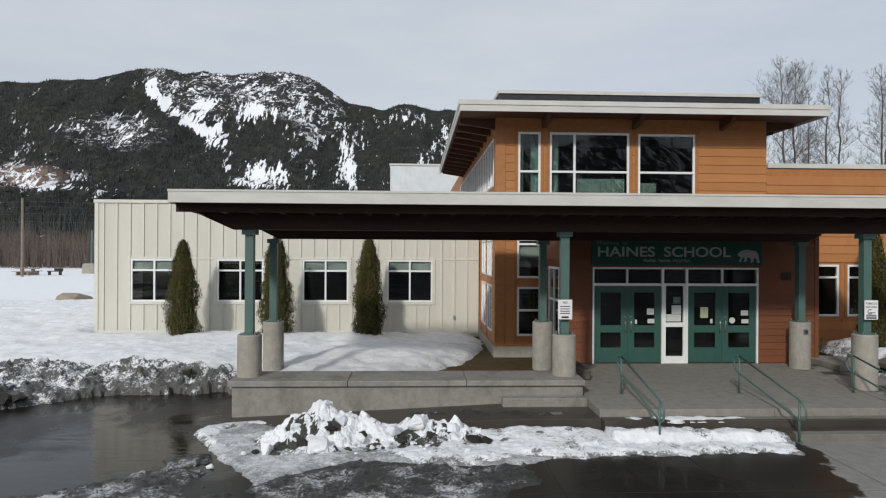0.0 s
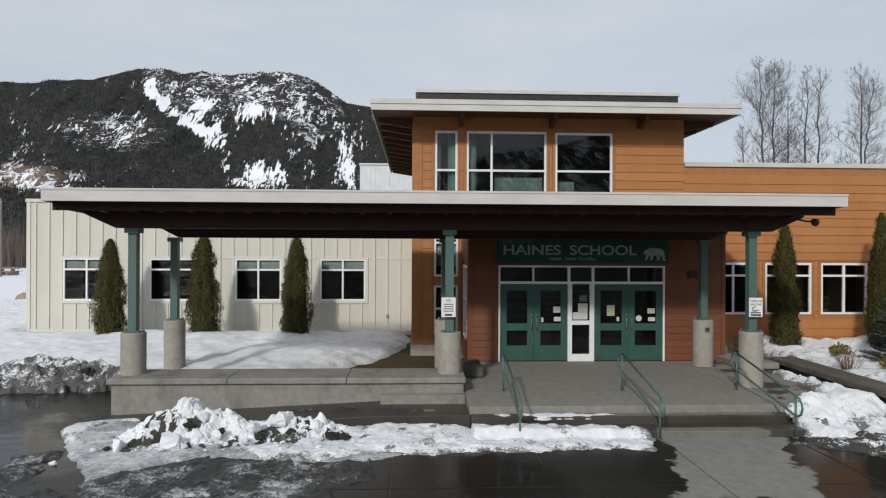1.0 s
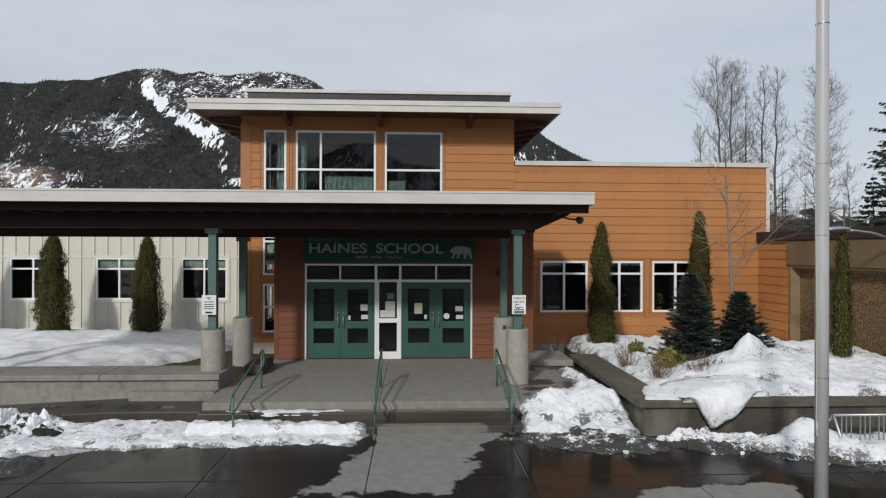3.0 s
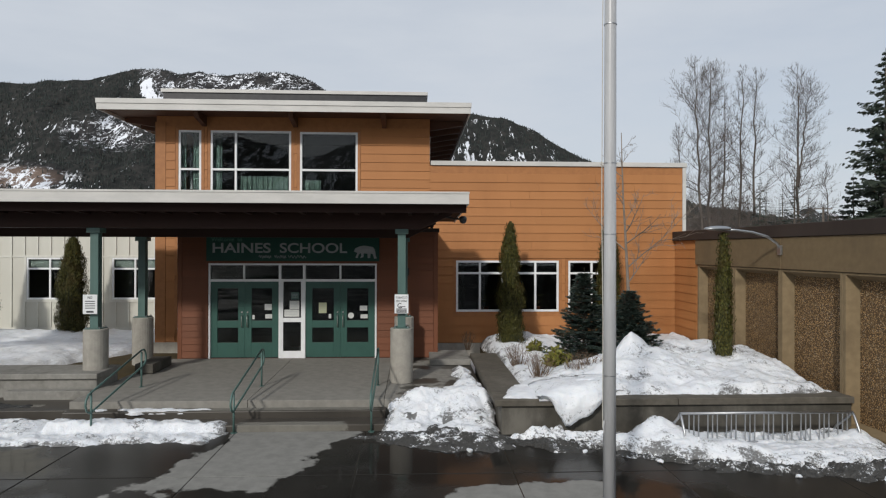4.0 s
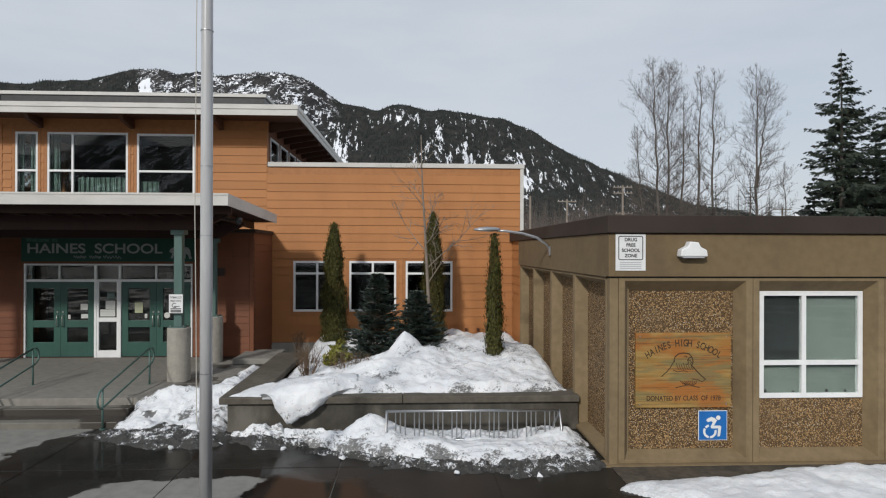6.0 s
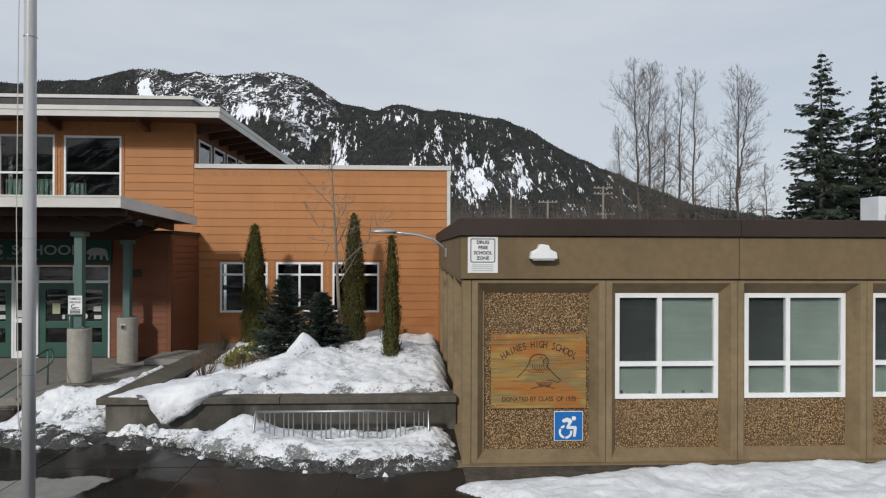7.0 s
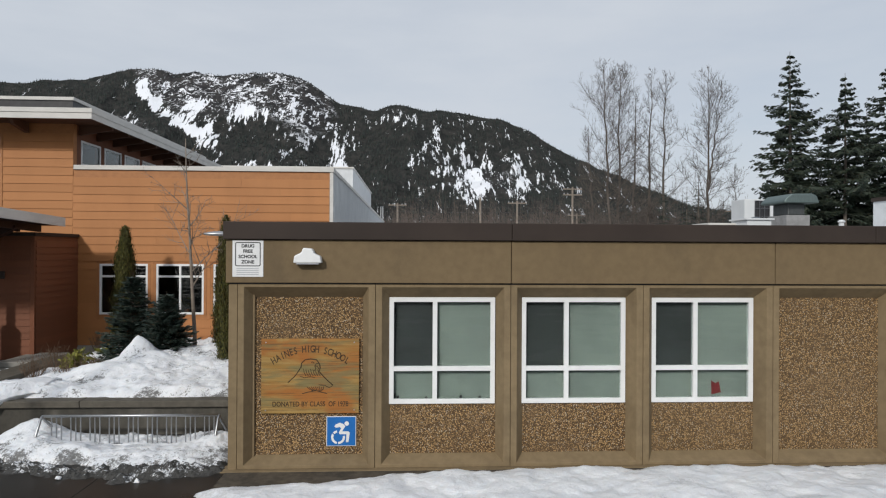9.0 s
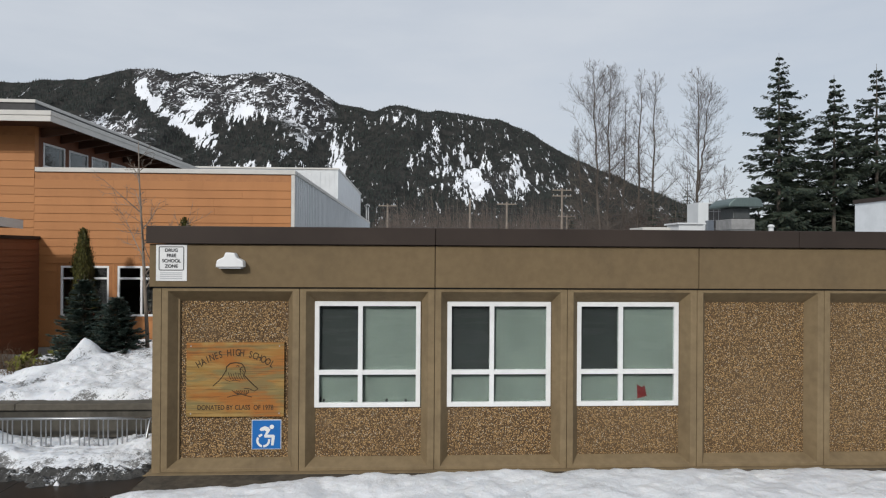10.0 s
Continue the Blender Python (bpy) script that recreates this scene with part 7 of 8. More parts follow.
for i, (x, y, top, r) in enumerate(((70.0, 76, 28.6, 6.3), (77.2, 76, 26.0, 5.6), (82.8, 76, 27.5, 6.2), (88.0, 77, 26.5, 6.0), (74.0, 80, 19.5, 4.6), (79.8, 83, 21, 5.4), (86.0, 84, 23.0, 5.6), (73.0, 86, 14, 4.2), (82.5, 81, 15, 4.6))):
    old_spruce(x, y, GROUND, top, r, 21 + i, "tall dark ragged spruce behind the roofs")
for i, (x, y, top) in enumerate(((58.3, 76, 13.6), (53.9, 76, 12.9), (56.8, 76, 11.5), (61.5, 88, 12.5), (66.5, 86, 11.5), (47.5, 92, 11.5))):
    conifer("small_spruce", x, y, GROUND, top, 2.2, 41 + i, "slender dark spruce among the bare trees", DARK_SPRUCE, 30, 6, 12, 0.3, "slender spruces", 0.06, 0.4)


def bare_tree(name, x, y, base, height, seed, label, material, spread=0.3, group="", levels=3, start=0.25, n1=26, thick=0.012, fork=0):
    g = np.random.RandomState(seed)
    t = thing(name, (x, y, base), label, "tree", group)
    trunk, limbs = Mesh(), Mesh()

    def grow(mesh, p, way, length, r, level):
        steps = 7 if level == 0 else 4 if level < 2 else 3
        pts, q, d = [p], p.copy(), way.copy()
        for i in range(steps):
            d = (d + Vector(g.uniform(-1, 1, 3)) * (0.035 if level == 0 else 0.13) + Vector((0, 0, 0.0 if level == 0 else 0.09))).normalized()
            q = q + d * length / steps
            pts.append(q.copy())
        rad = [r * (1 - 0.86 * i / steps) + 0.002 for i in range(steps + 1)]
        mesh.tube([tuple(v) for v in pts], rad, 8 if level == 0 else 4 if level == 1 else 3, cap=level == 0)
        if level >= levels:
            return
        count = n1 if level == 0 else max(3, int(9 * length / (height * spread)) + 2) if level == 1 else 4
        for b in range(count):
            f = (start if level == 0 else 0.15) + (0.97 - (start if level == 0 else 0.15)) * (b + g.rand()) / count
            k = min(steps - 1, int(f * steps))
            at = pts[k].lerp(pts[k + 1], f * steps - k)
            axis = (pts[k + 1] - pts[k]).normalized()
            a = g.rand() * 6.2832
            o = axis.orthogonal().normalized()
            o = (o * math.cos(a) + axis.cross(o) * math.sin(a))
            lift = g.uniform(0.45, 1.15) if level == 0 else g.uniform(0.5, 1.1)
            L = height * spread * (1.15 - f) * g.uniform(0.55, 1.1) if level == 0 else length * g.uniform(0.3, 0.55) * (1.2 - 0.6 * f)
            grow(limbs, at, (o + axis * lift).normalized(), L, max(0.0006 * height, rad[k] * (0.42 if level == 0 else 0.5)), level + 1)

    grow(trunk, Vector((x, y, base)), Vector((g.uniform(-0.03, 0.03), 0, 1)), height, height * thick, 0)
    if fork:
        grow(trunk, Vector((x, y, base + height * 0.08)), Vector((fork, 0.05, 1)).normalized(), height * 0.92, height * thick * 0.8, 0)
    part("trunk", trunk, material, t, fix=False, soft=True)
    part("crown", limbs, material, t, fix=False)
    return t


def cottonwood(x, lean, y, height, seed, spread, fork=None):
    """A tall leafless tree: straight stem, low limbs spreading flat, upper ones rising steeply, fine twigs at the rim."""
    g = np.random.RandomState(seed)
    t = thing("cottonwood", (x, y, GROUND), "tall leafless grey cottonwood behind the roofs", "tree", "bare cottonwoods")
    trunk, limbs = Mesh(), Mesh()
    least = 0.011

    def limb(p, way, length, r, level, bend):
        n = 5 if level == 1 else 3
        pts, q, d = [p], p.copy(), way.copy()
        for i in range(n):
            d = (d + Vector(g.uniform(-1, 1, 3)) * 0.12 + Vector((0, 0, bend))).normalized()
            q = q + d * length / n
            pts.append(q.copy())
        limbs.tube([tuple(v) for v in pts], [max(least * 0.6, r * (1 - 0.8 * i / n)) for i in range(n + 1)], 4 if level == 1 else 3, False)
        if level == 3:
            return
        for b in range(int(5 + 1.7 * length) if level == 1 else 4):
            f = 0.18 + 0.80 * g.rand()
            k = min(n - 1, int(f * n))
            axis = (pts[k + 1] - pts[k]).normalized()
            o = axis.orthogonal().normalized()
            a = g.rand() * 6.2832
            o = o * math.cos(a) + axis.cross(o) * math.sin(a)
            limb(pts[k].lerp(pts[k + 1], f * n - k), (axis * g.uniform(0.8, 1.5) + o + Vector((0, 0, 0.25))).normalized(), length * g.uniform(0.28, 0.50) * (1.15 - 0.5 * f), max(least, r * 0.45), level + 1, 0.07)

    def stem(p0, p1, r0, reach, count, start):
        steps = 12
        pts = [p0.lerp(p1, i / steps) + Vector((g.uniform(-1, 1), g.uniform(-1, 1), 0)) * (0.16 if 0 < i < steps else 0) for i in range(steps + 1)]
        trunk.tube([tuple(v) for v in pts], [r0 * (1 - i / steps) ** 0.9 + 0.015 for i in range(steps + 1)], 8)
        span = (p1 - p0).length
        for b in range(count):
            f = start + (0.985 - start) * (b + g.rand()) / count
            k = min(steps - 1, int(f * steps))
            a = g.rand() * 6.2832
            rise = radians(min(76, max(5, 8 + 50 * f + g.uniform(-14, 16))))
            wide = reach * float(np.interp(f, (0.1, 0.3, 0.55, 0.8, 1.0), (0.75, 1.0, 0.95, 0.62, 0.22))) * g.uniform(0.45, 1.15)
            L = min(wide / math.cos(rise), 0.24 * span, 0.75 * (1 - f) * span + 0.5)
            limb(pts[k].lerp(pts[k + 1], f * steps - k), Vector((math.cos(a) * math.cos(rise), math.sin(a) * math.cos(rise), math.sin(rise))), L, max(0.020, r0 * 0.30 * (1.1 - f)), 1, 0.05)

    base, tip = Vector((x, y, GROUND)), Vector((x + lean, y, GROUND + height))
    stem(base, tip, height * 0.0078, spread * 1.32, int(20 + 13 * spread), 0.13)
    if fork:
        low = base.lerp(tip, fork[0])
        stem(low, Vector((x + fork[1], y + 0.4, GROUND + height * fork[2])), height * 0.0045, spread * 0.9, int(10 + 8 * spread), 0.15)
    part("trunk", trunk, BIRCH, t, fix=False, soft=True)
    part("crown", limbs, BIRCH, t, fix=False)
    return t


for i, (x, lean, top, spread, fork) in enumerate(((48.6, -1.3, 28.8, 4.2, None), (49.7, 0.1, 28.6, 3.4, None), (51.9, 0.3, 25.2, 1.8, None), (53.2, 0.7, 27.8, 2.4, None), (55.7, 0.25, 27.5, 2.9, None), (62.2, 0.05, 28.7, 3.6, (0.42, 2.0, 0.93)),
                                                   (65.8, -0.8, 15.0, 1.8, None), (46.6, -1.0, 20.0, 2.4, None))):
    cottonwood(x, lean, 80 + (i % 3) * 0.8, top - 0.15, 61 + i, spread, fork)
bare_tree("sapling", 16.70, 15.7, 0.2, 6.0, 90, "slim leafless sapling growing in the snowy planter", SAPLING, 0.46, "", 3, 0.33, 12, 0.0098)

# dry shrubs in the bed


def shrub(x, y, base, h, r, n, seed, label, leaves=None, name="dry_shrub"):
    g = np.random.RandomState(seed)
    t = thing(name, (x, y, base), label, "shrub", "bed shrubs")
    m, lv = Mesh(), Mesh()
    for i in range(n):
        a, s = g.rand() * 6.2832, g.rand() ** 0.6
        tip = Vector((x + r * s * math.cos(a), y + r * s * math.sin(a), base + h * g.uniform(0.6, 1.0) * (1 - 0.25 * s)))
        root = Vector((x + 0.25 * r * s * math.cos(a), y + 0.25 * r * s * math.sin(a), base - 0.05))
        mid = root.lerp(tip, 0.5) + Vector(g.uniform(-0.05, 0.05, 3))
        m.tube([tuple(root), tuple(mid), tuple(tip)], [0.008, 0.006, 0.002], 3, False)
        for k in range(3):
            q = mid.lerp(tip, g.rand())
            e = q + Vector((g.uniform(-0.12, 0.12), g.uniform(-0.12, 0.12), g.uniform(0.03, 0.16)))
            m.tube([tuple(q), tuple(e)], [0.004, 0.0015], 3, False)
        if leaves:
            for k in range(12):
                q = mid.lerp(tip, g.uniform(0.2, 1.05)) + Vector(g.uniform(-0.06, 0.06, 3))
                d, w = Vector(g.uniform(-1, 1, 3)).normalized() * 0.07, Vector(g.uniform(-1, 1, 3)).normalized() * 0.03
                lv.add([tuple(q - d), tuple(q + w), tuple(q + d), tuple(q - w)], [(0, 1, 2, 3)])
    part("growth", m, TWIG, t, fix=False)
    if leaves:
        part("foliage", lv, leaves, t, fix=False)


shrub(13.55, 14.9, 0.12, 0.75, 0.42, 46, 1, "leafless reddish twig shrub poking through snow")
shrub(13.75, 13.5, 0.15, 0.7, 0.45, 50, 2, "leafless reddish twig shrub poking through snow")
shrub(14.35, 14.3, 0.12, 0.65, 0.40, 40, 3, "low yellow-green leafy shrub in the bed", OLIVE_BUSH, "leafy_shrub")
shrub(14.6, 13.3, 0.18, 0.6, 0.35, 36, 4, "leafless reddish twig shrub poking through snow")
shrub(12.6, 18.9, 0.0, 0.62, 0.25, 30, 5, "dry twig shrub against the orange siding")
shrub(14.2, 16.2, 0.15, 0.5, 0.3, 24, 6, "low yellow-green leafy shrub in the bed", OLIVE_BUSH, "leafy_shrub")
shrub(15.0, 13.6, 0.25, 0.55, 0.3, 30, 8, "leafless reddish twig shrub poking through snow")

# ---------------------------------------------------------------- far woods, power line, mountain
rng = np.random.RandomState(9)


def woodland(name, spots, material, label, layers=5, per=7):
    """Many far conifers in one mesh: tapering tiers of drooping boughs."""
    V, F = [], []
    for x, y, z, h, r in spots:
        a0 = rng.rand() * 6.28
        for k in range(layers):
            f0 = 0.08 + 0.86 * k / layers
            zr, zt = z + h * f0, z + h * min(1.0, f0 + 1.75 / layers)
            rr = r * (1 - f0) ** 0.9 * rng.uniform(0.75, 1.15)
            n0 = len(V)
            V.append((x, y, zt))
            for b in range(per):
                a = a0 + 6.2832 * b / per + k
                q = rr * rng.uniform(0.55, 1.15)
                V.append((x + q * math.cos(a), y + q * math.sin(a), zr - rng.uniform(0, 0.05) * h))
            for b in range(per):
                F.append((n0, n0 + 1 + b, n0 + 1 + (b + 1) % per))
    me = bpy.data.meshes.new(name)
    me.from_pydata(V, [], F)
    me.update()
    return tagged(part(name, me, material, fix=False), label, "trees", kind="stuff")


def brushwood(name, spots, label, stems=9):
    """Bare far brush: fans of thin upright stems."""
    V, F = [], []
    for x, y, h in spots:
        for s in range(stems):
            a = rng.uniform(-1, 1)
            bx, w = x + rng.uniform(-1.5, 1.5), rng.uniform(0.03, 0.07)
            tx, tz = bx + a * h * 0.16, GROUND + h * rng.uniform(0.65, 1.0)
            n0 = len(V)
            V += [(bx - w, y, GROUND), (bx + w, y, GROUND), (tx, y + rng.uniform(-1, 1), tz)]
            F.append((n0, n0 + 1, n0 + 2))
            for k in range(6):
                f = rng.uniform(0.3, 0.95)
                px, pz = bx + (tx - bx) * f, GROUND + (tz - GROUND) * f
                l = h * rng.uniform(0.08, 0.2) * (1.1 - f)
                e = rng.choice((-1, 1)) * rng.uniform(0.4, 1.0)
                n0 = len(V)
                V += [(px - 0.02, y, pz), (px + 0.02, y, pz + 0.05), (px + e * l, y + rng.uniform(-0.5, 0.5), pz + l)]
                F.append((n0, n0 + 1, n0 + 2))
    me = bpy.data.meshes.new(name)
    me.from_pydata(V, [], F)
    me.update()
    return tagged(part(name, me, FAR_BRUSH, fix=False), label, "brush", kind="stuff")


spots = []
for i in range(1500):
    y = rng.uniform(170, 420)
    x = rng.uniform(-1.05, 1.15) * y + 10
    spots.append((x, y, GROUND, rng.uniform(9, 17) * (0.75 + y / 900), rng.uniform(1.6, 2.8)))
# unseen conifers added behind the camera to darken low window reflections
for i in range(900):
    x, y = rng.uniform(-260, 300), rng.uniform(-190, -130)
    spots.append((x, y, GROUND, rng.uniform(7, 12), rng.uniform(1.8, 2.8)))
woodland("far_woods", spots, FAR_WOOD, "dark band of distant conifers, with an unseen row added behind the camera")
brushwood("bare_brush", [(rng.uniform(-150, 130), rng.uniform(125, 165), rng.uniform(6, 12)) for i in range(900)], "grey-brown bare brush along the field's edge")
brushwood("near_brush", [(rng.uniform(18, 72), rng.uniform(95, 125), rng.uniform(8, 15)) for i in range(520)] + [(rng.uniform(-105, -40), rng.uniform(112, 130), rng.uniform(4, 9)) for i in range(420)], "leafless grey-brown thicket behind the school")


def utility_pole(x, y, top, arms, label):
    p = thing("utility_pole", (x, y, GROUND), label, "utility pole", "power line poles")
    part("shaft", Mesh().tube([(x, y, GROUND), (x, y, top)], [0.17, 0.12], 8), SAPLING, p)
    for k in range(arms):
        z = top - 0.35 - 0.75 * k
        part("crossarm", Mesh().box(x - 1.25, y - 0.06, z, x + 1.25, y + 0.06, z + 0.14), SAPLING, p)
        for dx in (-1.1, -0.6, 0.6, 1.1):
            part("insulator", Mesh().tube([(x + dx, y, z + 0.14), (x + dx, y, z + 0.30)], 0.04, 6), GREY_INK, p)
    return p


POLES = [(31.3, 80, 10.1, 0), (36.1, 80, 9.7, 1), (43.1, 79, 11.5, 2), (45.0, 84, 8.4, 1), (-48.2, 80, 9.2, 0), (-22.0, 92, 9.6, 1), (20.5, 84, 9.6, 1), (66, 82, 9.0, 1)]
for x, y, top, arms in POLES:
    utility_pole(x, y, top, arms, "weathered wooden power pole behind the school")
wires = thing("power_line", (20, 80, 8), "thin overhead power lines between the poles", "power line")
for z, dy in ((8.9, 0), (8.3, 0.6), (7.4, 0), (6.4, 0.3)):
    pts = []
    stops = [-120, -48.2, -22, 20.5, 36.1, 43.1, 66, 130]
    for a, b in zip(stops, stops[1:]):
        for i in range(10):
            f = i / 10
            pts.append((a + (b - a) * f, 81 + dy, z - 0.00028 * (b - a) ** 2 * 4 * f * (1 - f)))
    part("wire", Mesh().tube(pts, 0.018, 3, False), BLACK_PLASTIC, wires)

# mountain: ridge line and slopes
RIDGE = [(-5200, 420), (-3800, 560), (-2700, 690), (-1918, 768), (-1650, 775), (-1450, 800), (-1238, 838), (-1050, 826), (-850, 815), (-640, 826), (-510, 812), (-420, 765), (-325, 692), (-150, 672), (-6, 684), (200, 660),
         (479, 617), (600, 570), (753, 477), (930, 395), (1112, 312), (1400, 215), (1800, 150), (2600, 120), (3600, 150), (4800, 180)]
rx, rzv = np.array([p[0] for p in RIDGE], float), np.array([p[1] for p in RIDGE], float)
xs, ss = np.linspace(-4200, 4200, 520), np.concatenate([np.linspace(-0.25, 0, 8)[:-1], np.linspace(0, 1, 150)])
X, S = np.meshgrid(xs, ss)
R0 = np.interp(X, rx, rzv) + waves(X, X * 0, 5, (0.012, 0.03), (9, 5))
fall = np.where(S < 0, 1 + S * 1.2, np.where(S < 0.28, 1 - 1.75 * S, 0.51 * ((1 - S) / 0.72) ** 1.15))
relief = waves(X, S * 1600, 15, (0.0035, 0.008, 0.02, 0.05), (60, 30, 14, 7)) * np.clip(S * 5, 0, 1) * np.clip((1 - S) * 3, 0.1, 1) * np.clip(R0 / 500, 0.2, 1)
gully = np.abs(waves(X + 60 * waves(X, S * 1600, 17, (0.004,), (1,)), S * 260, 16, (0.011, 0.026), (1, 0.5)))
Y = 3000 - 1650 * S + waves(X, S * 900, 18, (0.003, 0.01), (60, 22)) * np.clip(S * 6, 0, 1)
Z = np.maximum(R0 * fall + relief - 26 * (1 - gully) * np.clip(S * 8, 0, 1) * np.clip((1 - S) * 4, 0, 1) * np.clip(R0 / 500, 0.1, 1), -4)


def seen(Xw, Zw, cx, cz, ax, az):
    return np.clip(1.25 - np.sqrt(((Xw - cx) / ax) ** 2 + ((Zw - cz) / az) ** 2), 0, 1)


# places as they stand on the slope, carried to the ridge's distance
K = 3000.0 / np.maximum(Y, 400)
XA, ZA = (X - 12) * K + 12, (Z - 3) * K + 3
left_edge = -1260 + (790 - ZA) * 0.98                       # forest boundary left of the cliff
cliff = np.clip((XA - left_edge) / 60, 0, 1) * np.clip((-330 - XA + 0.25 * (690 - ZA)) / 90, 0, 1) * np.clip((ZA - 270) / 60, 0, 1)
chute = 0
EDGE = [(-1236, 770), (-1236, 735), (-1170, 680), (-1110, 620), (-1045, 580), (-960, 535)]
for (x0, z0), (x1, z1) in zip(EDGE, EDGE[1:]):
    q = np.clip(((XA - x0) * (x1 - x0) + (ZA - z0) * (z1 - z0)) / ((x1 - x0) ** 2 + (z1 - z0) ** 2), 0, 1)
    chute = np.maximum(chute, np.clip(1.35 - np.hypot(XA - x0 - q * (x1 - x0), ZA - z0 - q * (z1 - z0)) / 34, 0, 1))
# snow fields: middle, half widths, how closed the cover is
FIELDS = [(-985, 672, 62, 36, 1), (-925, 570, 28, 85, 0.9), (-1015, 600, 70, 42, 0.75), (-758, 650, 56, 44, 1), (-668, 632, 18, 46, 0.9), (-474, 615, 110, 90, 0.42), (-830, 540, 26, 95, 0.55), (-735, 345, 125, 70, 0.78),
          (-312, 360, 26, 70, 0.8), (-1345, 545, 120, 90, 0.48), (-1580, 540, 200, 60, 0.42), (-1835, 345, 280, 75, 0.46), (-1650, 285, 220, 40, 0.62), (-880, 420, 30, 110, 0.72), (-905, 500, 40, 70, 0.66), (-960, 520, 40, 60, 0.66), (-330, 440, 30, 70, 0.55), (-560, 520, 70, 120, 0.40), (-96, 632, 120, 40, 0.36), (115, 508, 60, 120, 0.4), (-330, 480, 60, 150, 0.34),
          (330, 320, 100, 90, 0.66), (540, 320, 60, 75, 0.62), (420, 400, 300, 110, 0.38)]
closed = chute
for cx, cz, ax, az, s_ in FIELDS:
    closed = np.maximum(closed, s_ * seen(XA, ZA, cx, cz, ax * 1.2, az * 1.2))
cover = 0.0 + 0.60 * closed + 0.06 * cliff + 0.07 * np.clip((XA + 500) / 200, 0, 1) + 0.07 * waves(X, S * 420, 24, (0.008, 0.02), (1, 0.7)) - 0.16 * np.clip(1 - S * 22, 0, 1)
rocky = cliff * np.clip((ZA - 600) / 90, 0, 1) + 1.0 * seen(XA, ZA, -1840, 335, 320, 85) + 0.6 * seen(XA, ZA, -474, 625, 150, 110) + 0.5 * seen(XA, ZA, 400, 330, 260, 90) + 0.85 * seen(XA, ZA, -1400, 535, 260, 95)
me = grid_mesh("mountain", X, Y, Z, np.ones(X.shape, bool))
scree = seen(XA, ZA, -1820, 330, 260, 62)
for key, val in (("cover", cover), ("rock", rocky), ("scree", scree)):
    at_ = me.attributes.new(key, "FLOAT", "POINT")
    at_.data.foreach_set("value", val.reshape(-1).astype(np.float32))
tagged(part("mountain", me, MOUNTAIN, fix=False, soft=True), "broad forested mountain with snow-streaked cliffs", "mountain", kind="structure")

# forest on its slopes
spots = []
iy, ix = rng.randint(9, X.shape[0] - 12, 60000), rng.randint(40, X.shape[1] - 40, 60000)
for a, b in zip(iy, ix):
    if abs(X[a, b]) > 2600:
        continue
    c = cover[a, b]
    if rng.rand() < max(0.05, 1.0 - 2.1 * max(0, c - 0.04) - 0.72 * rocky[a, b]):
        spots.append((X[a, b] + rng.uniform(-8, 8), Y[a, b], Z[a, b] - 3, rng.uniform(11, 23), rng.uniform(3.0, 5.0)))
for i in range(1500):
    x = rng.uniform(-2300, 2200)
    j = int(np.argmin(np.abs(xs - x)))
    a = 7 + rng.randint(0, 3)
    spots.append((x, Y[a, j] + rng.uniform(-4, 4), np.interp(x, xs, Z[a]) - 3, rng.uniform(6, 12), rng.uniform(2.2, 3.6)))
woodland("mountain_forest", spots, FAR_WOOD, "dense dark conifer forest on the mountain slopes", 2, 4)

# far snowy range at the right
xs2 = np.linspace(1200, 4400, 160)
X2, S2 = np.meshgrid(xs2, np.linspace(0, 1, 24))
R2 = 210 + waves(X2, X2 * 0, 44, (0.004, 0.011, 0.03), (70, 35, 14))
Z2 = R2 * (1 - S2) ** 1.1 + waves(X2, S2 * 900, 45, (0.006, 0.02), (30, 14)) * S2 * (1 - S2) * 3
me = grid_mesh("far_range", X2, 4300 - 700 * S2, Z2, np.ones(X2.shape, bool))
for key, val in (("cover", 0.02 + 0.22 * (1 - S2)), ("rock", np.ones(X2.shape) * 0.3)):
    at_ = me.attributes.new(key, "FLOAT", "POINT")
    at_.data.foreach_set("value", val.reshape(-1).astype(np.float32))
tagged(part("far_range", me, MOUNTAIN, fix=False, soft=True), "distant low snowy mountain range", "mountain", kind="structure")

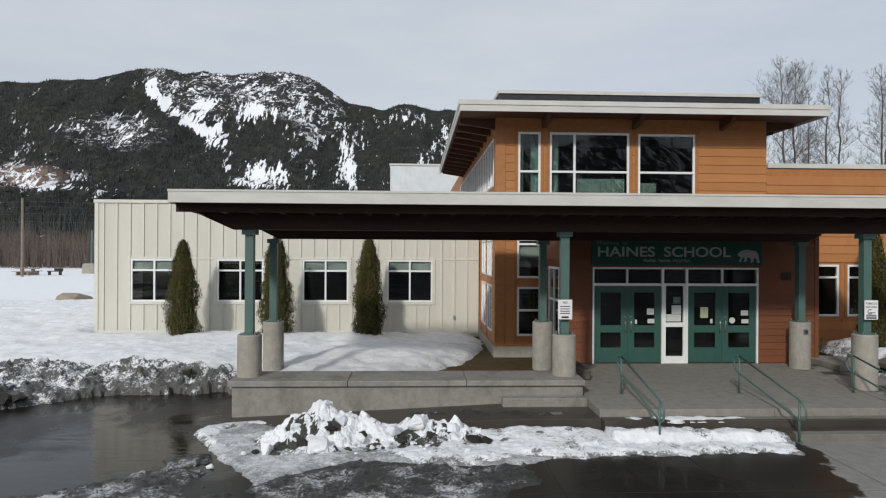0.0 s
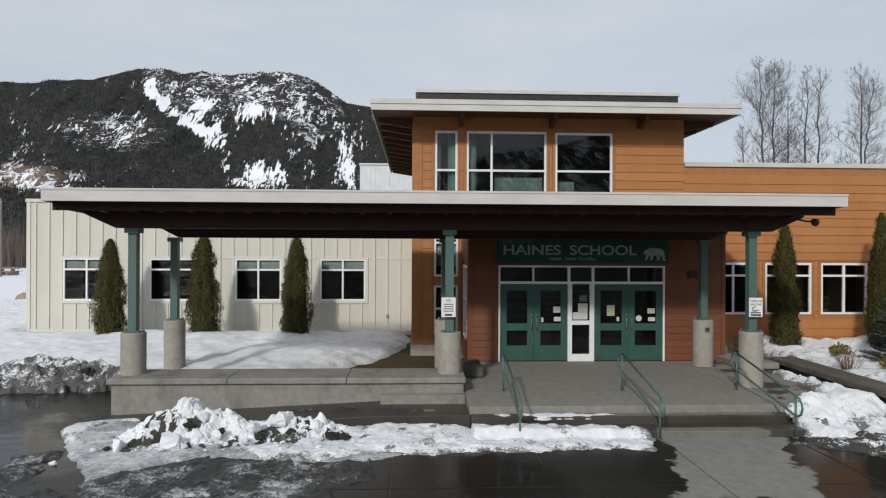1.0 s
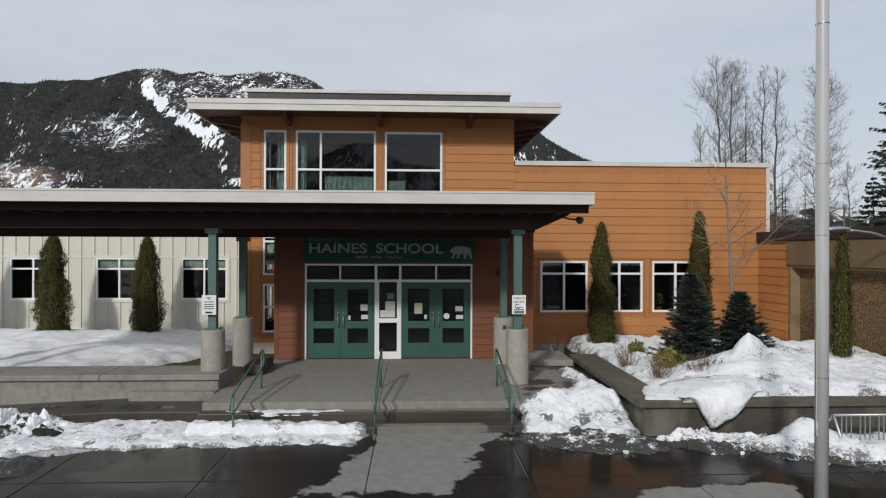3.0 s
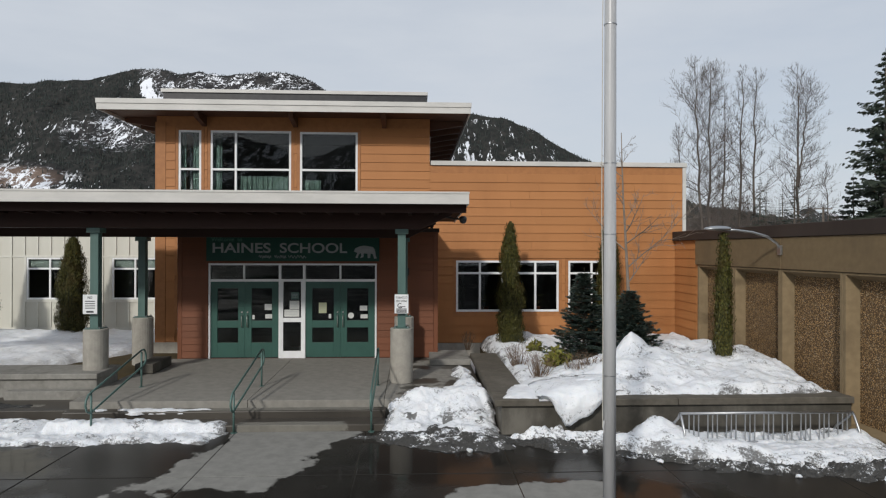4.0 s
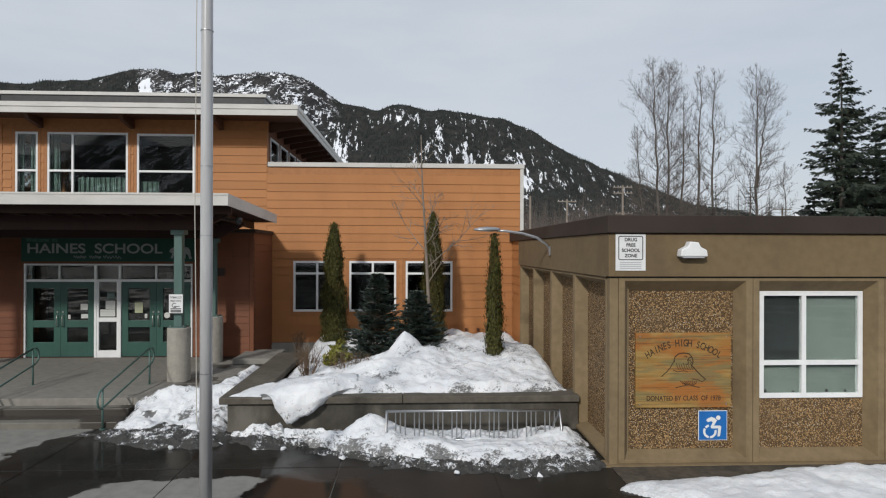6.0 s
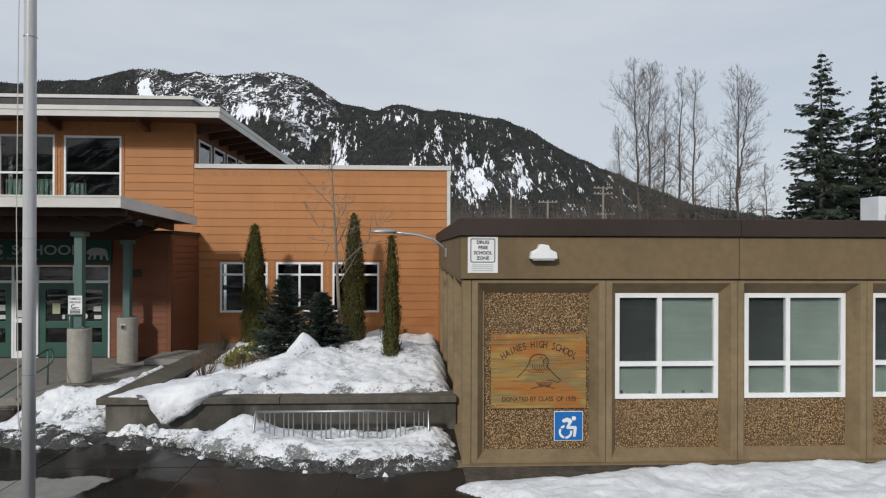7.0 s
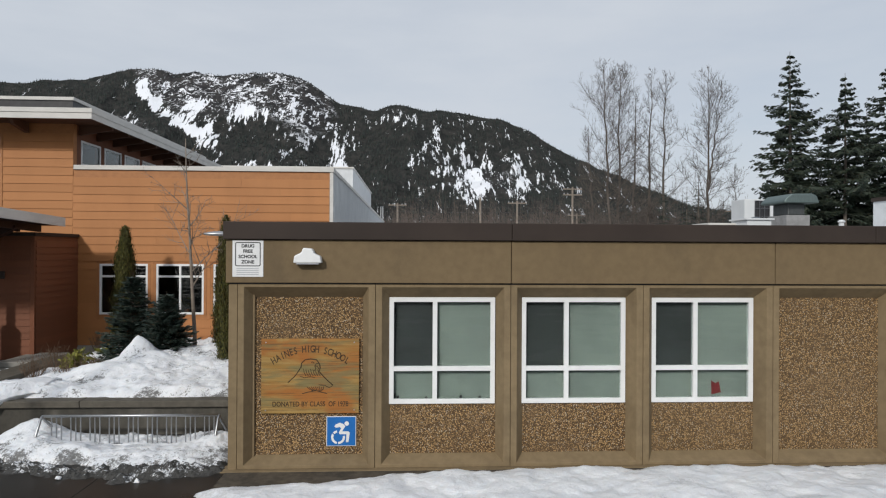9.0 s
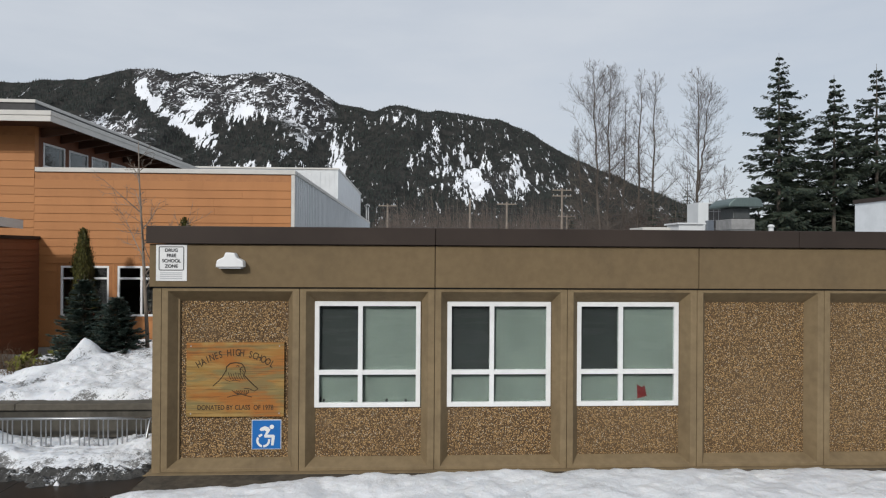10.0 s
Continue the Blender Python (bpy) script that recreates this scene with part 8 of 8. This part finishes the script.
# forested range added unseen behind the camera, so the windows reflect less sky
xs3 = np.linspace(-4200, 4200, 130)
X3, S3 = np.meshgrid(xs3, np.linspace(0, 1, 20))
R3 = 400 + waves(X3, X3 * 0, 54, (0.0012, 0.004, 0.012), (110, 50, 18))
Z3 = R3 * (1 - S3) ** 1.1 + waves(X3, S3 * 900, 55, (0.006, 0.02), (30, 14)) * S3 * (1 - S3) * 3 - 4 * S3
me = grid_mesh("valley_range", X3, -2500 + 1100 * S3, Z3, np.ones(X3.shape, bool))
for key, val in (("cover", 0.27 + 0.10 * np.clip(0.5 - S3, 0, 1)), ("rock", np.ones(X3.shape) * 0.3)):
    at_ = me.attributes.new(key, "FLOAT", "POINT")
    at_.data.foreach_set("value", val.reshape(-1).astype(np.float32))
tagged(part("valley_range", me, MOUNTAIN, soft=True), "unseen forested range added behind the camera for window reflections", "mountain", kind="structure")

# ---------------------------------------------------------------- pieces: paving slabs, battens, lap boards
slab_mesh = {}
JX, JY = [-1.2, 1.2, 2.45, 4.98, 7.50, 10.0, 12.5, 15.0, 17.5, 19.9], [-1.0, 1.6, 4.1, 6.6, 9.15, 11.612]
for x0, x1 in zip(JX, JX[1:]):
    for y0, y1 in zip(JY, JY[1:]):
        w, d = round(x1 - x0, 3), round(y1 - y0, 3)
        if (w, d) not in slab_mesh:
            b, e = 0.008, 0.012
            m = Mesh()
            o = [(b, b), (w - b, b), (w - b, d - b), (b, d - b)]
            i_ = [(b + e, b + e), (w - b - e, b + e), (w - b - e, d - b - e), (b + e, d - b - e)]
            m.add([(*p, -0.02) for p in o] + [(*p, 0.0) for p in o] + [(*p, 0.004) for p in i_], [(0, 1, 5, 4), (1, 2, 6, 5), (2, 3, 7, 6), (3, 0, 4, 7), (4, 5, 9, 8), (5, 6, 10, 9), (6, 7, 11, 10), (7, 4, 8, 11), (8, 9, 10, 11)])
            me = m.data("paving_slab")
            me.materials.append(PLAZA)
            slab_mesh[(w, d)] = me
        ob = new("paving_slab", slab_mesh[(w, d)])
        ob.parent = plaza
        ob.matrix_parent_inverse = plaza.matrix_basis.inverted()
        ob.location = (x0, y0, GROUND - 0.004)
for x, lo, hi in BATTENS:
    ob = new("batten", batten)
    ob.parent = cream
    ob.matrix_parent_inverse = cream.matrix_basis.inverted()
    ob.location, ob.scale = (x, CWY, lo), (1, 1, hi - lo)
lay_boards()
